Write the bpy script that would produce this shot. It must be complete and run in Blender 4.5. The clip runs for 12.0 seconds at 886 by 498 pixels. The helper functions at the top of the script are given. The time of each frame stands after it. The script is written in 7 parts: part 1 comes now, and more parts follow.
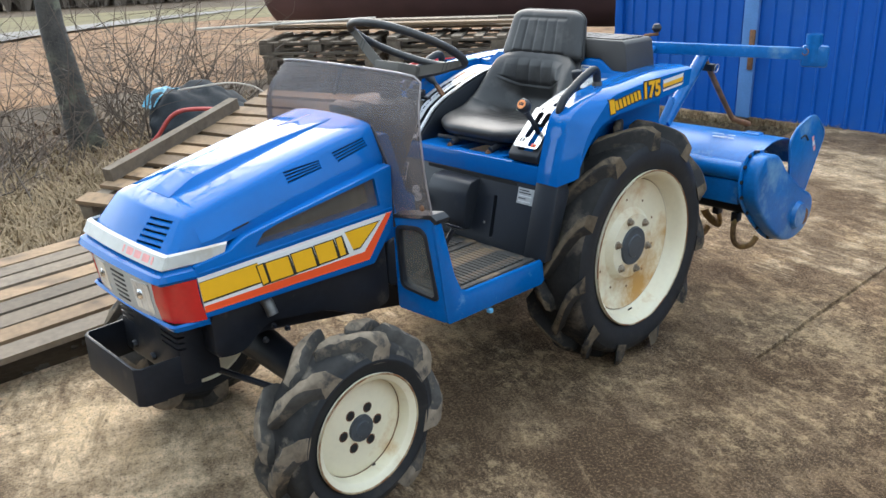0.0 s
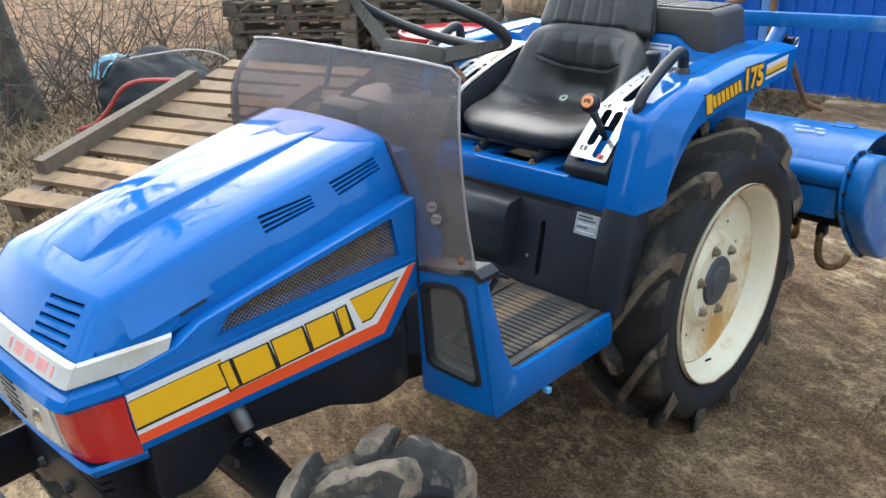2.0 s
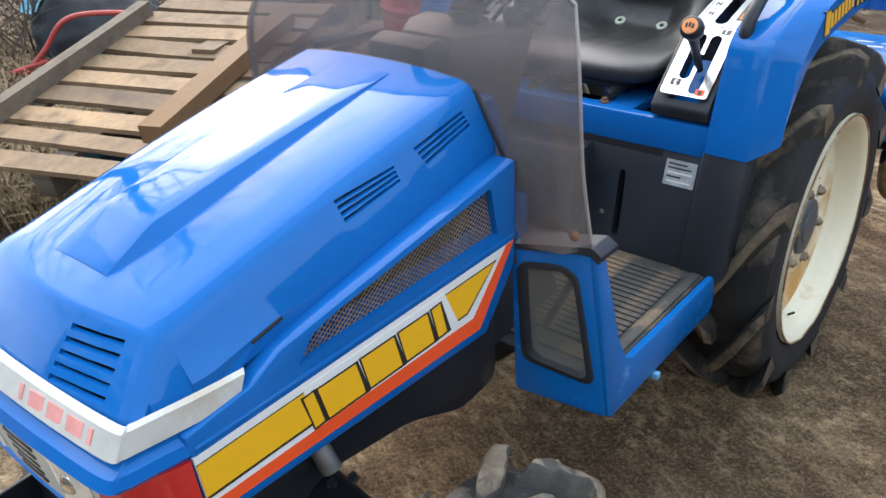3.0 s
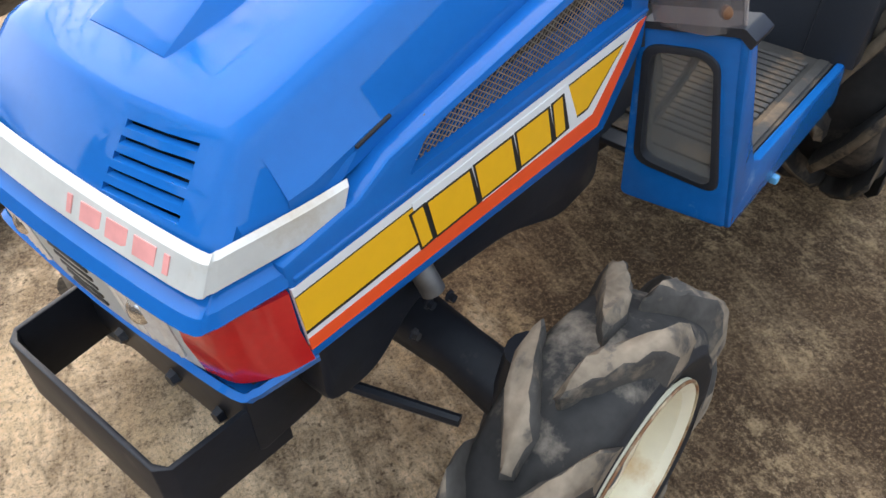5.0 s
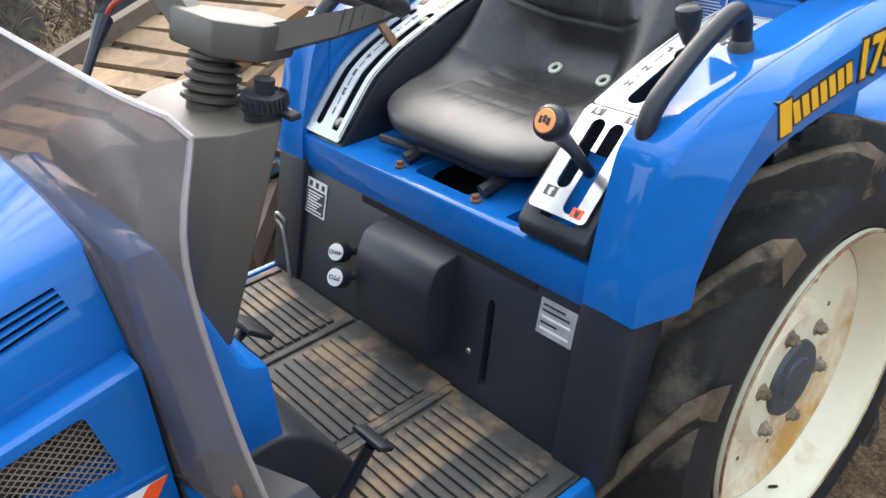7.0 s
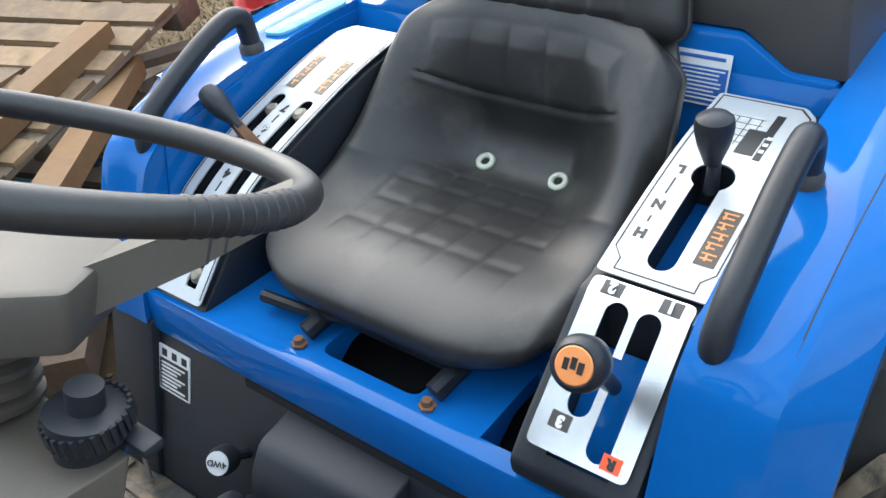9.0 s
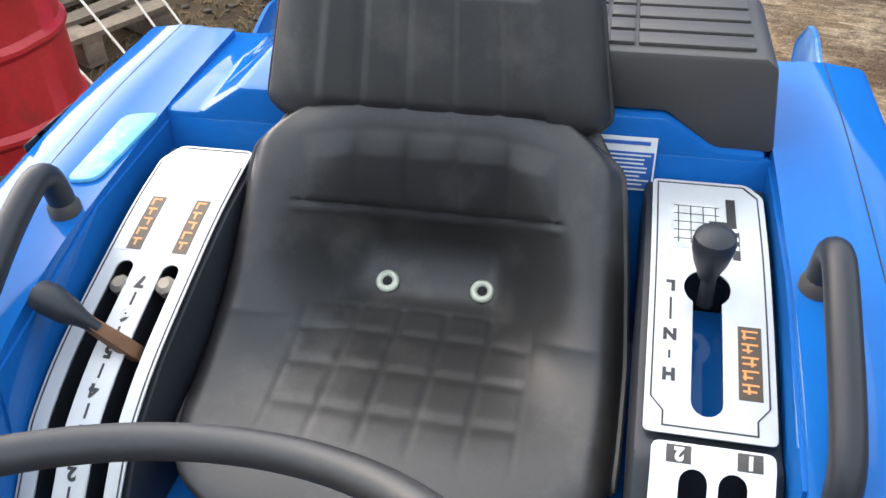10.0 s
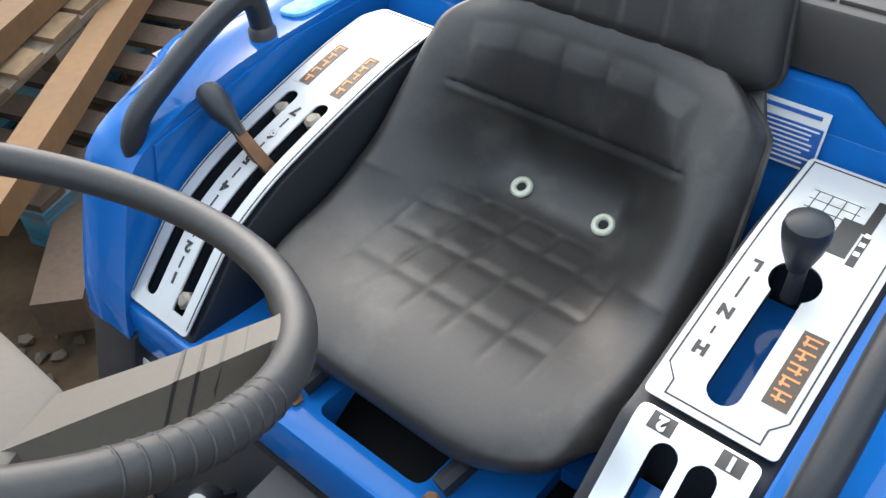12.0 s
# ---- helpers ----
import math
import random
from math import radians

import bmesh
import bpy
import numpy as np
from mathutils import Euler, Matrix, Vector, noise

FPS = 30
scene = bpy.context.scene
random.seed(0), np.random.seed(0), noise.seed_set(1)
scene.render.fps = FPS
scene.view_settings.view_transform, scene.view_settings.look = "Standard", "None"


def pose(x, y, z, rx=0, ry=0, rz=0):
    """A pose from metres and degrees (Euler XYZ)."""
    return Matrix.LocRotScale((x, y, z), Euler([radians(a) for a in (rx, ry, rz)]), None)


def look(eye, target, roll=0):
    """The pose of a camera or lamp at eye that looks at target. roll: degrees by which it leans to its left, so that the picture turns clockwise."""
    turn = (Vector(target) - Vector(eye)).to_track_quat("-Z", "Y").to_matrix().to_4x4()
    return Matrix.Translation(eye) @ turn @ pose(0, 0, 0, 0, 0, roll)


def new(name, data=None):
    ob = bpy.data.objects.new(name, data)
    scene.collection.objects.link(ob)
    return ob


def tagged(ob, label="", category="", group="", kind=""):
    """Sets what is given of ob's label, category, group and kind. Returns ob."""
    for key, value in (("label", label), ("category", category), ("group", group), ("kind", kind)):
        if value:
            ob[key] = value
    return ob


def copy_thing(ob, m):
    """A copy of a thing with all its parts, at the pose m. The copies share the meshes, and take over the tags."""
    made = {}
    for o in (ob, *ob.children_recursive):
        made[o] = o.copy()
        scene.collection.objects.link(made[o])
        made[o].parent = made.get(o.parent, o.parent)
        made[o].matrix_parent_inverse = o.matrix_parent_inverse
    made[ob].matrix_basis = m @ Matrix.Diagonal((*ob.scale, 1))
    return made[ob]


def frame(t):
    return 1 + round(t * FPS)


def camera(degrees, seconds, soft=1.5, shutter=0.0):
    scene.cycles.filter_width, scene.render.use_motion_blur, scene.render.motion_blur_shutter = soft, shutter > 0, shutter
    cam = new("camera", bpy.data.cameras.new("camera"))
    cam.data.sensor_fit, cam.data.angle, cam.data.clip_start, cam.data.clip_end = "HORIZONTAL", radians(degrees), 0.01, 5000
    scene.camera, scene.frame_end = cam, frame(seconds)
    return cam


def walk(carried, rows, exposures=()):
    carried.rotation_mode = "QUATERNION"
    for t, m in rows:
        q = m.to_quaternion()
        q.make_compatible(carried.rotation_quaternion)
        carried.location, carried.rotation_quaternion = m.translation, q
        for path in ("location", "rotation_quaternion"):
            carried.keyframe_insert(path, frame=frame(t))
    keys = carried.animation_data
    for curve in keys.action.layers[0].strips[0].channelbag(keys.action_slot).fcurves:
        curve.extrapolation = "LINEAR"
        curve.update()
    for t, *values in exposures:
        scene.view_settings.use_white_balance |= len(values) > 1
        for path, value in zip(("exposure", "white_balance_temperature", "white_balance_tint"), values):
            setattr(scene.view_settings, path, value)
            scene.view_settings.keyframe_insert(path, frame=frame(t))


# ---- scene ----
cam = camera(55.8, 12.0)
PATH = [
    (0, (2.38, 2.005, 1.463), (1.092, 0.642, 0.769), -2.0),
    (0.5, (2.275, 1.885, 1.443), (0.978, 0.544, 0.723), -1.7),
    (1, (2.102, 1.76, 1.445), (0.802, 0.42, 0.728), -0.9),
    (1.5, (2.005, 1.614, 1.413), (0.702, 0.277, 0.697), -0.9),
    (2, (1.965, 1.361, 1.414), (0.653, 0.071, 0.629), -1.6),
    (2.5, (1.922, 1.158, 1.388), (0.601, -0.072, 0.528), -2.3),
    (2.7, (1.886, 1.074, 1.379), (0.57, -0.134, 0.48), -2.6),
    (4.3, (1.927, 0.595, 1.287), (0.55, -0.164, 0.051), -0.6),
    (4.5, (1.918, 0.596, 1.272), (0.592, -0.163, -0.018), 0.1),
    (5, (1.84, 0.709, 1.277), (0.754, -0.246, -0.104), -2.3),
    (5.5, (1.715, 0.862, 1.302), (0.839, -0.305, -0.065), -6.4),
    (6, (1.521, 0.904, 1.315), (0.594, -0.322, 0.036), -7.3),
    (6.5, (1.292, 0.926, 1.335), (0.184, -0.333, 0.246), -6.6),
    (7, (1.094, 0.949, 1.352), (0.025, -0.407, 0.344), -4.6),
    (7.2, (1.036, 0.958, 1.363), (0.015, -0.445, 0.367), -4.2),
    (8.8, (0.868, 0.584, 1.384), (-0.371, -0.55, 0.297), -4.6),
    (9, (0.821, 0.523, 1.392), (-0.46, -0.529, 0.274), -5.0),
    (9.5, (0.764, 0.341, 1.437), (-0.659, -0.355, 0.216), -5.0),
    (10, (0.722, 0.172, 1.487), (-0.811, -0.17, 0.249), -2.0),
    (10.5, (0.716, 0.109, 1.511), (-0.885, -0.138, 0.337), -1.2),
    (11, (0.722, 0.126, 1.51), (-0.868, -0.158, 0.331), -0.5),
    (11.5, (0.729, 0.238, 1.483), (-0.708, -0.374, 0.233), -0.5),
    (12, (0.661, 0.395, 1.446), (-0.469, -0.606, 0.135), -1.6),
]
walk(cam, [(t, look(eye, target, roll)) for t, eye, target, roll in PATH], ((0.0, 1.5, 6500, 10), (2.7, 1.58, 6550, 12), (4.5, 1.58, 6750, 17), (5.5, 1.75, 6800, 15), (6.2, 1.82, 6800, 15), (7.0, 1.78, 6750, 14), (8.8, 1.58, 6500, 10), (9.5, 1.6, 6600, 12), (10.5, 1.65, 7100, 17), (11.2, 1.62, 6950, 15), (12.0, 1.55, 6800, 13)))

# ---- world, sun ----
world = bpy.data.worlds.new("world")
scene.world = world
world.use_nodes = True
wn = world.node_tree.nodes
wl = world.node_tree.links
sky = wn.new("ShaderNodeTexSky")
sky.sky_type = "NISHITA"
sky.sun_disc = False
sky.sun_elevation = radians(31)
sky.sun_rotation = radians(212)
sky.air_density, sky.dust_density, sky.ozone_density = 1.0, 3.5, 1.0
sat = wn.new("ShaderNodeHueSaturation")
sat.inputs["Saturation"].default_value = 0.6
wl.new(sky.outputs["Color"], sat.inputs["Color"])
cloud = wn.new("ShaderNodeMix")
cloud.data_type = "RGBA"
cloud.inputs["B"].default_value = (6.4, 8.05, 9.4, 1)
veil = wn.new("ShaderNodeTexNoise")
veil.inputs["Scale"].default_value, veil.inputs["Detail"].default_value, veil.inputs["Distortion"].default_value = 2.6, 6, 0.6
veil_range = wn.new("ShaderNodeMapRange")
for k, v in (("From Min", 0.36), ("From Max", 0.64), ("To Min", 0.25), ("To Max", 0.75)):
    veil_range.inputs[k].default_value = v
wl.new(veil.outputs["Fac"], veil_range.inputs["Value"])
wl.new(veil_range.outputs["Result"], cloud.inputs["Factor"])
wl.new(sat.outputs["Color"], cloud.inputs["A"])
wl.new(cloud.outputs["Result"], wn["Background"].inputs["Color"])
wn["Background"].inputs["Strength"].default_value = 0.15
sun = new("sun", bpy.data.lights.new("sun", "SUN"))
sun.data.energy, sun.data.angle, sun.data.color = 0.8, radians(70), (1.0, 0.95, 0.88)
sun.matrix_world = look((-3.0, -4.8, 7.6), (0, 0, 0))


# ---- materials ----
def material(name, color, rough=0.5, metal=0.0, vary=0.25, scale=8.0, bump=0.1, fine=60.0, dark=None, light=None, coat=0.0,
             rand=0.0, stain=None, stain_scale=2.0, stain_lo=0.52, stain_hi=0.66, stretch=(1, 1, 1), spec=0.5, bump_dist=0.004):
    """Principled surface with broad and fine variation of colour, gloss and relief, and stains of another colour."""
    m = bpy.data.materials.new(name)
    m.use_nodes = True
    n, l = m.node_tree.nodes, m.node_tree.links
    p = n["Principled BSDF"]
    co = n.new("ShaderNodeTexCoord")
    mp = n.new("ShaderNodeMapping")
    mp.inputs["Scale"].default_value = stretch
    l.new(co.outputs["Object"], mp.inputs["Vector"])
    big, small = n.new("ShaderNodeTexNoise"), n.new("ShaderNodeTexNoise")
    for t, s, d in ((big, scale, 5), (small, fine, 4)):
        t.inputs["Scale"].default_value, t.inputs["Detail"].default_value = s, d
        l.new(mp.outputs["Vector"], t.inputs["Vector"])
    c = Vector(color)
    lo = Vector(dark) if dark else c * (1 - vary)
    hi = Vector(light) if light else Vector([min(1, v * (1 + vary)) for v in color])
    ramp = n.new("ShaderNodeValToRGB")
    ramp.color_ramp.elements[0].position, ramp.color_ramp.elements[1].position = 0.33, 0.68
    ramp.color_ramp.elements[0].color, ramp.color_ramp.elements[1].color = (*lo, 1), (*hi, 1)
    mid = ramp.color_ramp.elements.new(0.5)
    mid.color = (*c, 1)
    mixf = n.new("ShaderNodeMix")
    mixf.inputs["Factor"].default_value = 0.35
    l.new(big.outputs["Fac"], mixf.inputs["A"])
    l.new(small.outputs["Fac"], mixf.inputs["B"])
    l.new(mixf.outputs["Result"], ramp.inputs["Fac"])
    out = ramp.outputs["Color"]
    if rand:
        info = n.new("ShaderNodeObjectInfo")
        hsv = n.new("ShaderNodeHueSaturation")
        mr = n.new("ShaderNodeMapRange")
        mr.inputs["To Min"].default_value, mr.inputs["To Max"].default_value = 1 - rand, 1 + rand
        l.new(info.outputs["Random"], mr.inputs["Value"])
        l.new(mr.outputs["Result"], hsv.inputs["Value"])
        l.new(out, hsv.inputs["Color"])
        out = hsv.outputs["Color"]
    if stain:
        st = n.new("ShaderNodeTexNoise")
        st.inputs["Scale"].default_value, st.inputs["Detail"].default_value = stain_scale, 7
        st.inputs["Roughness"].default_value = 0.65
        l.new(mp.outputs["Vector"], st.inputs["Vector"])
        r2 = n.new("ShaderNodeMapRange")
        r2.inputs["From Min"].default_value, r2.inputs["From Max"].default_value = stain_lo, stain_hi
        l.new(st.outputs["Fac"], r2.inputs["Value"])
        mx = n.new("ShaderNodeMix")
        mx.data_type = "RGBA"
        l.new(r2.outputs["Result"], mx.inputs["Factor"])
        l.new(out, mx.inputs["A"])
        mx.inputs["B"].default_value = (*stain, 1)
        out = mx.outputs["Result"]
    l.new(out, p.inputs["Base Color"])
    p.inputs["Metallic"].default_value = metal
    p.inputs["Specular IOR Level"].default_value = spec
    rr = n.new("ShaderNodeMapRange")
    rr.inputs["To Min"].default_value, rr.inputs["To Max"].default_value = max(0.02, rough * 0.8), min(1, rough * 1.25)
    l.new(big.outputs["Fac"], rr.inputs["Value"])
    l.new(rr.outputs["Result"], p.inputs["Roughness"])
    if coat:
        p.inputs["Coat Weight"].default_value, p.inputs["Coat Roughness"].default_value = coat, 0.06
    if bump:
        b = n.new("ShaderNodeBump")
        b.inputs["Strength"].default_value, b.inputs["Distance"].default_value = bump, bump_dist
        l.new(mixf.outputs["Result"], b.inputs["Height"])
        l.new(b.outputs["Normal"], p.inputs["Normal"])
    return m


BLUE = material("blue_paint", (0.004, 0.108, 0.37), 0.06, vary=0.07, scale=3, bump=0.004, spec=0.19, stain=(0.002, 0.125, 0.38), stain_lo=0.6, stain_hi=0.9)
BLUE_STEP = material("scuffed_blue_paint", (0.001, 0.105, 0.35), 0.22, vary=0.12, scale=5, bump=0.05, spec=0.3, stain=(0.06, 0.20, 0.42), stain_scale=13, stain_lo=0.60, stain_hi=0.72)
BLUE_OLD = material("worn_blue_paint", (0.002, 0.118, 0.37), 0.30, spec=0.32, vary=0.25, scale=6, bump=0.1, stain=(0.14, 0.28, 0.44), stain_scale=5, stain_lo=0.56, stain_hi=0.70)
BLACK = material("black_plastic", (0.017, 0.0195, 0.0245), 0.42, spec=0.35, vary=0.2, scale=5, bump=0.06, fine=300, stain=(0.06, 0.055, 0.05), stain_scale=4, stain_lo=0.6, stain_hi=0.8)
CHASSIS = material("black_chassis_paint", (0.011, 0.0125, 0.017), 0.45, spec=0.3, vary=0.3, bump=0.2, stain=(0.07, 0.06, 0.05), stain_scale=9, stain_lo=0.6, stain_hi=0.75)
RUBBER = material("black_sidewall_rubber", (0.016, 0.017, 0.019), 0.6, vary=0.3, scale=10, bump=0.2, spec=0.3, stain=(0.06, 0.052, 0.046), stain_scale=7, stain_lo=0.58, stain_hi=0.8)
TREAD = material("dusty_tread_rubber", (0.022, 0.021, 0.02), 0.7, vary=0.35, scale=12, bump=0.5, spec=0.15, stain=(0.13, 0.105, 0.08), stain_scale=6, stain_lo=0.52, stain_hi=0.68)
MUD = material("mud_dusted_tread", (0.030, 0.029, 0.028), 0.8, vary=0.35, scale=14, bump=0.6, spec=0.2, stain=(0.20, 0.17, 0.135), stain_scale=9, stain_lo=0.52, stain_hi=0.66)
LUGF = material("mud_dusted_lug", (0.20, 0.160, 0.118), 0.9, vary=0.4, scale=22, bump=0.8, spec=0.12, stain=(0.070, 0.064, 0.058), stain_scale=17, stain_lo=0.53, stain_hi=0.64)
LUG = material("muddy_lug_rubber", (0.024, 0.023, 0.022), 0.7, vary=0.3, scale=14, bump=0.5, spec=0.25, stain=(0.11, 0.085, 0.06), stain_scale=11, stain_lo=0.54, stain_hi=0.68)
LUG_TOP = material("dusty_lug_face", (0.125, 0.096, 0.066), 0.9, vary=0.4, scale=20, bump=0.7, spec=0.12, stain=(0.030, 0.028, 0.026), stain_scale=14, stain_lo=0.49, stain_hi=0.62)
LUG_SIDE = material("grey_lug_flank", (0.062, 0.057, 0.051), 0.85, vary=0.35, scale=16, bump=0.6, spec=0.15, stain=(0.17, 0.135, 0.098), stain_scale=13, stain_lo=0.54, stain_hi=0.66)
DISC = material("rust_streaked_disc", (0.72, 0.655, 0.485), 0.4, vary=0.06, scale=5, bump=0.05, stain=(0.46, 0.24, 0.06), stain_scale=4.5, stain_lo=0.47, stain_hi=0.66)
CREAM = material("cream_rim_paint", (0.72, 0.655, 0.485), 0.35, vary=0.06, scale=5, bump=0.05, stain=(0.50, 0.27, 0.07), stain_scale=6, stain_lo=0.62, stain_hi=0.82)
RUST = material("rust", (0.17, 0.080, 0.038), 0.75, vary=0.4, scale=20, bump=0.3)
STEEL = material("dull_steel", (0.45, 0.43, 0.40), 0.4, 0.9, vary=0.2, scale=20, bump=0.1)
CHROME = material("brushed_chrome", (0.72, 0.72, 0.72), 0.22, 1.0, vary=0.06, scale=6, bump=0.02)
PLATE = material("white_printed_plate", (0.475, 0.485, 0.49), 0.3, 0.2, vary=0.04, scale=6, bump=0.01)
WHITE = material("white_sticker", (0.68, 0.68, 0.66), 0.35, vary=0.04, scale=6, bump=0.01)
YELLOW = material("yellow_sticker", (0.80, 0.42, 0.012), 0.35, vary=0.05, scale=6, bump=0.01)
ORANGE = material("orange_sticker", (0.82, 0.085, 0.018), 0.35, vary=0.06, scale=6, bump=0.01, stain=(0.85, 0.42, 0.28), stain_scale=30, stain_lo=0.68, stain_hi=0.72)
INK = material("black_print", (0.015, 0.015, 0.015), 0.4, vary=0.1, bump=0)
RED_INK = material("faded_red_print", (0.72, 0.30, 0.27), 0.4, vary=0.1, scale=30, bump=0)
RED_LENS = material("red_lamp_lens", (0.50, 0.012, 0.012), 0.18, vary=0.12, scale=5, bump=0.04, fine=90, coat=0.5)
LENS = material("clear_lamp_lens", (0.82, 0.82, 0.80), 0.2, 0.5, vary=0.2, scale=18, bump=0.2, fine=120, coat=0.5)
BADGE = material("weathered_white_band", (0.49, 0.48, 0.44), 0.4, vary=0.1, scale=12, bump=0.05, stain=(0.36, 0.29, 0.20), stain_scale=9, stain_lo=0.54, stain_hi=0.72)
VINYL = material("black_seat_vinyl", (0.0225, 0.0212, 0.0203), 0.42, vary=0.25, scale=5, bump=0.16, fine=240, stain=(0.092, 0.084, 0.076), stain_scale=7, stain_lo=0.52, stain_hi=0.85, bump_dist=0.002)
GREY = material("grey_plastic", (0.076, 0.066, 0.053), 0.55, vary=0.12, scale=5, bump=0.05, fine=300)
COLUMN = material("grey_brown_column_plastic", (0.078, 0.066, 0.052), 0.5, vary=0.15, scale=5, bump=0.05, fine=300)
GREYDARK = material("dark_grey_plastic", (0.050, 0.045, 0.041), 0.5, vary=0.15, scale=5, bump=0.06, fine=300)
WHEELRIM = material("worn_steering_rim", (0.029, 0.028, 0.0275), 0.45, vary=0.25, scale=12, bump=0.1, fine=200)
MAT = material("dusty_rubber_mat", (0.034, 0.0325, 0.030), 0.7, vary=0.5, scale=8, bump=0.35, stain=(0.165, 0.112, 0.066), stain_scale=10, stain_lo=0.49, stain_hi=0.62)
# Near-black colour stands for the shade inside holes, slots and hollow bodies.
DARK = material("hole_shade", (0.006, 0.006, 0.007), 0.8, vary=0.2, bump=0)
KNOB_ORANGE = material("orange_knob_face", (0.80, 0.27, 0.08), 0.4, vary=0.1, bump=0.02)
WIRE = material("grille_wire", (0.19, 0.155, 0.12), 0.65, 0.0, vary=0.3, scale=30, bump=0.1)
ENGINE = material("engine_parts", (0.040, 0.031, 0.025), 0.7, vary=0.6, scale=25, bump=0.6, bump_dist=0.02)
def yard_concrete():
    """Worn concrete: pale tan, broom marks, broad muddy and oily stains, grit, and the tractor's shade painted in."""
    m = bpy.data.materials.new("stained_concrete")
    m.use_nodes = True
    n, l = m.node_tree.nodes, m.node_tree.links
    p = n["Principled BSDF"]
    co = n.new("ShaderNodeTexCoord")

    def noise_at(scale, detail, rough=0.6, stretch=None, turn=0.0, shift=(0, 0, 0)):
        mp = n.new("ShaderNodeMapping")
        mp.vector_type = "TEXTURE" if stretch else "POINT"
        mp.inputs["Location"].default_value = shift
        mp.inputs["Rotation"].default_value = (0, 0, turn)
        if stretch:
            mp.inputs["Scale"].default_value = stretch
        l.new(co.outputs["Object"], mp.inputs["Vector"])
        t = n.new("ShaderNodeTexNoise")
        t.inputs["Scale"].default_value, t.inputs["Detail"].default_value, t.inputs["Roughness"].default_value = scale, detail, rough
        l.new(mp.outputs["Vector"], t.inputs["Vector"])
        return t.outputs["Fac"]

    def ranged(v, lo, hi, a=0.0, b=1.0):
        r = n.new("ShaderNodeMapRange")
        r.inputs["From Min"].default_value, r.inputs["From Max"].default_value = lo, hi
        r.inputs["To Min"].default_value, r.inputs["To Max"].default_value = a, b
        l.new(v, r.inputs["Value"])
        return r.outputs["Result"]

    def mixed(f, a, b):
        x = n.new("ShaderNodeMix")
        x.data_type = "RGBA"
        l.new(f, x.inputs["Factor"])
        for k, c in (("A", a), ("B", b)):
            if isinstance(c, tuple):
                x.inputs[k].default_value = (*c, 1)
            else:
                l.new(c, x.inputs[k])
        return x.outputs["Result"]

    def maths(op, a, b):
        x = n.new("ShaderNodeMath")
        x.operation = op
        for i, c in enumerate((a, b)):
            if isinstance(c, float):
                x.inputs[i].default_value = c
            else:
                l.new(c, x.inputs[i])
        return x.outputs["Value"]
    streak = noise_at(42, 6, 0.7, (0.6, 1.6, 1), radians(-18))
    long_streak = noise_at(9, 5, 0.65, (0.30, 3.0, 1), radians(-12), (1.7, 0.4, 0))
    grit = noise_at(190, 3, 0.7)
    crumb = noise_at(34, 6, 0.75)
    blot = noise_at(5.5, 8, 0.72, None, 0.4, (0.9, 2.2, 0))
    patch = noise_at(1.7, 8, 0.70)
    broad = noise_at(0.75, 5, 0.6, None, 0.0, (3.1, 7.7, 0))
    # The tractor's shade painted in: the dirt film thickens round its left side.
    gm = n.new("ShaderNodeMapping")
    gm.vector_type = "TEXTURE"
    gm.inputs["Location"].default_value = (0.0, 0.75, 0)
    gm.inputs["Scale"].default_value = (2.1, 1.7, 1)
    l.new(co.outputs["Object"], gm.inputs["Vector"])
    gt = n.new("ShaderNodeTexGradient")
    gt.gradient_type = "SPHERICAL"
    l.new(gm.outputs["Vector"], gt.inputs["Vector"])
    film_shade = gt.outputs["Fac"]
    # Paler round area ahead of the tractor.
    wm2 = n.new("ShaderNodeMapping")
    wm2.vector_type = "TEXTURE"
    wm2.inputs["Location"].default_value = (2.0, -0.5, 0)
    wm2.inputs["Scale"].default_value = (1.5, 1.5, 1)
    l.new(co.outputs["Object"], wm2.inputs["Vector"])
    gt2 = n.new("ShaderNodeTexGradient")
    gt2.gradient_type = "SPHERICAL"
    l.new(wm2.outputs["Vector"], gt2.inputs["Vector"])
    film_shade = maths("SUBTRACT", film_shade, maths("MULTIPLY", gt2.outputs["Fac"], 1.1))
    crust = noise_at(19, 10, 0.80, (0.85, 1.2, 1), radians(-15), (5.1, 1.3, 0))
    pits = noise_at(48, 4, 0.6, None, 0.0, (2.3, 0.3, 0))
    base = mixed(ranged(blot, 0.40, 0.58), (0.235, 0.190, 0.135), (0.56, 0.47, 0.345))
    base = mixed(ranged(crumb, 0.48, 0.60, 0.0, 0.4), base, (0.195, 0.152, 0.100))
    dirt_and_shade = ranged(maths("ADD", maths("ADD", maths("MULTIPLY", broad, 0.55), maths("MULTIPLY", patch, 1.15)), maths("ADD", maths("MULTIPLY", film_shade, 0.34), maths("ADD", maths("MULTIPLY", long_streak, 0.50), maths("MULTIPLY", crust, 0.45)))), 1.315, 1.405, 0.0, 0.94)
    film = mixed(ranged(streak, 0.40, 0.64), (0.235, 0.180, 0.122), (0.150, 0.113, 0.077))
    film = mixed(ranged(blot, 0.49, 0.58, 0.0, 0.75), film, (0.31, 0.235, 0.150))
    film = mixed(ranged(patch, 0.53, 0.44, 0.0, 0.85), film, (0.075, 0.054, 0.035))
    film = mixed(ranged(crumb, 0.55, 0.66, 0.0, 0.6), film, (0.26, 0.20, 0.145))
    base = mixed(dirt_and_shade, base, film)
    base = mixed(ranged(crust, 0.54, 0.61, 0.0, 0.14), base, (0.49, 0.405, 0.29))
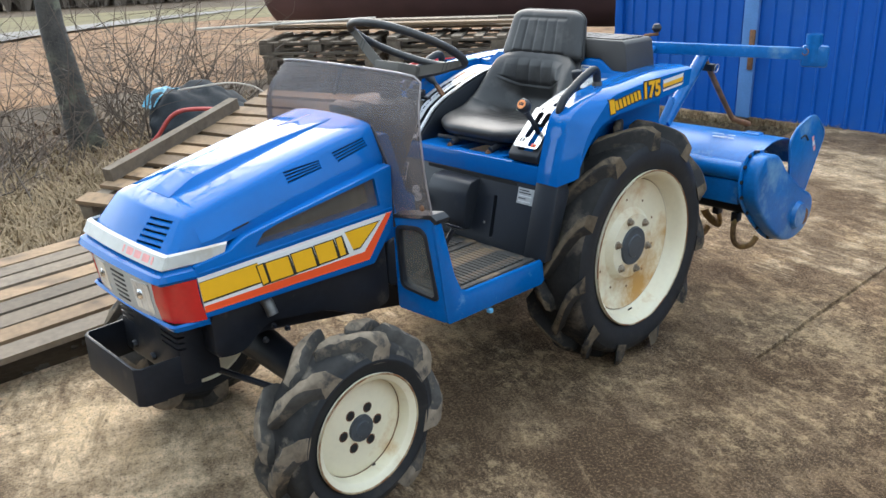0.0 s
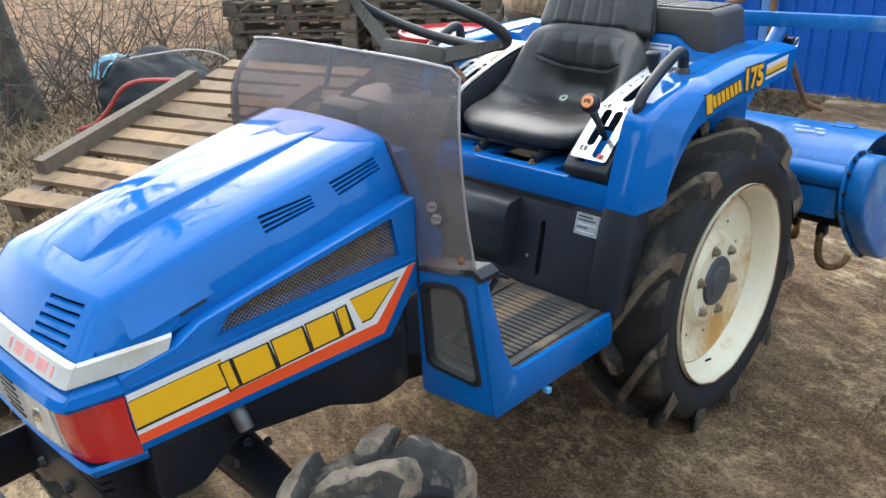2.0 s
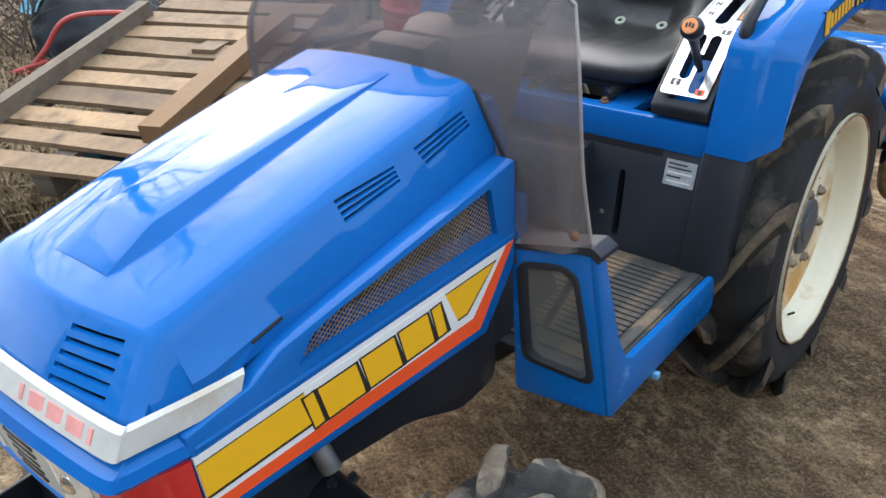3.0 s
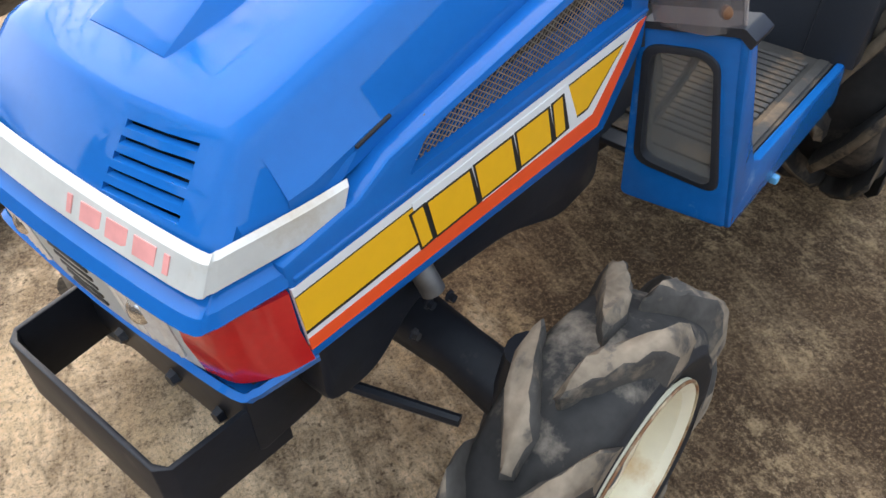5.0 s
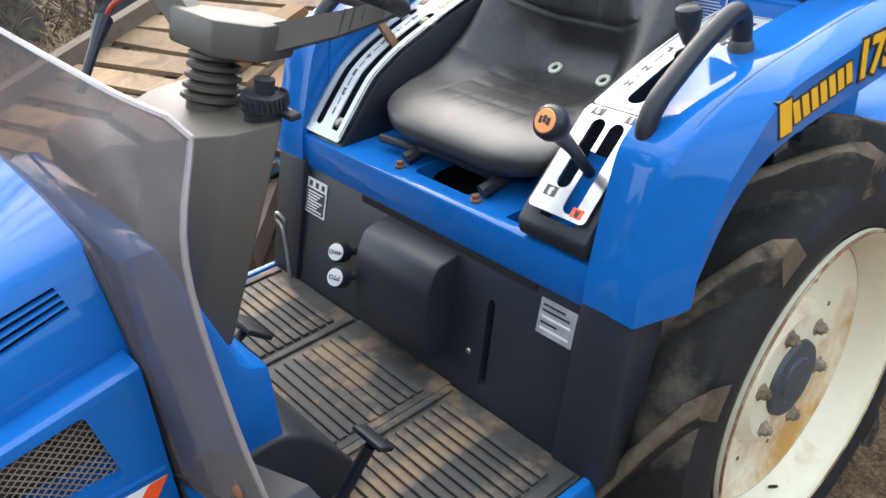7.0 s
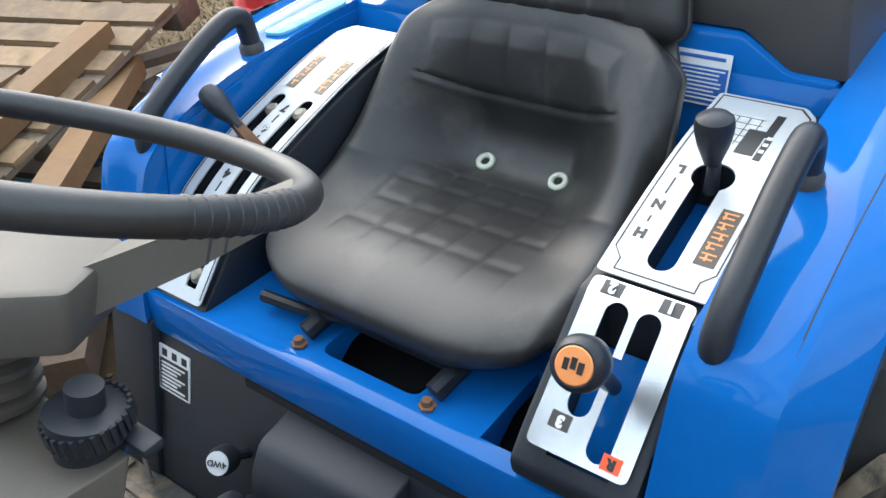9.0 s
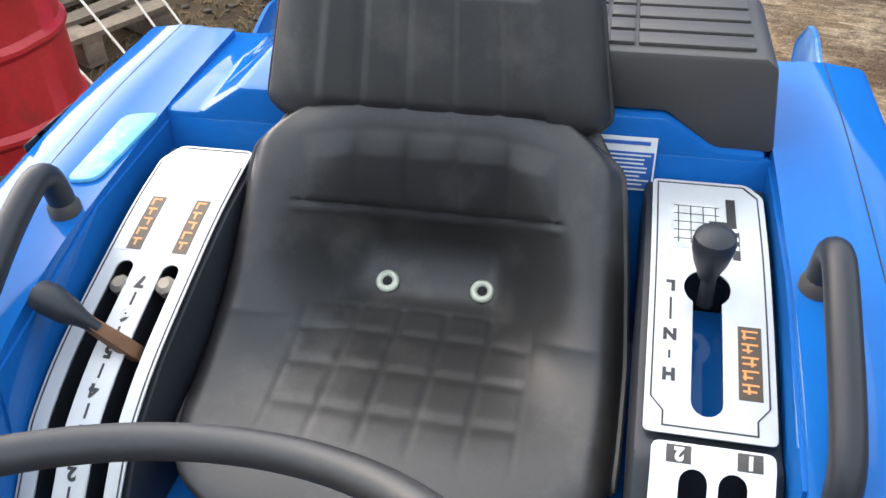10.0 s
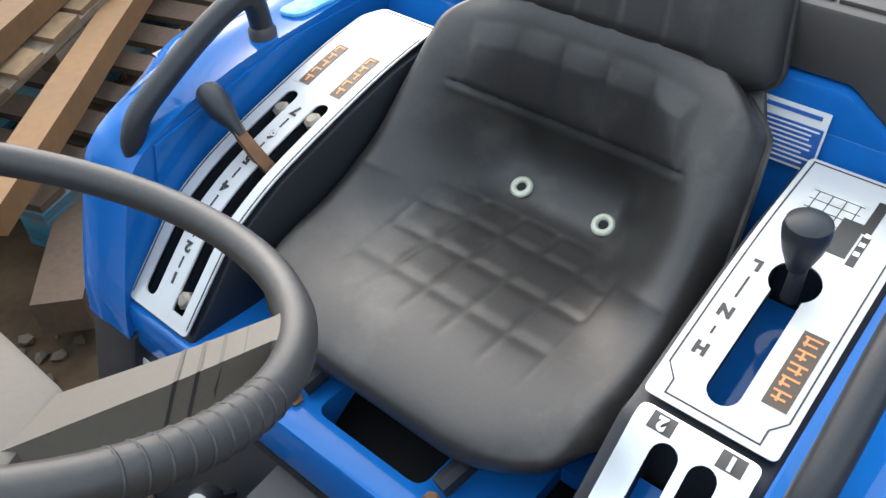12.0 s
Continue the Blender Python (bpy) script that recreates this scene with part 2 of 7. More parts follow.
    base = mixed(ranged(grit, 0.57, 0.66, 0.0, 0.5), base, (0.55, 0.46, 0.34))
    base = mixed(ranged(pits, 0.39, 0.34, 0.0, 0.7), base, (0.075, 0.055, 0.040))
    base = mixed(ranged(grit, 0.40, 0.33, 0.0, 0.6), base, (0.07, 0.052, 0.038))
    base = mixed(ranged(long_streak, 0.53, 0.63, 0.0, 0.28), base, (0.095, 0.075, 0.054))
    base = mixed(ranged(streak, 0.40, 0.33, 0.0, 0.3), base, (0.44, 0.36, 0.25))
    flake = noise_at(0.9, 4, 0.6, None, 1.1, (7.3, 2.2, 0))
    base = mixed(maths("MULTIPLY", ranged(crust, 0.49, 0.57, 0.0, 0.62), ranged(maths("ADD", flake, maths("MULTIPLY", blot, 0.35)), 0.64, 0.71)), base, (0.50, 0.40, 0.265))
    sweep = noise_at(30, 4, 0.6, (0.22, 3.4, 1), radians(-24), (0.3, 2.8, 0))
    base = mixed(ranged(sweep, 0.54, 0.64, 0.0, 0.15), base, (0.070, 0.052, 0.036))
    damp = noise_at(1.1, 10, 0.68, (0.8, 1.3, 1), radians(-20), (1.9, 5.3, 0))
    base = mixed(ranged(damp, 0.49, 0.56, 0.0, 0.72), base, (0.110, 0.080, 0.053))
    base = mixed(maths("MULTIPLY", ranged(damp, 0.44, 0.36, 0.0, 0.55), ranged(crumb, 0.40, 0.52)), base, (0.52, 0.425, 0.29))
    smear = noise_at(4.2, 7, 0.7, (0.35, 2.6, 1), radians(-32), (6.4, 0.7, 0))
    base = mixed(ranged(smear, 0.54, 0.62, 0.0, 0.42), base, (0.085, 0.060, 0.039))
    base = mixed(ranged(smear, 0.43, 0.36, 0.0, 0.30), base, (0.46, 0.365, 0.245))
    sand = noise_at(105, 9, 0.82, None, 0.7, (4.4, 1.9, 0))
    base = mixed(ranged(sand, 0.51, 0.60, 0.0, 0.42), base, (0.50, 0.385, 0.245))
    base = mixed(ranged(sand, 0.48, 0.41, 0.0, 0.50), base, (0.062, 0.043, 0.026))
    warm = n.new("ShaderNodeHueSaturation")
    warm.inputs["Saturation"].default_value, warm.inputs["Value"].default_value, warm.inputs["Hue"].default_value = 1.06, 1.86, 0.492
    deep = n.new("ShaderNodeGamma")
    deep.inputs["Gamma"].default_value = 1.32
    l.new(base, deep.inputs["Color"])
    l.new(deep.outputs["Color"], warm.inputs["Color"])
    l.new(warm.outputs["Color"], p.inputs["Base Color"])
    p.inputs["Roughness"].default_value = 0.9
    p.inputs["Specular IOR Level"].default_value = 0.15
    h = maths("ADD", maths("MULTIPLY", crust, 1.2), maths("ADD", maths("MULTIPLY", sand, 0.8), maths("MULTIPLY", crumb, 1.0)))
    bp = n.new("ShaderNodeBump")
    bp.inputs["Strength"].default_value, bp.inputs["Distance"].default_value = 1.0, 0.016
    l.new(h, bp.inputs["Height"])
    l.new(bp.outputs["Normal"], p.inputs["Normal"])
    return m


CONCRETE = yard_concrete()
SOIL = material("bare_soil", (0.042, 0.028, 0.0165), 0.95, vary=0.4, scale=2, bump=0.8, fine=30, stain=(0.070, 0.048, 0.028), stain_scale=1.2, stain_lo=0.48, stain_hi=0.6, bump_dist=0.02, spec=0.1)
STRAW = material("dry_grass", (0.24, 0.168, 0.09), 0.8, vary=0.35, scale=3, bump=0)
PLOUGH = material("ploughed_soil", (0.165, 0.098, 0.056), 0.95, vary=0.6, scale=1.6, bump=1.0, fine=7, stain=(0.20, 0.132, 0.078), stain_scale=0.3, bump_dist=0.09, spec=0.05)
WOOD = material("weathered_board", (0.22, 0.140, 0.076), 0.8, vary=0.4, scale=3, bump=0.3, fine=40, rand=0.40, stretch=(1, 1, 6), stain=(0.085, 0.056, 0.034), stain_scale=5, stain_lo=0.53, stain_hi=0.68)
WOODG = material("grey_weathered_board", (0.155, 0.118, 0.082), 0.85, vary=0.35, scale=3, bump=0.35, fine=40, rand=0.30, stain=(0.10, 0.074, 0.052), stain_scale=6, stain_lo=0.54, stain_hi=0.68)
WOODN = material("fresh_pallet_board", (0.165, 0.088, 0.036), 0.75, vary=0.2, scale=3, bump=0.2, fine=40, rand=0.18)
WOODB = material("blue_painted_board", (0.02, 0.12, 0.17), 0.7, vary=0.3, scale=6, bump=0.2, rand=0.2, stain=(0.1, 0.09, 0.08), stain_scale=6)
WOODD = material("dark_damp_board", (0.082, 0.052, 0.033), 0.85, vary=0.35, scale=4, bump=0.3, rand=0.25)
SHED = material("blue_sheet_steel", (0.005, 0.085, 0.37), 0.35, spec=0.3, vary=0.08, scale=2, bump=0.03, stain=(0.03, 0.12, 0.36), stain_scale=1.5, stain_lo=0.55, stain_hi=0.8)
TANK = material("brown_tank_steel", (0.075, 0.035, 0.032), 0.7, vary=0.3, scale=2, bump=0.2)
DRUM = material("red_drum_paint", (0.50, 0.022, 0.025), 0.42, vary=0.2, scale=4, bump=0.1, stain=(0.20, 0.03, 0.025), stain_scale=4, stain_lo=0.54, stain_hi=0.7)
BARK = material("lichen_bark", (0.062, 0.054, 0.045), 0.9, vary=0.45, scale=10, bump=0.9, stain=(0.14, 0.135, 0.09), stain_scale=7, bump_dist=0.02)
TWIG = material("bare_twig", (0.115, 0.085, 0.062), 0.85, vary=0.3, scale=6, bump=0.1)
TARP = material("dark_tarpaulin", (0.022, 0.026, 0.03), 0.75, spec=0.2, vary=0.3, scale=4, bump=0.3)
CYAN = material("torn_blue_plastic", (0.08, 0.30, 0.42), 0.5, vary=0.2, bump=0.2)
REDBAR = material("red_steel_tube", (0.42, 0.06, 0.05), 0.5, vary=0.25, scale=10, bump=0.1)
ROPE = material("pale_cable", (0.55, 0.50, 0.42), 0.7, vary=0.2, bump=0.1)
PAD = material("pale_blue_pad", (0.10, 0.42, 0.66), 0.55, vary=0.3, scale=10, bump=0.1, light=(0.35, 0.66, 0.78))
ROAD = material("pale_road", (0.15, 0.140, 0.128), 0.9, vary=0.25, scale=0.8, bump=0.1, spec=0.1)
MEADOW = material("dry_meadow", (0.115, 0.098, 0.050), 0.95, vary=0.35, scale=0.2, bump=0.2, spec=0.05)
STONE = material("pebble", (0.075, 0.056, 0.038), 0.8, vary=0.3, scale=20, bump=0.2, rand=0.4)


def smoked():
    m = bpy.data.materials.new("smoked_acrylic")
    m.use_nodes = True
    n, l = m.node_tree.nodes, m.node_tree.links
    p = n["Principled BSDF"]
    noise_t = n.new("ShaderNodeTexNoise")
    noise_t.inputs["Scale"].default_value, noise_t.inputs["Detail"].default_value = 6, 6
    ramp = n.new("ShaderNodeMapRange")
    ramp.inputs["To Min"].default_value, ramp.inputs["To Max"].default_value = 0.12, 0.28
    l.new(noise_t.outputs["Fac"], ramp.inputs["Value"])
    p.inputs["Base Color"].default_value = (0.40, 0.365, 0.355, 1)
    p.inputs["Roughness"].default_value = 0.16
    clear = n.new("ShaderNodeBsdfTransparent")
    clear.inputs["Color"].default_value = (0.60, 0.545, 0.535, 1)
    mix = n.new("ShaderNodeMixShader")
    l.new(ramp.outputs["Result"], mix.inputs["Fac"])
    l.new(clear.outputs["BSDF"], mix.inputs[1])
    l.new(p.outputs["BSDF"], mix.inputs[2])
    l.new(mix.outputs["Shader"], n["Material Output"].inputs["Surface"])
    return m


def clear_pane(name, tint, body, fac):
    m = bpy.data.materials.new(name)
    m.use_nodes = True
    n, l = m.node_tree.nodes, m.node_tree.links
    p = n["Principled BSDF"]
    p.inputs["Base Color"].default_value = (*body, 1)
    p.inputs["Roughness"].default_value = 0.12
    clear = n.new("ShaderNodeBsdfTransparent")
    clear.inputs["Color"].default_value = (*tint, 1)
    mix = n.new("ShaderNodeMixShader")
    mix.inputs["Fac"].default_value = fac
    l.new(clear.outputs["BSDF"], mix.inputs[1])
    l.new(p.outputs["BSDF"], mix.inputs[2])
    l.new(mix.outputs["Shader"], n["Material Output"].inputs["Surface"])
    return m


SMOKE = smoked()
PANE = clear_pane("dusty_window_pane", (0.72, 0.72, 0.70), (0.22, 0.21, 0.19), 0.35)


# ---- mesh helpers ----
def part(name, bm, mat, parent=None, label="", smooth=35):
    bmesh.ops.recalc_face_normals(bm, faces=bm.faces)
    me = bpy.data.meshes.new(name)
    bm.to_mesh(me)
    bm.free()
    me.materials.append(mat)
    if smooth:
        me.shade_smooth()
        me.set_sharp_from_angle(angle=radians(smooth))
    ob = new(name, me)
    if parent:
        ob.parent = parent
    return tagged(ob, label) if label else ob


def again(ob, name, m, parent):
    """Another piece on the same mesh."""
    o = new(name, ob.data)
    o.parent = parent
    o.matrix_basis = m
    return o


def bevel(bm, width, seg=2, angle=30):
    if width:
        edges = [e for e in bm.edges if len(e.link_faces) == 2 and e.calc_face_angle(0) > radians(angle)]
        bmesh.ops.bevel(bm, geom=edges, offset=width, segments=seg, profile=0.5, affect="EDGES", clamp_overlap=True)
    return bm


def box(c, s, w=0.0, m=None, bm=None):
    b = bmesh.new()
    bmesh.ops.create_cube(b, size=1)
    bmesh.ops.scale(b, vec=s, verts=b.verts)
    bevel(b, w)
    if m:
        bmesh.ops.transform(b, matrix=m, verts=b.verts)
    bmesh.ops.translate(b, vec=c, verts=b.verts)
    return join(bm, b) if bm else b


def join(a, b):
    me = bpy.data.meshes.new("tmp")
    b.to_mesh(me)
    b.free()
    a.from_mesh(me)
    bpy.data.meshes.remove(me)
    return a


def prism(poly, axis, a, b, w=0.0, seg=2):
    """A polygon drawn in the two other axes, extruded along axis from a to b."""
    bm = bmesh.new()

    def at(p, v):
        return {"x": (v, p[0], p[1]), "y": (p[0], v, p[1]), "z": (p[0], p[1], v)}[axis]
    lo = [bm.verts.new(at(p, a)) for p in poly]
    hi = [bm.verts.new(at(p, b)) for p in poly]
    n = len(poly)
    bm.faces.new(lo)
    bm.faces.new(hi[::-1])
    for i in range(n):
        bm.faces.new((lo[i], lo[(i + 1) % n], hi[(i + 1) % n], hi[i]))
    bmesh.ops.recalc_face_normals(bm, faces=bm.faces)
    return bevel(bm, w, seg)


def loft(rows, closed=False, caps=False):
    """A skin over rows of points; closed joins each row's ends."""
    bm = bmesh.new()
    vs = [[bm.verts.new(p) for p in r] for r in rows]
    n = len(rows[0])
    for a, b in zip(vs, vs[1:]):
        for i in range(n if closed else n - 1):
            j = (i + 1) % n
            bm.faces.new((a[i], a[j], b[j], b[i]))
    if caps:
        bm.faces.new(vs[0][::-1])
        bm.faces.new(vs[-1])
    return bm


def thick(bm, t):
    """Gives a sheet its thickness."""
    bmesh.ops.recalc_face_normals(bm, faces=bm.faces)
    bmesh.ops.solidify(bm, geom=bm.faces[:], thickness=t)
    return bm


def lathe(profile, segs=48, c=(0, 0, 0), axis="y"):
    """Turns (radius, along) points round the axis."""
    rows = []
    for i in range(segs + 1):
        a = 2 * math.pi * i / segs
        row = []
        for r, h in profile:
            u, v = r * math.cos(a), r * math.sin(a)
            row.append({"y": (u, h, v), "z": (u, v, h), "x": (h, u, v)}[axis])
        rows.append(row)
    bm = loft(rows)
    bmesh.ops.remove_doubles(bm, verts=bm.verts, dist=1e-5)
    bmesh.ops.translate(bm, vec=c, verts=bm.verts)
    return bm


def turned(profile, o, d, segs=28):
    bm = lathe(profile, segs, axis="z")
    q = Vector(d).to_track_quat("Z", "Y").to_matrix().to_4x4()
    q.translation = o
    bmesh.ops.transform(bm, matrix=q, verts=bm.verts)
    return bm


def smooth_line(pts, n=6):
    """Catmull-Rom points through pts."""
    P = [Vector(p) for p in pts]
    P = [P[0] * 2 - P[1]] + P + [P[-1] * 2 - P[-2]]
    out = []
    for i in range(1, len(P) - 2):
        a, b, c, d = P[i - 1:i + 3]
        for k in range(n):
            t = k / n
            out.append(0.5 * ((2 * b) + (c - a) * t + (2 * a - 5 * b + 4 * c - d) * t * t + (3 * b - a - 3 * c + d) * t ** 3))
    return out + [P[-2]]


def tube(pts, r, segs=10, caps=True, flat=1.0):
    """A pipe along points; r is a number or one radius a point."""
    P = [Vector(p) for p in pts]
    R = r if isinstance(r, (list, tuple)) else [r] * len(P)
    rows, up = [], None
    for i, p in enumerate(P):
        d = (P[min(i + 1, len(P) - 1)] - P[max(i - 1, 0)]).normalized()
        if up is None:
            up = d.orthogonal().normalized()
        up = (up - d * up.dot(d)).normalized()
        side = d.cross(up)
        rows.append([p + (up * math.cos(t) + side * math.sin(t) * flat) * R[i] for t in [2 * math.pi * k / segs for k in range(segs)]])
    return loft(rows, closed=True, caps=caps)


def torus(c, R, r, m=None, n=48, k=12):
    pts = []
    for i in range(n + 1):
        a = 2 * math.pi * i / n
        pts.append([Vector(((R + r * math.cos(b)) * math.cos(a), (R + r * math.cos(b)) * math.sin(a), r * math.sin(b))) for b in [2 * math.pi * j / k for j in range(k)]])
    bm = loft(pts, closed=True)
    bmesh.ops.remove_doubles(bm, verts=bm.verts, dist=1e-5)
    if m:
        bmesh.ops.transform(bm, matrix=m, verts=bm.verts)
    bmesh.ops.translate(bm, vec=c, verts=bm.verts)
    return bm


def cut(bm, *holes):
    """bm with the closed meshes of holes taken out of it."""
    def temp(b):
        bmesh.ops.recalc_face_normals(b, faces=b.faces)
        me = bpy.data.meshes.new("tmp")
        b.to_mesh(me)
        b.free()
        return new("tmp", me)
    a = temp(bm)
    knives = [temp(h) for h in holes]
    for k in knives:
        md = a.modifiers.new("cut", "BOOLEAN")
        md.operation, md.solver, md.object = "DIFFERENCE", "EXACT", k
    got = bpy.data.meshes.new_from_object(a.evaluated_get(bpy.context.evaluated_depsgraph_get()))
    for o in [a, *knives]:
        me = o.data
        bpy.data.objects.remove(o)
        bpy.data.meshes.remove(me)
    out = bmesh.new()
    out.from_mesh(got)
    bpy.data.meshes.remove(got)
    return out


def capsule2(x0, y0, x1, y1, r, n=8):
    """The outline of a slot with round ends."""
    a = math.atan2(y1 - y0, x1 - x0)
    return [(x1 + r * math.cos(a - math.pi / 2 + math.pi * i / n), y1 + r * math.sin(a - math.pi / 2 + math.pi * i / n)) for i in range(n + 1)] + \
           [(x0 + r * math.cos(a + math.pi / 2 + math.pi * i / n), y0 + r * math.sin(a + math.pi / 2 + math.pi * i / n)) for i in range(n + 1)]


def rounded(poly, r, n=4):
    """A polygon with its corners rounded."""
    out = []
    k = len(poly)
    for i in range(k):
        a, b, c = Vector(poly[i - 1]), Vector(poly[i]), Vector(poly[(i + 1) % k])
        u, v = (a - b), (c - b)
        d = min(r, u.length * 0.45, v.length * 0.45)
        p, q = b + u.normalized() * d, b + v.normalized() * d
        for j in range(n + 1):
            t = j / n
            out.append(tuple((1 - t) ** 2 * p + 2 * t * (1 - t) * b + t * t * q))
    return out


def text(word, size, m, mat, parent, name="lettering", depth=0.0004, bold=0.0):
    cu = bpy.data.curves.new("tmp", "FONT")
    cu.body, cu.size, cu.extrude, cu.align_x, cu.align_y = word, size, depth, "CENTER", "CENTER"
    cu.offset = bold
    o = new("tmp", cu)
    me = bpy.data.meshes.new_from_object(o.evaluated_get(bpy.context.evaluated_depsgraph_get()))
    bpy.data.objects.remove(o)
    bpy.data.curves.remove(cu)
    me.transform(m)
    me.materials.clear()
    me.materials.append(mat)
    ob = new(name, me)
    ob.parent = parent
    return ob


def thing(name, label, category, at=(0, 0, 0), kind="", group=""):
    ob = new(name)
    ob.location = at
    ob.empty_display_size = 0.1
    return tagged(ob, label, category, group, kind)


def grid_sheet(x0, x1, y0, y1, nx, ny, height):
    xs = [x0 + (x1 - x0) * i / nx for i in range(nx + 1)]
    ys = [y0 + (y1 - y0) * j / ny for j in range(ny + 1)]
    return loft([[(x, y, height(x, y)) for y in ys] for x in xs])

# ---- the place ----
def fall(x, y):
    """The land drops gently to the rear and the right of the tractor."""
    x, y = max(x, -110), max(y, -220)
    return 0.028 * min(0, x + 0.8) + 0.032 * min(0, y + 0.5) + 0.018 * min(0, y + 9)


def uneven(x, y):
    return fall(x, y) - 0.035 + 0.018 * noise.noise((x * 1.3, y * 1.3, 0)) + 0.008 * noise.noise((x * 6, y * 6, 2))


def spaced(lim, near, step):
    v, out = 0.0, []
    while v < near:
        out.append(v)
        v += step
    while v < lim:
        out.append(v)
        v *= 1.35
    out.append(lim)
    return sorted({-a for a in out} | set(out))


XS = [x - 1.0 for x in spaced(900, 6, 0.12)]
YS = [y - 1.5 for y in spaced(900, 7, 0.12)]
ground = part("ground", loft([[(x, y, uneven(x, y) if abs(x) < 40 and abs(y) < 40 else fall(x, y) - 0.03) for y in YS] for x in XS]), SOIL, None, "bare brown soil and dry grass round the yard", smooth=180)
tagged(ground, "", "ground", "", "structure")

pavement = thing("pavement", "old stained concrete yard slabs under the tractor", "pavement", kind="structure")
SLABS = [([(6, -1.12), (6, 0.811), (-4.8, 0.811), (-4.8, -0.95), (-1.6, -0.66), (0.1, -0.95), (1.0, -1.12)]),
         ([(6, 0.831), (6, 6.0), (1.2, 6.0), (-1.2, 6.0), (-2.2, 2.6), (-3.0, 1.45), (-4.8, 1.25), (-4.8, 0.831)])]
for poly in SLABS:
    bm = prism(poly, "z", -0.14, 0.0, 0.006)
    for co, no in (((-0.8, 0, 0), (1, 0, 0)), ((0, -0.5, 0), (0, 1, 0))):
        bmesh.ops.bisect_plane(bm, geom=bm.verts[:] + bm.edges[:] + bm.faces[:], plane_co=co, plane_no=no)
    for v in bm.verts:
        v.co.z += fall(v.co.x, v.co.y)
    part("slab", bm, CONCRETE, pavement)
part("joint", grid_sheet(-4.8, 6.0, 0.80, 0.842, 400, 4, lambda x, y: fall(x, y) - 0.006 + 0.010 * noise.noise((x * 1.1, 3, 0)) + 0.004 * noise.noise((x * 14, y * 30, 0)) + (0.006 if x > -0.3 else -0.010)), CONCRETE, pavement, "earth trodden into the joint between slabs")

# the shed's wall of ribbed sheet
shed = thing("wall_shed", "wall of a shed clad in glossy blue ribbed sheet steel", "wall", (-4.70, 0, -0.14), kind="structure")
prof = []
y = -2.82
while y < 7.0:
    prof += [(0.0, y), (0.0, y + 0.085), (0.022, y + 0.095), (0.022, y + 0.112), (0.0, y + 0.122)]
    y += 0.14
bm = bmesh.new()
lo = [bm.verts.new((x, yy, 0.03)) for x, yy in prof]
hi = [bm.verts.new((x, yy, 3.4)) for x, yy in prof]
for i in range(len(prof) - 1):
    bm.faces.new((lo[i], lo[i + 1], hi[i + 1], hi[i]))
part("cladding", bm, SHED, shed, smooth=0)
part("wall_core", box((-0.16, 2.1, 1.7), (0.3, 9.84, 3.4)), SHED, shed)
part("corner_trim", box((0.012, -2.85, 1.7), (0.07, 0.08, 3.4), 0.004), SHED, shed)
part("door_trim", box((0.03, -1.50, 1.7), (0.04, 0.13, 3.38), 0.004), material("pale_blue_trim", (0.10, 0.24, 0.52), 0.4, vary=0.15, scale=4, bump=0.05), shed, "paler blue cover strip between the door leaves")
part("lock_bar", box((0.065, -1.46, 0.62), (0.02, 0.05, 0.34), 0.006), RUST, shed, "rusty bolt on the door")
part("plinth", box((0.0, 2.1, -0.05), (0.10, 9.9, 0.16)), CONCRETE, shed)

# unseen dark walls added behind the camera, to darken reflections in the paint
SKY_BLOCK = material("dark_sky_block", (0.075, 0.066, 0.055), 0.8, vary=0.35, scale=1.5, bump=0.2, stain=(0.12, 0.105, 0.085), stain_scale=0.8, spec=0.2)
closing = thing("wall_yard", "added unseen dark wall that blocks low sky behind the camera", "wall", kind="structure")
def ragged(a, b, base, seed):
    """A wall's outline with an uneven top, drawn along and up."""
    n = 320
    return [(a, -0.5), (b, -0.5)] + [(lerp2(b, a, i / n), base + min(1.0, i / 60) * (1.4 * noise.noise((i * 0.025, seed, 0)) + 0.12 * noise.noise((i * 1.3, seed, 5)))) for i in range(n + 1)]


def lerp2(a, b, t):
    return a + (b - a) * t


part("wall_side", prism(ragged(-60.0, 9.5, 3.8, 1), "y", 10.4, 10.8), SKY_BLOCK, closing, smooth=0)
part("wall_front", prism(ragged(-9.0, 10.4, 3.8, 7), "x", 9.5, 9.9), SKY_BLOCK, closing, smooth=0)

# field, road and meadow beyond
field = part("field", grid_sheet(-70, 30, -46, -8.5, 200, 150, lambda x, y: fall(x, y) + 0.01 + 0.07 * noise.noise((x * 1.1, y * 1.8, 5)) + 0.05 * noise.noise((x * 4, y * 5, 9)) + (0 if y < -9.5 else -0.10 * (y + 9.5))), PLOUGH, None, "ploughed brown field behind the bushes")
tagged(field, "", "field", "", "structure")
ROAD_LINE = smooth_line([(2, -17, 0), (-4, -26, 0), (-7.8, -31.6, 0), (-12.6, -38.8, 0), (-34, -66, 0), (-70, -110, 0)], 8)
road = part("road", loft([[(p.x + w, p.y - w * 0.8, fall(p.x + w, p.y - w * 0.8) + 0.12) for w in (0, 3.2)] for p in ROAD_LINE]), ROAD, None, "pale gravel road across the field")
tagged(road, "", "road", "", "structure")
meadow = part("meadow", loft([[(x, y, fall(x, y) + 0.03) for y in (-46, -120, -220, -264)] for x in (-340, -110, -0.8, 120, 240)]), MEADOW, None, "dry yellow meadow past the field")
tagged(meadow, "", "meadow", "", "structure")


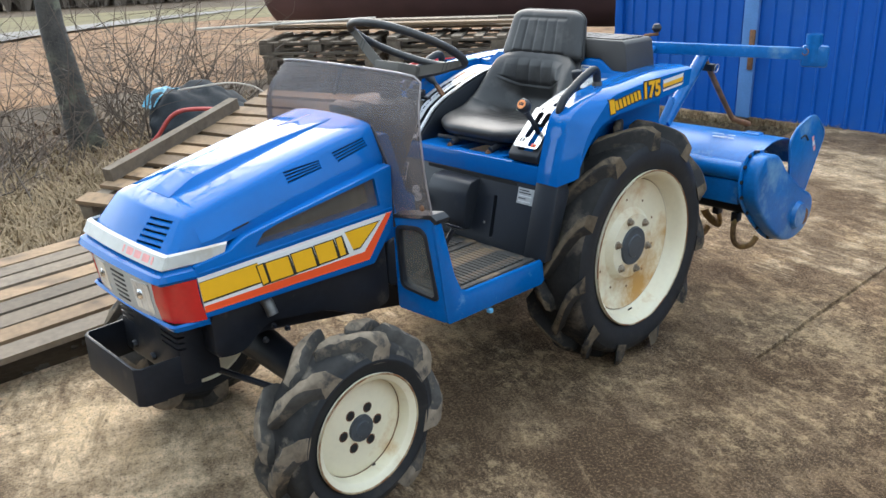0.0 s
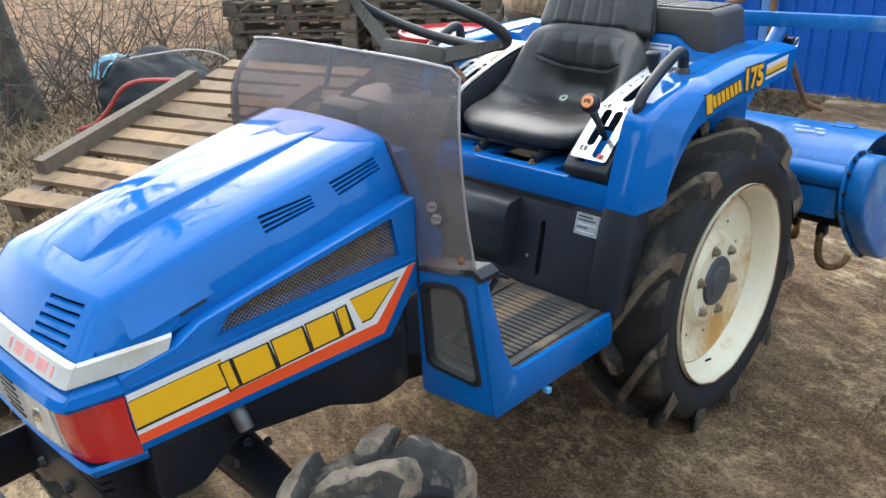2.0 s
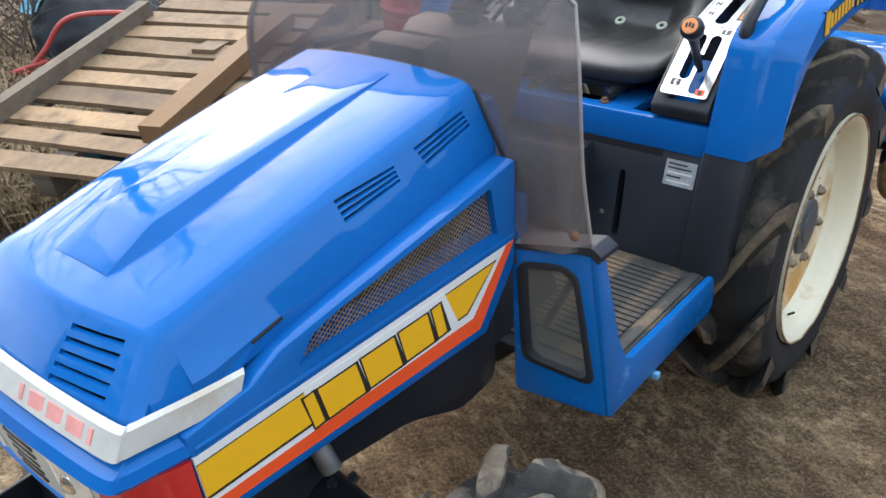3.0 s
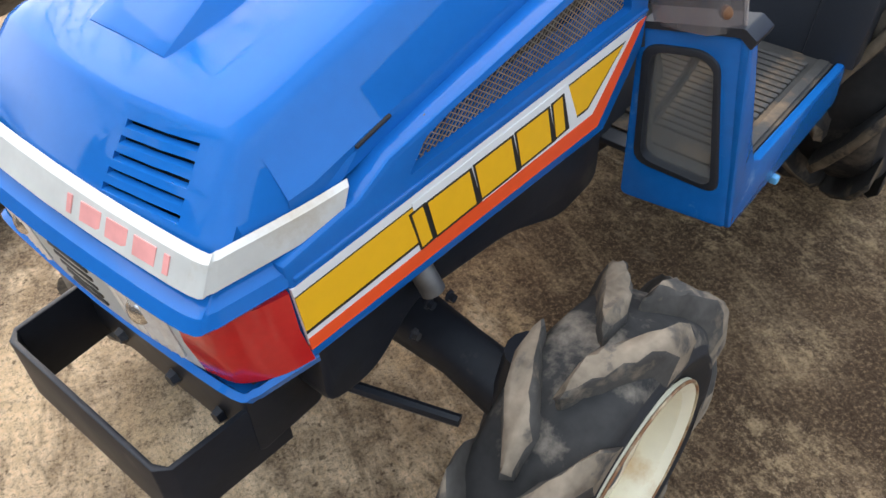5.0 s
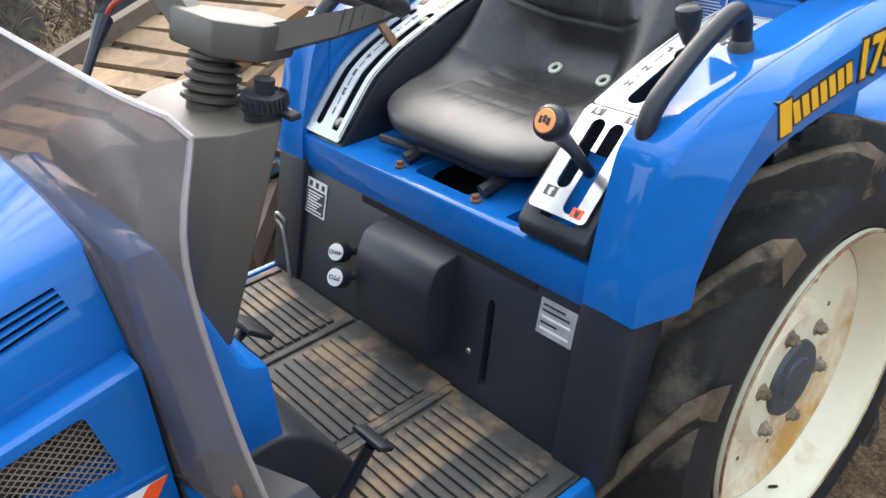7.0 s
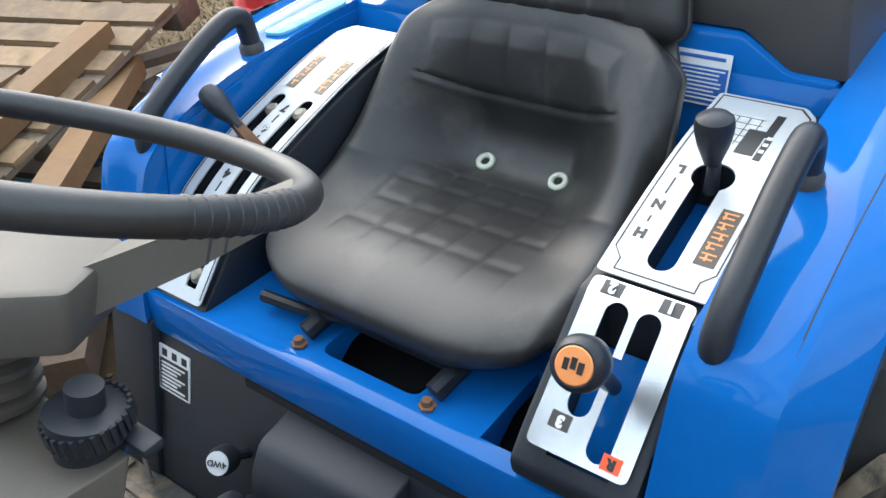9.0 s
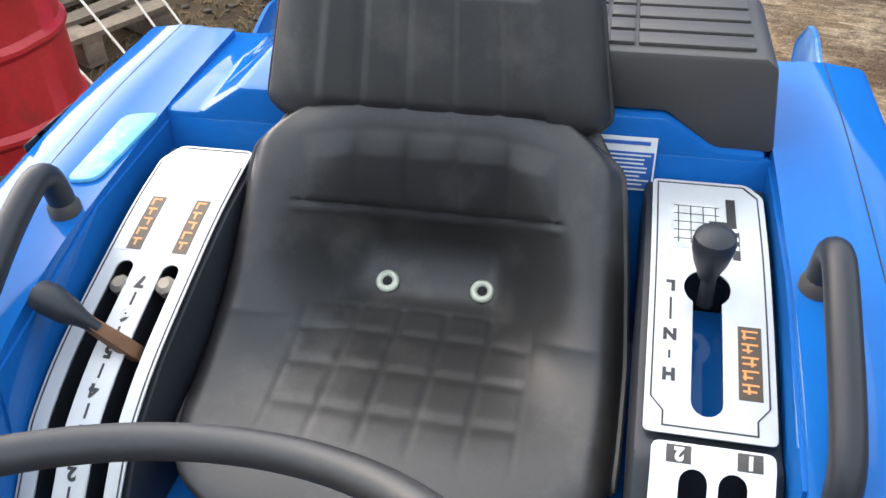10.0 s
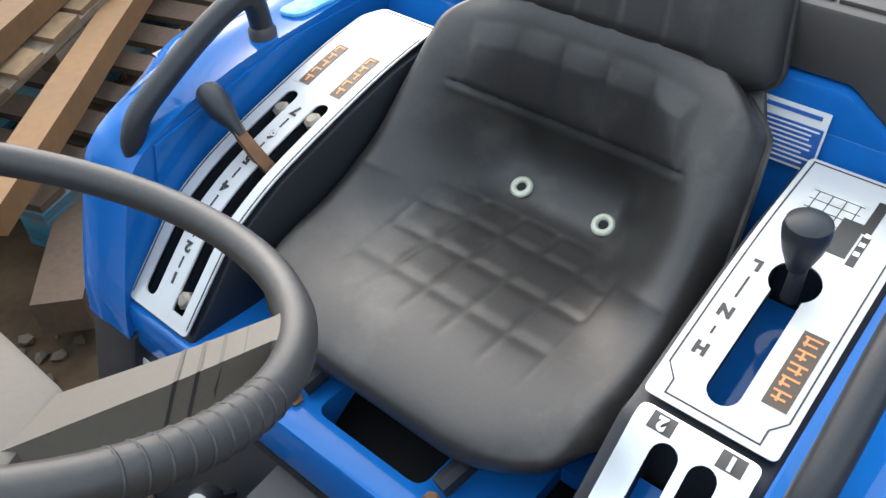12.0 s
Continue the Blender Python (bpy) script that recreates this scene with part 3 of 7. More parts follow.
def wood_far():
    bm = bmesh.new()
    rng = random.Random(4)
    for i in range(2600):
        x, y = rng.uniform(-330, 230), rng.uniform(-262, -236)
        h = rng.uniform(5, 11)
        for k in range(3):
            a = rng.uniform(0, 3.1)
            w = rng.uniform(1.2, 2.6)
            v = [bm.verts.new((x + math.cos(a) * w * sx, y + math.sin(a) * w * sx, z + fall(x, y))) for sx, z in ((-0.1, 0), (0.1, 0), (1, h * 0.6), (0.3, h), (-0.4, h * 0.9), (-1, h * 0.5))]
            bm.faces.new(v)
    return bm


tagged(part("far_wood", wood_far(), TWIG, None, "far bare grey woods on the horizon", smooth=0), "", "woods", "", "stuff")


def grass_clumps(name, label, count, where, h0, h1, mat, seed, lean=0.6, width=0.004):
    rng = random.Random(seed)
    verts, faces = [], []
    for i in range(count):
        x, y = where(rng)
        z = fall(x, y) - 0.04
        for k in range(5):
            a, h, w = rng.uniform(0, 6.28), rng.uniform(h0, h1), width * rng.uniform(0.6, 1.5)
            l = rng.uniform(0.1, lean) * h
            dx, dy = math.cos(a), math.sin(a)
            bx, by = x + rng.uniform(-0.03, 0.03), y + rng.uniform(-0.03, 0.03)
            n = len(verts)
            verts += [(bx - dy * w, by + dx * w, z), (bx + dy * w, by - dx * w, z), (bx + dx * l * 0.5 + dy * w * 0.7, by + dy * l * 0.5 - dx * w * 0.7, z + h * 0.7),
                      (bx + dx * l * 0.5 - dy * w * 0.7, by + dy * l * 0.5 + dx * w * 0.7, z + h * 0.7), (bx + dx * l * 1.4, by + dy * l * 1.4, z + h)]
            faces += [(n, n + 1, n + 2, n + 3), (n + 3, n + 2, n + 4)]
    me = bpy.data.meshes.new(name)
    me.from_pydata(verts, [], faces)
    me.materials.append(mat)
    return tagged(new(name, me), label, "grass", "", "stuff")


grass_clumps("dry_grass", "flattened dry straw-coloured grass under the bushes", 8000, lambda r: (r.uniform(-5, 3.5), -2.3 - abs(r.gauss(0, 1.5))), 0.04, 0.16, STRAW, 3, 1.6)
GREEN = material("short_green_grass", (0.115, 0.083, 0.039), 0.85, vary=0.35, scale=3, bump=0)
grass_clumps("short_grass", "short dull grass on trodden soil behind the tractor", 2600, lambda r: (r.uniform(-4.7, -1.0), -0.75 - abs(r.gauss(0, 1)) * 1.3), 0.01, 0.04, GREEN, 5, 1.6)
grass_clumps("leaf_litter", "brown dead leaves and stalks under the bushes", 5000, lambda r: (r.uniform(-4, 2.5), -4.2 - abs(r.gauss(0, 1.3))), 0.02, 0.06, material("dead_leaf", (0.125, 0.078, 0.045), 0.85, vary=0.45, scale=3, bump=0), 15, 2.2, 0.010)
grass_clumps("verge_grass", "thin dry grass at the foot of the shed", 150, lambda r: (-4.62 - r.uniform(0, 0.08), r.uniform(-2.8, -0.6)), 0.03, 0.10, STRAW, 6, 0.8)
grass_clumps("yard_grass", "dull grass patch past the edge of the concrete", 1800, lambda r: (r.uniform(-4.7, -2.6), r.uniform(1.45, 4.0)), 0.02, 0.07, GREEN, 7, 1.0)


def rubble():
    rng = random.Random(12)
    bm = bmesh.new()
    for i in range(420):
        if i < 260:
            x, y = rng.uniform(-4.2, -0.9), -0.8 - abs(rng.gauss(0, 0.6))
        else:
            x, y = rng.uniform(-1.0, 1.6), rng.uniform(-1.35, -1.0)
        s = rng.uniform(0.006, 0.026)
        b = bmesh.new()
        bmesh.ops.create_icosphere(b, subdivisions=1, radius=s)
        for v in b.verts:
            v.co *= rng.uniform(0.7, 1.25)
            v.co.z *= 0.6
        bmesh.ops.translate(b, vec=(x, y, uneven(x, y) + s * 0.3), verts=b.verts)
        join(bm, b)
    return bm


def chips():
    rng = random.Random(21)
    bm = bmesh.new()
    for i in range(260):
        x, y = rng.uniform(-3.6, -1.0), -0.85 - abs(rng.gauss(0, 0.7))
        a, L, w = rng.uniform(0, 6.28), rng.uniform(0.015, 0.07), rng.uniform(0.004, 0.013)
        b = bmesh.new()
        bmesh.ops.create_cube(b, size=1)
        for v in b.verts:
            v.co = Vector((v.co.x * L * rng.uniform(0.8, 1.1), v.co.y * w * rng.uniform(0.6, 1.2), v.co.z * 0.005))
        bmesh.ops.transform(b, matrix=pose(x, y, uneven(x, y) + 0.006, rng.uniform(-12, 12), rng.uniform(-12, 12), math.degrees(a)), verts=b.verts)
        join(bm, b)
    return bm


tagged(part("wood_chips", chips(), WOODN, None, "pale wood chips and splinters strewn on the soil", smooth=0), "", "chips", "", "stuff")
tagged(part("gravel", rubble(), STONE, None, "scattered pebbles and chips on the soil"), "", "gravel", "", "stuff")


def board(c, size, rz=0, ry=0, rx=0, wear=0.004):
    """A sawn board, slightly bowed, centred on c."""
    lx, ly, lz = size
    n = 5
    rows = []
    bow = random.uniform(-1, 1) * 0.006
    for i in range(n + 1):
        x = -lx / 2 + lx * i / n
        b = bow * (1 - (2 * i / n - 1) ** 2)
        j = [random.uniform(-wear, wear) * 0.5 for _ in range(4)]
        rows.append([(x, -ly / 2 + j[0], -lz / 2 + b), (x, ly / 2 + j[1], -lz / 2 + b), (x, ly / 2 + j[1], lz / 2 + b), (x, -ly / 2 + j[0], lz / 2 + b)])
    bm = loft(rows, closed=True, caps=True)
    bmesh.ops.transform(bm, matrix=Matrix.Translation(c) @ Euler((radians(rx), radians(ry), radians(rz))).to_matrix().to_4x4(), verts=bm.verts)
    return bm


def pallet(name, label, m, slats, length, width, mat, mat_block=None, slat_w=0.09, group="pallets", under=True, runner_z=0.0):
    """Slats across x, on three rows of blocks that run along x. Local: slat along y, top of the slats at z 0."""
    th = thing(name, label, "pallet", group=group)
    th.matrix_world = m
    for i in range(slats):
        x = -length / 2 + slat_w / 2 + (length - slat_w) * i / (slats - 1) + random.uniform(-0.008, 0.008)
        part("slat", board((x, random.uniform(-0.01, 0.01), -0.011), (width + random.uniform(-0.02, 0.02), slat_w * random.uniform(0.82, 1.15), 0.022), 90 + random.uniform(-1.5, 1.5)), mat, th, smooth=0)
    for y in (-width / 2 + 0.05, 0, width / 2 - 0.05):
        part("stringer", board((0, y, -0.034), (length, 0.095, 0.022)), mat_block or mat, th, smooth=0)
        for x in (-length / 2 + 0.07, 0, length / 2 - 0.07):
            part("block", box((x, y, -0.086), (0.14, 0.095, 0.08), 0.004), mat_block or mat, th)
        if under:
            part("bottom_board", board((0, y, -0.137), (length, 0.095, 0.022)), mat_block or mat, th, smooth=0)
    return th


def frame_from(o, xdir, ydir):
    x = Vector(xdir).normalized()
    z = x.cross(Vector(ydir)).normalized()
    y = z.cross(x)
    m = Matrix((x, y, z)).transposed().to_4x4()
    m.translation = o
    return m


# inclined slatted pallet with its grey edge beam, resting on the pile
NEAR, FAR = Vector((0.57, -2.73, 0.33)), Vector((-0.465, -3.08, 0.535))
along = (FAR - NEAR)
acr = Vector((-0.32, 0.95, 0.0)).normalized()
mid = NEAR + along * 0.42 + along.normalized() * 0.163 + acr * 0.50
m = frame_from(mid - Vector((0, 0, 0.03)), -along, acr)
slope = pallet("slatted_pallet", "weathered pallet lying inclined on the pile of wood", m, 11, 1.746, 0.98, WOOD, WOODG, 0.115, under=False)
beam = part("edge_beam", board((0.073, -0.47, 0.035), (1.14, 0.065, 0.075)), WOODG, slope, "grey beam along the edge of the slats", smooth=0)

# flat boards in front, on low bearers
deck = thing("board_stack", "long grey weathered planks lying on bearers beside the concrete", "planks", group="pallets")
deck.matrix_world = pose(1.80, -1.58, 0.10, 0, 0, 3)
for i in range(8):
    part("plank", board((random.uniform(-0.03, 0.03), -0.50 + i * 0.142, 0.0), (1.75, 0.115, 0.024), random.uniform(-0.5, 0.5)), WOODG if i % 3 else WOOD, deck, smooth=0)
for x in (-0.7, 0.1, 0.8):
    part("bearer", box((x, 0, -0.075), (0.09, 1.1, 0.115), 0.004), WOODD, deck)

# pile of broken pallets beside the drum
pallet("blue_pallet", "old brown pallet with chipped blue paint on its blocks", frame_from((-0.35, -2.15, 0.235), (-0.95, -0.32, 0.05), (0.3, -0.95, 0)), 8, 1.2, 0.9, WOODD, WOODB, 0.10)
pallet("dark_pallet", "dark damp pallet on the ground next to the drum", frame_from((-0.72, -1.62, 0.155), (-0.95, -0.12, 0.0), (0.12, -0.95, 0)), 7, 1.05, 0.62, WOODD, WOODD, 0.085)
for c, s, rz, ry, mat, lab in [
        ((-0.27, -1.83, 0.33), (1.25, 0.09, 0.075), 37, 4, WOODN, "pale sawn beam across the pile"),
        ((-0.20, -2.06, 0.43), (1.15, 0.10, 0.075), 22, 8, WOODN, "pale pallet stringer across the pile"),
        ((-0.75, -2.55, 0.47), (0.9, 0.12, 0.022), 20, 3, WOOD, "loose grey board on the pile"),
        ((-0.95, -2.2, 0.38), (0.7, 0.09, 0.03), -15, 0, WOODD, "dark broken board on the pile"),
        ((0.05, -1.45, 0.08), (0.5, 0.12, 0.10), 50, 0, WOODD, "short block of wood on the soil"),
        ((-0.45, -1.35, 0.06), (0.85, 0.07, 0.03), 25, 0, WOODD, "broken lath on the soil"),
        ((-1.15, -2.35, 0.30), (0.75, 0.09, 0.05), 10, 2, WOODG, "grey batten on the pile"),
        ((-1.35, -2.65, 0.05), (0.5, 0.10, 0.09), -8, 0, WOODN, "pale block on the pile")]:
    tagged(part("loose_board", board(c, s, rz, ry), mat, None, lab, smooth=0), "", "board", "loose boards")

# red drum
drum = thing("steel_drum", "dented red painted steel drum standing on soil", "drum", (-1.38, -1.845, -0.02))
pr = [(0.0, 0.0), (0.285, 0.0), (0.292, 0.012), (0.285, 0.03), (0.285, 0.27), (0.298, 0.29), (0.298, 0.305), (0.285, 0.325), (0.285, 0.56), (0.298, 0.58), (0.298, 0.595), (0.285, 0.615),
      (0.285, 0.85), (0.295, 0.868), (0.295, 0.882), (0.282, 0.884), (0.278, 0.865), (0.0, 0.862)]
bm = lathe([(r * 1.03, z * 0.91) for r, z in pr], 96, axis="z")
for v in bm.verts:
    r = Vector((v.co.x, v.co.y, 0))
    if r.length > 0.1:
        v.co -= r.normalized() * (0.014 * max(0, noise.noise((v.co.x * 4, v.co.y * 4, v.co.z * 3))) + 0.02 * max(0, noise.noise((v.co.x * 9, v.co.y * 9, v.co.z * 1.5 + 4)) - 0.25))
part("barrel", bm, DRUM, drum)
part("bung", lathe([(0, 0.780), (0.03, 0.788), (0.03, 0.800), (0, 0.800)], 20, (0.18, 0.05, 0), "z"), DRUM, drum)

# white wire frame leaning over
rack = thing("wire_rack", "bent white wire rack leaning beside the drum", "rack")
A, B, C, D = Vector((-1.85, -1.72, 0.02)), Vector((-2.35, -1.72, 0.02)), Vector((-3.0, -2.55, 0.62)), Vector((-2.3, -2.6, 0.62))
for p, q in ((A, B), (B, C), (C, D), (D, A), (A * 0.5 + B * 0.5, C * 0.5 + D * 0.5), (A * 0.4 + D * 0.6, B * 0.4 + C * 0.6), (B + Vector((-0.1, 0.06, 0)), C + Vector((0, 0.1, 0.05)))):
    part("wire", tube([p, (p + q) / 2 + Vector((0.01, 0.0, -0.01)), q], 0.006, 6), ROPE, rack)

# stacks of grey pallets behind the drum
for i, (x, y, z, rz) in enumerate([(-3.2, -2.9, 0.15, 20), (-3.15, -2.95, 0.31, 24), (-3.1, -3.0, 0.47, 18), (-2.55, -2.55, 0.15, 62)]):
    pallet("grey_pallet", "grey weathered pallet in a low stack", pose(x, y, z, 0, 0, rz), 6, 1.1, 0.8, WOODG, WOODG, 0.10)

# far stack of pallets and boards, before the tank
for i in range(5):
    for k in range(2):
        pallet("grey_pallet", "grey weathered pallet in a tall stack below boards", pose(-3.35 - k * 0.85 + 0.03 * i, -5.5 + k * 1.05, 0.15 + i * 0.155, 0, 0, 128 + random.uniform(-3, 3)), 6, 1.2, 0.85, WOODG, WOODG, 0.10)
for i in range(9):
    L = random.uniform(2.2, 3.2)
    c = (-3.9 + random.uniform(-0.3, 0.3), -5.1 + random.uniform(-0.35, 0.35), 0.82 + 0.024 * (i % 4) + 0.012)
    tagged(part("long_board", board(c, (L, random.uniform(0.12, 0.2), 0.022), 128 + random.uniform(-5, 5)), WOODG if i % 2 else WOOD, None, "long grey board lying on the pallet stack", smooth=0), "", "board", "long boards")
tagged(part("pole", tube([(-1.85, -5.75, 0.93), (-3.6, -5.1, 0.92)], 0.012, 8), ROPE, None, "pale thin pole sticking out of the boards"), "", "pole")

tank = thing("tank", "large dark brown rusty steel tank lying on supports", "tank")
P, Q = Vector((-7.3, -12.3, 1.55)), Vector((-10.6, -6.6, 1.55))
part("shell", tube([P, P + (Q - P) * 0.02, P + (Q - P) * 0.98, Q], [1.02, 1.1, 1.1, 1.02], 48), TANK, tank)
for f in (0.2, 0.8):
    c = P + (Q - P) * f
    part("support", box((c.x, c.y, 0.25), (0.5, 1.4, 0.6), 0.01, Euler((0, 0, radians(-30))).to_matrix().to_4x4()), CONCRETE, tank)


# tree and bushes
def limb(start, d, length, r0, seed, n=8, wob=0.25):
    rng = random.Random(seed)
    p, d, pts = Vector(start), Vector(d).normalized(), []
    for i in range(n + 1):
        pts.append(p.copy())
        d = (d + Vector((rng.uniform(-1, 1), rng.uniform(-1, 1), rng.uniform(-0.6, 0.8))) * wob).normalized()
        p = p + d * length / n
    return pts, [r0 * (1 - 0.75 * i / n) for i in range(n + 1)]


def tree(name, label, base, r, height, lean, seed, twigs):
    th = thing(name, label, "tree", base)
    rng = random.Random(seed)
    n = 14
    pts = [Vector((lean[0] * (i / n) ** 1.0 + 0.05 * math.sin(i * 0.9), lean[1] * (i / n) ** 1.3 + 0.04 * math.cos(i * 1.3), -0.1 + height * i / n)) for i in range(n + 1)]
    rad = [r * (1.5 if i == 0 else 1.18 if i == 1 else 1) * (1 - 0.6 * i / n) for i in range(n + 1)]
    bm = tube(pts, rad, 16)
    for v in bm.verts:
        v.co += Vector((v.co.x, v.co.y, 0)).normalized() * 0.02 * noise.noise(v.co * 6)
    part("trunk", bm, BARK, th)
    crown = bmesh.new()
    for k in range(twigs):
        i = rng.randint(3, n)
        a = rng.uniform(0, 6.28)
        L = rng.uniform(0.8, 2.2) * height / 5 * (1.1 - 0.4 * i / n)
        lp, lr = limb(pts[i], (math.cos(a), math.sin(a), rng.uniform(0.0, 0.9)), L, rad[i] * 0.3, rng.random())
        join(crown, tube(lp, lr, 6, caps=False))
        for j in range(5):
            b = rng.randint(2, len(lp) - 1)
            a2 = rng.uniform(0, 6.28)
            q, qr = limb(lp[b], (math.cos(a2), math.sin(a2), rng.uniform(-0.2, 0.8)), L * rng.uniform(0.3, 0.6), max(0.003, lr[b] * 0.5), rng.random(), 5)
            join(crown, tube(q, qr, 4, caps=False))
            for jj in range(2):
                c = rng.randint(1, len(q) - 1)
                a3 = rng.uniform(0, 6.28)
                s, sr = limb(q[c], (math.cos(a3), math.sin(a3), rng.uniform(-0.3, 0.6)), L * 0.3, 0.0025, rng.random(), 4)
                join(crown, tube(s, sr, 3, caps=False))
    part("crown", crown, TWIG, th)
    return th


tree("bare_tree", "bare leafless tree with lichen-covered trunk in dry grass", (-0.56, -5.52, 0), 0.108, 8.0, (0.44, -0.22), 5, 60)


tree("bare_tree", "bare leafless tree in front of the yard, mirrored in the hood", (5.6, -2.6, 0), 0.14, 7.5, (-0.8, 0.6), 11, 70)


def thicket(name, label, base, count, spread, height, seed):
    th = thing(name, label, "bush", base)
    rng = random.Random(seed)
    bm, tw = bmesh.new(), bmesh.new()
    for k in range(count):
        a = rng.uniform(0, 6.28)
        s = (rng.gauss(0, spread * 0.35), rng.gauss(0, spread * 0.35), -0.05)
        p, r = limb(s, (math.cos(a) * 0.7, math.sin(a) * 0.7, rng.uniform(0.5, 1.4)), rng.uniform(0.5, 1.0) * height, rng.uniform(0.004, 0.009), rng.random(), 7, 0.3)
        join(bm, tube(p, r, 4, caps=False))
        for j in range(4):
            b = rng.randint(2, 7)
            a2 = rng.uniform(0, 6.28)
            q, qr = limb(p[b], (math.cos(a2), math.sin(a2), rng.uniform(-0.1, 0.9)), height * rng.uniform(0.2, 0.45), 0.003, rng.random(), 4, 0.3)
            join(tw, tube(q, qr, 3, caps=False))
    tagged(part("twig_mass", tw, TWIG, th), kind="stuff")
    tagged(part("stem_mass", bm, TWIG, th), kind="stuff")
    return th


for i, (x, y, n, s, h) in enumerate([(-0.9, -5.3, 34, 0.9, 1.7), (-1.9, -5.6, 30, 1.0, 1.6), (0.2, -5.2, 38, 1.0, 1.1), (-1.2, -6.0, 26, 1.0, 2.2), (0.6, -5.9, 20, 1.0, 1.6), (-1.4, -6.6, 16, 1.0, 1.9), (0.9, -4.6, 26, 0.9, 0.9), (-3.0, -7.6, 30, 1.2, 1.3), (0.3, -7.3, 30, 1.0, 1.5)]):
    thicket("bush", "leafless brown thicket of thin twigs", (x, y, 0), n, s, h, 30 + i)

# heap under tarpaulin, red frame, pale cable
heap = thing("covered_heap", "heap covered by dark tarpaulin with torn blue plastic", "heap", (-1.30, -4.75, 0))
bm = bmesh.new()
bmesh.ops.create_icosphere(bm, subdivisions=5, radius=1)
for v in bm.verts:
    q = v.co.copy()
    k = (abs(q.x) ** 3 + abs(q.y) ** 3 + abs(q.z) ** 3) ** (-1 / 3)
    v.co = Vector((q.x * k * 0.48, q.y * k * 0.38, max(-0.1, q.z * k * (0.46 - 0.10 * q.y))))
    v.co *= 1 + 0.14 * noise.noise(v.co * 3.5) + 0.06 * noise.noise(v.co * 11)
part("tarpaulin", bm, TARP, heap)
bm = grid_sheet(-0.12, 0.14, -0.12, 0.12, 14, 12, lambda x, y: 0.50 + 0.05 * noise.noise((x * 14, y * 14, 1)) - 1.6 * x * x - 0.8 * max(0, x))
bmesh.ops.translate(bm, vec=(0.26, -0.20, -0.02), verts=bm.verts)
part("torn_plastic", thick(bm, 0.003), CYAN, heap, "torn light blue plastic sheet")
redf = thing("red_frame", "bent red steel tube frame leaning on the heap", "frame")
part("tube", tube(smooth_line([(-0.62, -4.62, 0.0), (-0.74, -4.50, 0.16), (-0.84, -4.36, 0.34), (-1.02, -4.24, 0.37), (-1.40, -4.10, 0.30)]), 0.017, 8), REDBAR, redf)
part("foot", tube([(-0.56, -4.66, 0.03), (-0.74, -4.50, 0.09)], 0.017, 8), REDBAR, redf)
tagged(part("cable", tube(smooth_line([(-1.02, -4.60, 0.50), (-1.2, -4.50, 0.52), (-1.45, -4.42, 0.52), (-1.70, -4.40, 0.42), (-1.82, -4.35, 0.2), (-1.84, -4.3, 0.02)]), 0.007, 6), ROPE, None, "pale cable slung over the tarpaulin"), "", "cable")

# everything so far stands on the falling land
for ob in [o for o in scene.objects if o.parent is None and o.type in ("MESH", "EMPTY") and o.get("kind") not in ("structure", "stuff") and o is not deck]:
    bpy.context.view_layer.update()
    boxes = [o.matrix_world @ Vector(c) for o in (ob, *ob.children_recursive) if o.type == "MESH" for c in o.bound_box]
    mid = sum(boxes, Vector()) / len(boxes)
    ob.location += Vector((0.15, 0.02, 0) if mid.y < -4 else (0, 0.05, 0)) + Vector((0, 0, fall(mid.x, mid.y)))

# ---- the tractor: x ahead, y to its left, rear axle over the origin ----
tractor = thing("tractor", "small glossy blue tractor with cream wheels on concrete", "tractor")


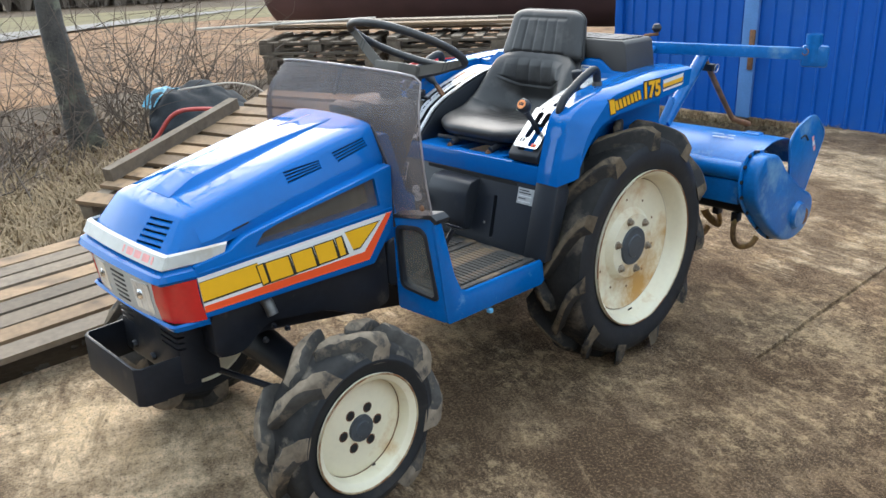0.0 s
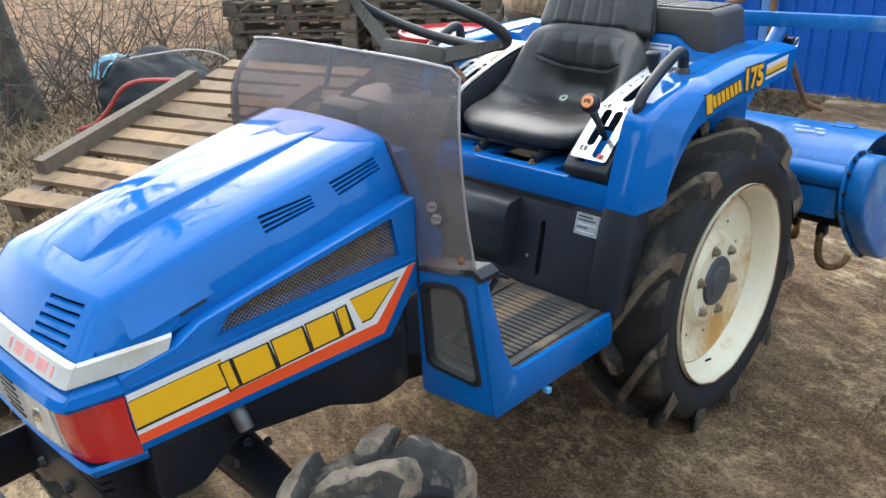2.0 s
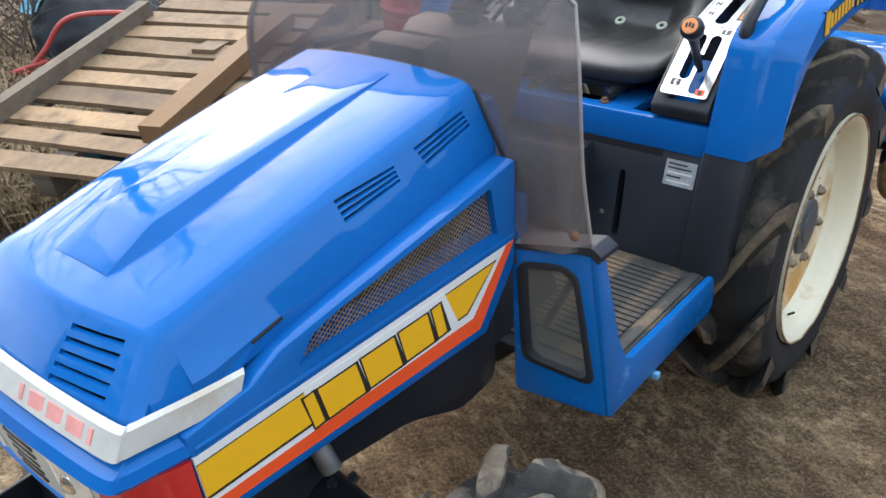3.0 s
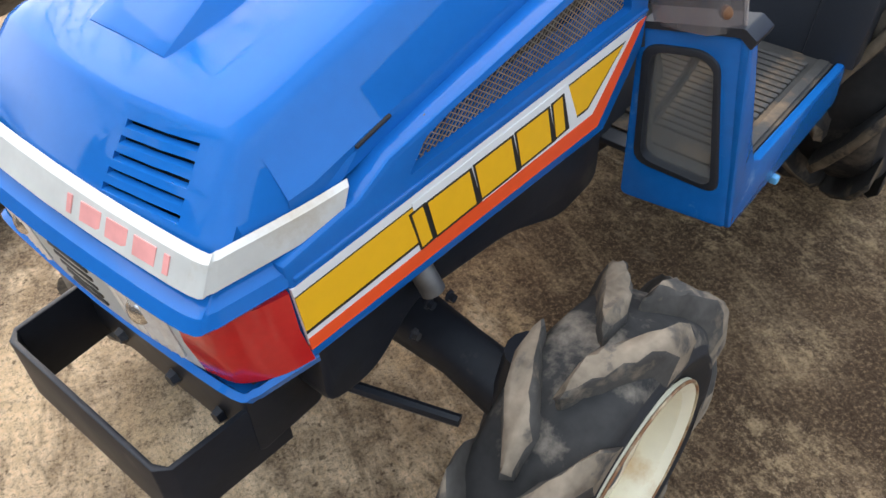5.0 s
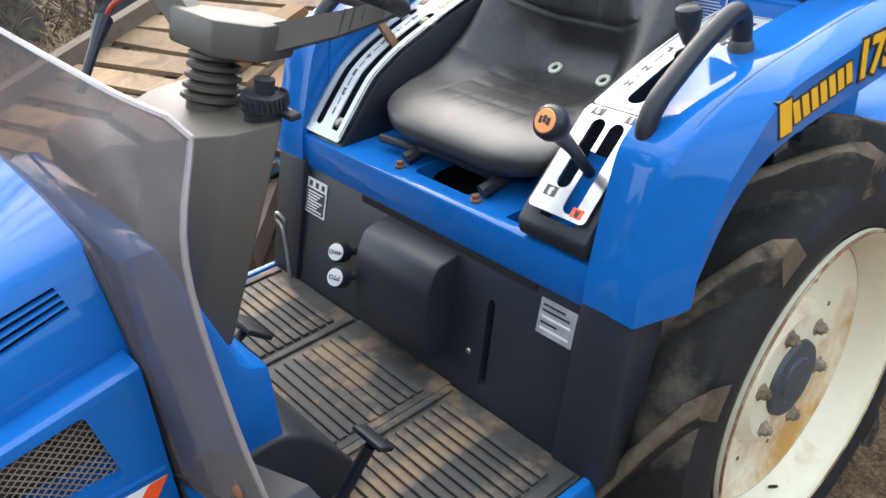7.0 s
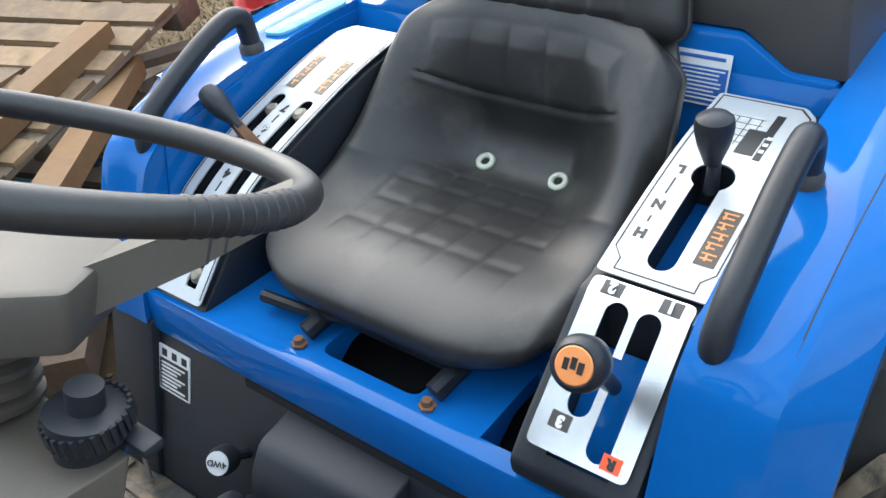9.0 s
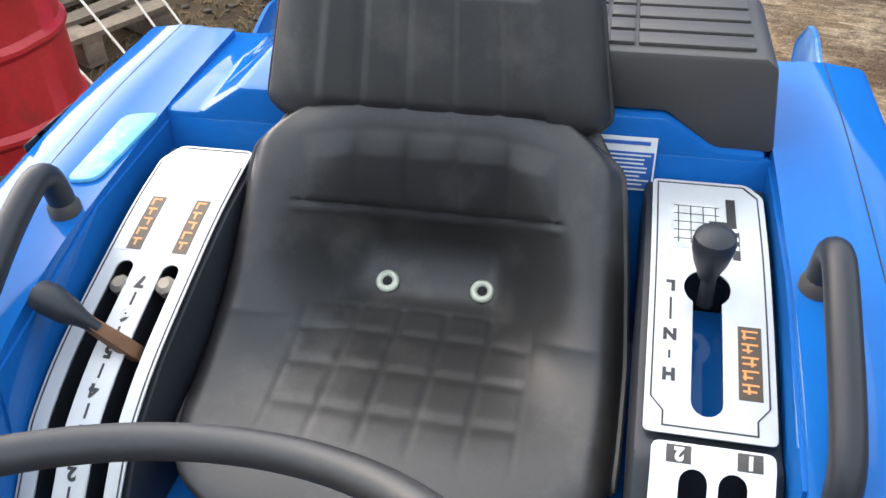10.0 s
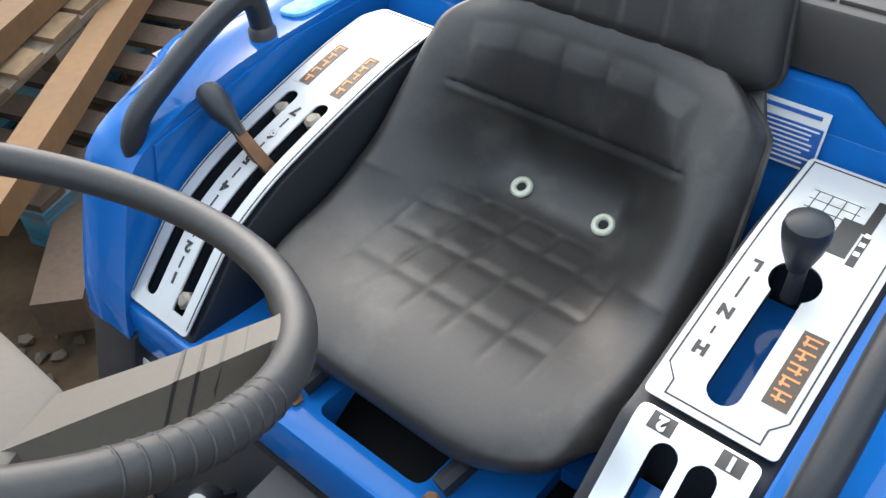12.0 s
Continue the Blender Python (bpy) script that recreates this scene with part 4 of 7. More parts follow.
def tyre(R, base, w, rim_r, n, lug_h, sweep, lug_w, name):
    """Carcass and lugs of an open-centre farm tyre round the y axis."""
    h = w / 2
    pr = [(rim_r - 0.012, -h * 0.78), (rim_r + 0.02, -h * 0.95), ((rim_r + base) / 2, -h * 1.02), (base - 0.03, -h * 0.97), (base - 0.008, -h * 0.82), (base, -h * 0.5), (base + 0.004, 0),
          (base, h * 0.5), (base - 0.008, h * 0.82), (base - 0.03, h * 0.97), ((rim_r + base) / 2, h * 1.02), (rim_r + 0.02, h * 0.95), (rim_r - 0.012, h * 0.78)]
    fine = [(p[0], p[1]) for p in smooth_line([(a, b, 0) for a, b in pr], 3)]
    k0, k1 = 10, len(fine) - 11
    carcass = [lathe(fine[:k0 + 1], 72), lathe(fine[k0:k1 + 1], 72), lathe(fine[k1:], 72)]
    lugs = []
    for side in (1, -1):
        for i in range(n):
            a0 = 2 * math.pi * (i + (0.5 if side < 0 else 0)) / n
            rows = []
            rng = random.Random(i * 7 + (3 if side > 0 else 0))
            for k in range(10):
                s = k / 9
                y = side * ((-0.10 if R > 0.4 else -0.02) + (1.10 if R > 0.4 else 1.02) * s) * h
                fall = 0.0 if s < 0.72 else ((s - 0.72) / 0.28) ** 2
                top = R - 0.004 * s - fall * (R - base) * (0.25 if R > 0.4 else 0.45)
                bot = base - 0.02 - 0.02 * s
                a = a0 + sweep * s ** 1.15
                t, b = lug_w / R * (1.10 - 0.15 * s), lug_w / R * (1.75 if R > 0.4 else 1.5)
                if k == 9:
                    top, y = (base + 0.40 * (R - base), side * h * 1.045) if R > 0.4 else (base + 0.10 * (R - base), side * h * 1.015)
                if k == 0:
                    top -= 0.014
                if k in (0, 9):
                    t *= 0.75 if k == 0 else 0.92
                row = []
                for f, r in ((-b / 2, bot), (-t * 0.62, top - 0.010), (-t * 0.5, top - 0.003), (-t * 0.22, top), (t * 0.22, top), (t * 0.5, top - 0.003), (t * 0.62, top - 0.010), (b / 2, bot)):
                    q = r + rng.uniform(-1, 1) * (0.0016 if R > 0.4 else 0.0040)
                    g = a + f + rng.uniform(-1, 1) * (0.004 if R > 0.4 else 0.018)
                    row.append((q * math.cos(g), y + rng.uniform(-0.001, 0.001), q * math.sin(g)))
                rows.append(row)
            lugs.append(loft(rows, closed=True, caps=True))
    return carcass, lugs


def wheel(name, label, R, base, w, rim_r, n, lug_h, sweep, lug_w, disc_y, disc_r, bolt_r, bolts, hub_r, hub_mat, at, rear):
    """Built round the y axis with its outer face to +y."""
    h = w / 2
    rim_pr = [(rim_r - 0.004, h * 0.98), (rim_r + 0.003, h * 1.0), (rim_r + 0.003, h * 0.9), (rim_r - 0.012, h * 0.84), (rim_r - 0.016, h * 0.55), (rim_r - 0.018 if rear else rim_r - 0.014, h * 0.3), (rim_r - 0.03, -h * 0.4),
              (rim_r - 0.02, -h * 0.6), (rim_r - 0.012, -h * 0.84), (rim_r + 0.003, -h * 0.9), (rim_r + 0.003, -h), (rim_r - 0.004, -h * 0.98), (rim_r - 0.028, -h * 0.6), (rim_r - 0.06, -h * 0.4), (rim_r - 0.058 if rear else rim_r - 0.022, h * 0.2), (rim_r - 0.036 if rear else rim_r - 0.02, h * 0.32),
              (rim_r - 0.024, h * 0.55), (rim_r - 0.018, h * 0.84), (rim_r - 0.004, h * 0.98)]
    rim = part(name, lathe(rim_pr, 64), CREAM, tractor, label)
    rim.matrix_basis = Matrix.Translation(at)
    carcass, lugs = tyre(R, base, w, rim_r, n, lug_h, sweep, lug_w, name)
    for bm, nm, mt in zip(carcass, ("sidewall", "tread", "sidewall"), (RUBBER, TREAD if rear else MUD, RUBBER)):
        part(nm, bm, mt, rim)
    for b in lugs:
        lug = part("lug", b, LUG if rear else LUG_SIDE, rim, smooth=50)
        lug.data.materials.append(LUG_TOP if rear else LUGF)
        for i, face in enumerate(lug.data.polygons):
            face.material_index = 1 if i % 8 in (2, 3, 4) and i < 72 or i == 73 else 0
    d = disc_y
    if rear:
        pr = [(0.0, d), (0.115, d), (0.135, d - 0.022), (0.17, d - 0.026), (disc_r - 0.012, d - 0.02), (disc_r, d - 0.012), (disc_r, d - 0.03), (0.135, d - 0.04), (0, d - 0.02)]
    else:
        pr = [(0.0, d), (0.085, d), (0.10, d - 0.004), (disc_r - 0.012, d - 0.006), (disc_r, d - 0.012), (disc_r, d - 0.03), (0, d - 0.02)]
    body = lathe(pr, 64)
    part("disc", body, DISC if rear else CREAM, rim, "rust-stained cream wheel disc")
    part("rust_ring", torus((0, d - (0.014 if rear else 0.010), 0), disc_r + 0.001, 0.0018 if rear else 0.0026, Euler((radians(90), 0, 0)).to_matrix().to_4x4(), 64, 6), RUST, rim)
    part("flange_rust", torus((0, h * 0.99, 0), rim_r + 0.001, 0.0028, Euler((radians(90), 0, 0)).to_matrix().to_4x4(), 64, 6), material("flange_edge", (0.46, 0.36, 0.22), 0.6, vary=0.4, scale=14, bump=0.1, stain=(0.20, 0.085, 0.03), stain_scale=12, stain_lo=0.44, stain_hi=0.54), rim)
    for i in range(bolts):
        a = 2 * math.pi * (i + 0.25) / bolts
        c = (bolt_r * math.cos(a), d, bolt_r * math.sin(a))
        if rear:
            b = lathe([(0, 0.017), (0.0055, 0.017), (0.0055, 0.012), (0.0105, 0.012), (0.0115, 0.003), (0.0160, 0.002), (0.0160, 0)], 6, c)
            part("wheel_nut", b, NUT, rim)
        else:
            part("rust_spot", lathe([(0, 0.0008), (0.0140, 0.0008), (0.0150, 0.0002)], 14, c), RUST, rim)
            part("bolt_hole", lathe([(0, 0.0016), (0.0112, 0.0016), (0.0122, 0.0008)], 14, c), DARK, rim)
    if rear:
        for i in range(10):
            a = 2 * math.pi * (i + 0.4) / 10
            part("vent_hole", lathe([(0, 0.001), (0.0042, 0.001), (0.0046, 0)], 10, (0.165 * math.cos(a), d - 0.025, 0.165 * math.sin(a))), RUST, rim)
    part("hub_cap", lathe([(0, 0.012), (hub_r * 0.55, 0.012), (hub_r * 0.6, 0.009), (hub_r * 0.95, 0.008), (hub_r, 0.0)], 32, (0, d, 0)), hub_mat, rim, "dark hub centre")
    part("valve", tube([(0.01, d + 0.002, -(rim_r - 0.03)), (0.01, d + 0.016, -(rim_r - 0.042))], 0.003, 6), RUBBER, rim)
    return rim


NUT = material("rusty_wheel_nut", (0.30, 0.25, 0.19), 0.6, 0.3, vary=0.35, scale=30, bump=0.2, stain=(0.17, 0.08, 0.035), stain_scale=40, stain_lo=0.5, stain_hi=0.65)
HUBM = material("dark_hub_paint", (0.045, 0.055, 0.065), 0.45, vary=0.25, scale=20, bump=0.1)
RW = wheel("rear_wheel", "cream steel rear wheel with large lugged tyre", 0.436, 0.390, 0.21, 0.275, 11, 0.045, 0.50, 0.041, 0.052, 0.236, 0.096, 6, 0.070, HUBM, (-0.006, 0.402, 0.428), True)
FW = wheel("front_wheel", "cream steel front wheel with small lugged tyre", 0.278, 0.238, 0.156, 0.162, 8, 0.038, 0.54, 0.060, 0.035, 0.142, 0.0565, 6, 0.038, HUBM, (1.246, 0.432, 0.270), False)
FW.rotation_euler = (0, radians(17), 0)


def mirror_part(ob, at, rz=180):
    made = copy_thing(ob, Matrix.Translation(at) @ Euler((0, 0, radians(rz))).to_matrix().to_4x4())
    return made


mirror_part(RW, (-0.006, -0.386, 0.428))
mirror_part(FW, (1.246, -0.425, 0.270))

# chassis, engine, axles
prof = [(1.50, 0.612), (1.50, 0.50), (1.44, 0.44), (1.30, 0.46), (1.12, 0.43), (0.95, 0.40), (0.55, 0.32), (-0.12, 0.30), (-0.16, 0.52), (0.33, 0.62), (0.36, 0.475), (0.55, 0.475), (0.86, 0.49), (0.93, 0.70), (1.05, 0.62)]
part("chassis", prism(prof, "y", -0.14, 0.14, 0.012), CHASSIS, tractor, "black painted chassis and gearbox")
part("engine", box((1.20, 0, 0.72), (0.50, 0.32, 0.24), 0.02), ENGINE, tractor, "dusty engine behind the grille")
side = rounded([(1.50, 0.61), (1.05, 0.61), (0.93, 0.72), (0.92, 0.45), (1.02, 0.44), (1.15, 0.50), (1.34, 0.53), (1.42, 0.47), (1.50, 0.48)], 0.03)
for s in (1, -1):
    part("side_plate", prism(side, "y", s * 0.16, s * 0.225, 0.008), CHASSIS, tractor)
part("radiator_guard", cut(box((1.515, 0, 0.515), (0.11, 0.34, 0.21), 0.012), *[box((1.575, -0.13 + 0.26 * (i % 2), 0.595 - 0.016 * (i // 2)), (0.05, 0.10, 0.006)) for i in range(12)]), CHASSIS, tractor, "black radiator guard with slots")
for y in (-0.09, 0.02, 0.11):
    part("bolt", lathe([(0, 0.01), (0.009, 0.01), (0.012, 0)], 6, (1.572, y, 0.45), "x"), CHASSIS, tractor)
bar = [(1.52, 0.168), (1.668, 0.160), (1.684, 0.144), (1.684, -0.148), (1.668, -0.164), (1.52, -0.172)]
inner = [(x - 0.008 if abs(y) < 0.155 else x, y - 0.008 * (1 if y > 0 else -1)) for x, y in bar]
part("front_bracket", bevel(prism(bar + inner[::-1], "z", 0.392, 0.497), 0.002), CHASSIS, tractor, "black flat-bar bracket at the front")
part("front_axle", tube([(1.25, -0.36, 0.30), (1.25, -0.22, 0.34), (1.25, 0, 0.37), (1.25, 0.22, 0.34), (1.25, 0.36, 0.30)], [0.05, 0.042, 0.055, 0.042, 0.05], 12), CHASSIS, tractor, "black cast front axle")
for s in (1, -1):
    part("kingpin_housing", tube([(1.25, s * 0.345, 0.20), (1.25, s * 0.345, 0.26), (1.25, s * 0.34, 0.34), (1.25, s * 0.335, 0.43)], [0.055, 0.075, 0.055, 0.035], 14), CHASSIS, tractor)
    part("axle_tube", tube([(0, s * 0.12, 0.43), (0, s * 0.34, 0.43)], 0.07, 16), CHASSIS, tractor)
part("tie_rod", tube([(1.46, -0.25, 0.37), (1.45, 0.0, 0.375), (1.42, 0.126, 0.375), (1.355, 0.30, 0.36)], 0.009, 8), CHASSIS, tractor)
for c in ((1.33, 0.232, 0.52), (1.29, 0.232, 0.50), (1.36, 0.232, 0.49), (1.25, 0.215, 0.53)):
    part("bolt", lathe([(0, 0.010), (0.006, 0.010), (0.006, 0.003), (0.009, 0.002), (0.009, 0)], 6, c), CHASSIS, tractor)
part("exhaust_stub", cut(tube([(1.345, 0.21, 0.605), (1.342, 0.235, 0.592), (1.338, 0.250, 0.560)], 0.0155, 16), tube([(1.3405, 0.240, 0.582), (1.337, 0.2545, 0.550)], 0.0132, 16)), material("grey_pipe", (0.12, 0.115, 0.11), 0.5, 0.6, vary=0.3, scale=20, bump=0.2), tractor, "bent grey exhaust stub")

# hood
def hood_row(x, sy, sz, ly, lz):
    zt = sz + 0.012
    half = [(x, ly - 0.004, lz - 0.014), (x, ly - 0.004, lz + 0.010), (x, sy + 0.016, sz - 0.026), (x, sy + 0.009, sz - 0.012), (x, sy - 0.002, sz - 0.002), (x, sy - 0.018, sz + 0.0035), (x, 0.12, sz + 0.0085), (x, 0.078, sz + 0.0108), (x, 0.04, zt)]
    return half + [(x, 0, zt + 0.0004)] + [(a, -b, c) for a, b, c in half[::-1]]


def lerp(a, b, t):
    return a + (b - a) * t


rows = []
for i in range(9):
    t = i / 8
    x = lerp(0.925, 1.472, t)
    rows.append(hood_row(x, lerp(0.188, 0.186, t), lerp(0.985, 0.866, t) + 0.006 * math.sin(math.pi * t), lerp(0.236, 0.236, t), lerp(0.889, 0.792, t) if t < 0.9 else 0.790))
rows.append(hood_row(1.500, 0.186, 0.8605, 0.2330, 0.787))


def nose(sy, sz, dx, xs, ly, lz):
    d = sz - lz
    half = [(xs - 0.010, ly - 0.002, lz - 0.012), (xs - 0.010, ly - 0.004, lz + d * 0.13), (xs - 0.009, sy + 0.016, sz - d * 0.36), (xs - 0.006, sy + 0.009, sz - d * 0.17), (xs - 0.002, sy - 0.002, sz - d * 0.04), (xs, sy - 0.016, sz),
            (xs + dx * 0.5, 0.12, sz + 0.003), (xs + dx * 0.8, 0.078, sz + 0.005), (xs + dx * 0.95, 0.04, sz + 0.006)]
    return half + [(xs + dx, 0, sz + 0.006)] + [(a, -b, c) for a, b, c in half[::-1]]


rows.append(nose(0.187, 0.8585, 0.018, 1.5080, 0.232, 0.786))
rows.append(nose(0.188, 0.8558, 0.019, 1.5145, 0.230, 0.785))
rows.append(nose(0.189, 0.8510, 0.020, 1.5205, 0.229, 0.784))
rows.append(nose(0.200, 0.805, 0.017, 1.558, 0.224, 0.778))
rows.append(nose(0.208, 0.772, 0.013, 1.584, 0.220, 0.762))
hood_bm = thick(loft(rows), 0.006)
slots = []
for i in range(5):
    t = i / 4
    slots.append(box((lerp(1.536, 1.575, t), lerp(0.116, 0.115, t), lerp(0.842, 0.790, t)), (0.07, lerp(0.084, 0.098, t), 0.0065)))
VENTS = (((1.231, 0.913), (1.121, 0.924), (1.12, 0.901), (1.228, 0.881)), ((1.078, 0.935), (0.967, 0.957), (0.961, 0.932), (1.065, 0.907)))
for tl, tr, br, bl in VENTS:
    for i in range(4):
        a, b = (i + 0.15) / 4, (i + 0.85) / 4
        q = [tuple(Vector(tl).lerp(Vector(bl), a)), tuple(Vector(tr).lerp(Vector(br), a)), tuple(Vector(tr).lerp(Vector(br), b)), tuple(Vector(tl).lerp(Vector(bl), b))]
        slots.append(prism(q, "y", 0.12, 0.30))
hood = part("hood", cut(hood_bm, *slots), BLUE, tractor, "glossy blue sloping engine hood", smooth=33)


def hood_ridge():
    """Pressed scoop along the hood: a sloping front, then a flat top that runs out to the rear."""
    top = lambda x: lerp(0.985, 0.866, (x - 0.925) / 0.547) + 0.006 * math.sin(math.pi * (x - 0.925) / 0.547) + 0.0122
    rows = []
    for x, hgt, w in ((1.486, 0.0012, 0.0595), (1.482, 0.0035, 0.0590), (1.450, 0.0110, 0.0560), (1.418, 0.0182, 0.0530), (1.410, 0.0196, 0.0525), (1.400, 0.0198, 0.0525), (1.30, 0.0165, 0.0535), (1.20, 0.0125, 0.0545), (1.10, 0.0080, 0.0555), (1.02, 0.0040, 0.0565), (0.965, 0.0006, 0.0575)):
        z = top(x)
        base = w + hgt * 1.05
        half = [(x, base + 0.010, z - 0.012), (x, base, z - 0.0008), (x, w + 0.0016, z + hgt - 0.0012), (x, w - 0.0016, z + hgt - 0.0001), (x, 0.025, z + hgt + 0.0008)]
        rows.append(half + [(a, -b, c) for a, b, c in half[::-1]])
    return loft(rows, closed=True, caps=True)


part("hood_ridge", hood_ridge(), BLUE, hood, "raised scoop pressed into the hood", smooth=24)
# Near-black sheet added inside the hood, so that the vents look shaded.
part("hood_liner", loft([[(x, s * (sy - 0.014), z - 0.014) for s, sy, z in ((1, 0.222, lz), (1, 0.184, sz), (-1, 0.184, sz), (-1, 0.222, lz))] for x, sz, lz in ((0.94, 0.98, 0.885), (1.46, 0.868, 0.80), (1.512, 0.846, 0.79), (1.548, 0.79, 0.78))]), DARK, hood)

# white band round the nose
def band_pts(z, off):
    return [(1.448, 0.236 + off, z), (1.50, 0.231 + off, z), (1.572, 0.2195 + off, z), (1.585 + off * 0.5, 0.2165 + off * 0.9, z), (1.591 + off, 0.207 + off * 0.5, z), (1.598 + off, 0.10, z), (1.600 + off, 0, z)]


def ring(z, off, dx=0.0, start=1.0):
    h = [(p.x + dx, p.y, p.z) for p in smooth_line(band_pts(z, off), 4) if p.x > start]
    return h + [(a, -b, c) for a, b, c in h[-2::-1]]


badge = part("nose_band", thick(loft([ring(0.789, 0.004, -0.010), ring(0.785, 0.010, -0.006), ring(0.757, 0.012, 0.008), ring(0.752, 0.006, 0.008)]), 0.006), BADGE, tractor, "weathered white band round the nose")
for y, w in ((0.182, 0.007), (0.152, 0.030), (0.112, 0.030), (0.073, 0.030), (0.040, 0.007)):
    x = lerp(1.6135, 1.6055, y / 0.2)
    part("badge_mark", box((x, y, 0.7715), (0.0016, w, 0.019), m=Euler((0, radians(-27), radians(4))).to_matrix().to_4x4()), RED_INK, badge)

# lip, lamps and lower rim
lip = thick(loft([ring(0.752, 0.004, 0.0, 1.512), ring(0.742, 0.018, 0.012, 1.512), ring(0.728, 0.022, 0.016, 1.512), ring(0.719, 0.016, 0.012, 1.512)]), 0.008)
part("nose_lip", lip, BLUE, tractor)
part("nose_rim", thick(loft([ring(0.611, 0.014, -0.006, 1.510), ring(0.606, 0.019, -0.004, 1.510), ring(0.592, 0.014, -0.008, 1.510), ring(0.588, 0.0, -0.012, 1.510)]), 0.008), BLUE, tractor)


def face_ring(z, off, dx, lo, hi):
    """The stretch lo..hi of the nose's outline at the lamps' height."""
    pts = [(1.5335, 0.2495), (1.566, 0.240), (1.594, 0.222), (1.608, 0.200), (1.618, 0.14), (1.624, 0.07), (1.626, 0.0)]
    pts = [tuple(p)[:2] for p in smooth_line([(a, b, 0) for a, b in pts], 4)]
    full = [(a, b) for a, b in pts] + [(a, -b) for a, b in pts[-2::-1]]
    k = len(full) - 1
    return [(full[i][0] + dx + off, full[i][1], z) for i in range(round(lo * k), round(hi * k) + 1)]


lamps = part("lamp_unit", thick(loft([face_ring(0.720, 0, 0, 0.30, 0.70), face_ring(0.66, 0, -0.006, 0.30, 0.70), face_ring(0.609, 0, -0.014, 0.30, 0.70)]), 0.006), BADGE, tractor, "white headlamp panel with clear lenses")
for lo, hi, lab in ((0.0, 0.30, "red side lamp on the nose corner"), (0.70, 1.0, "red side lamp on the nose corner")):
    part("side_lamp", thick(loft([face_ring(0.719, 0.001, 0, lo, hi), face_ring(0.665, 0.004, -0.006, lo, hi), face_ring(0.611, 0.001, -0.014, lo, hi)]), 0.008), RED_LENS, lamps, lab)
for s in (1, -1):
    b = bmesh.new()
    b = grid_sheet(-0.038, 0.038, -0.040, 0.040, 16, 4, lambda u, v: 0.003 + 0.0022 * math.sin(u * 420))
    bmesh.ops.transform(b, matrix=frame_from((1.6135, s * 0.118, 0.665), (-0.09 * s, 1, 0), (0.12, 0, 1)), verts=b.verts)
    lens = part("headlamp_lens", thick(b, 0.004), LENS, lamps, "fluted clear headlamp lens")
    part("reflector", turned([(0, 0.009), (0.008, 0.0078), (0.0145, 0.0045), (0.017, 0)], (1.6155, s * 0.108, 0.672), (0.93, 0.05 * s, 0.36), 20), CHROME, lens, "bright round reflector")
for i in range(6):
    z = 0.700 - 0.0145 * i
    part("lamp_slot", box((1.6225 - 0.0018 * i, 0.0, z), (0.006, 0.075 - 0.002 * i, 0.006), 0.001), INK, lamps)

# lower side panels with grille and stripes
outline = [(1.536, 0.752), (1.523, 0.612), (1.007, 0.609), (0.932, 0.705), (0.930, 0.884), (1.395, 0.793), (1.44, 0.768)]
opening = rounded([(1.372, 0.757), (1.345, 0.790), (1.300, 0.803), (0.992, 0.858), (0.976, 0.774)], 0.006)


def shape(name, poly, s, y0, y1, mat, parent, lab=""):
    return part(name, prism(poly, "y", s * y0, s * y1), mat, parent, lab, smooth=0)


def tapered(ob, s):
    """Draws the front of a side panel's piece in towards the nose."""
    for v in ob.data.vertices:
        v.co.y += s * lerp(0.006, -0.018, (v.co.x - 0.94) / 0.59)
    return ob


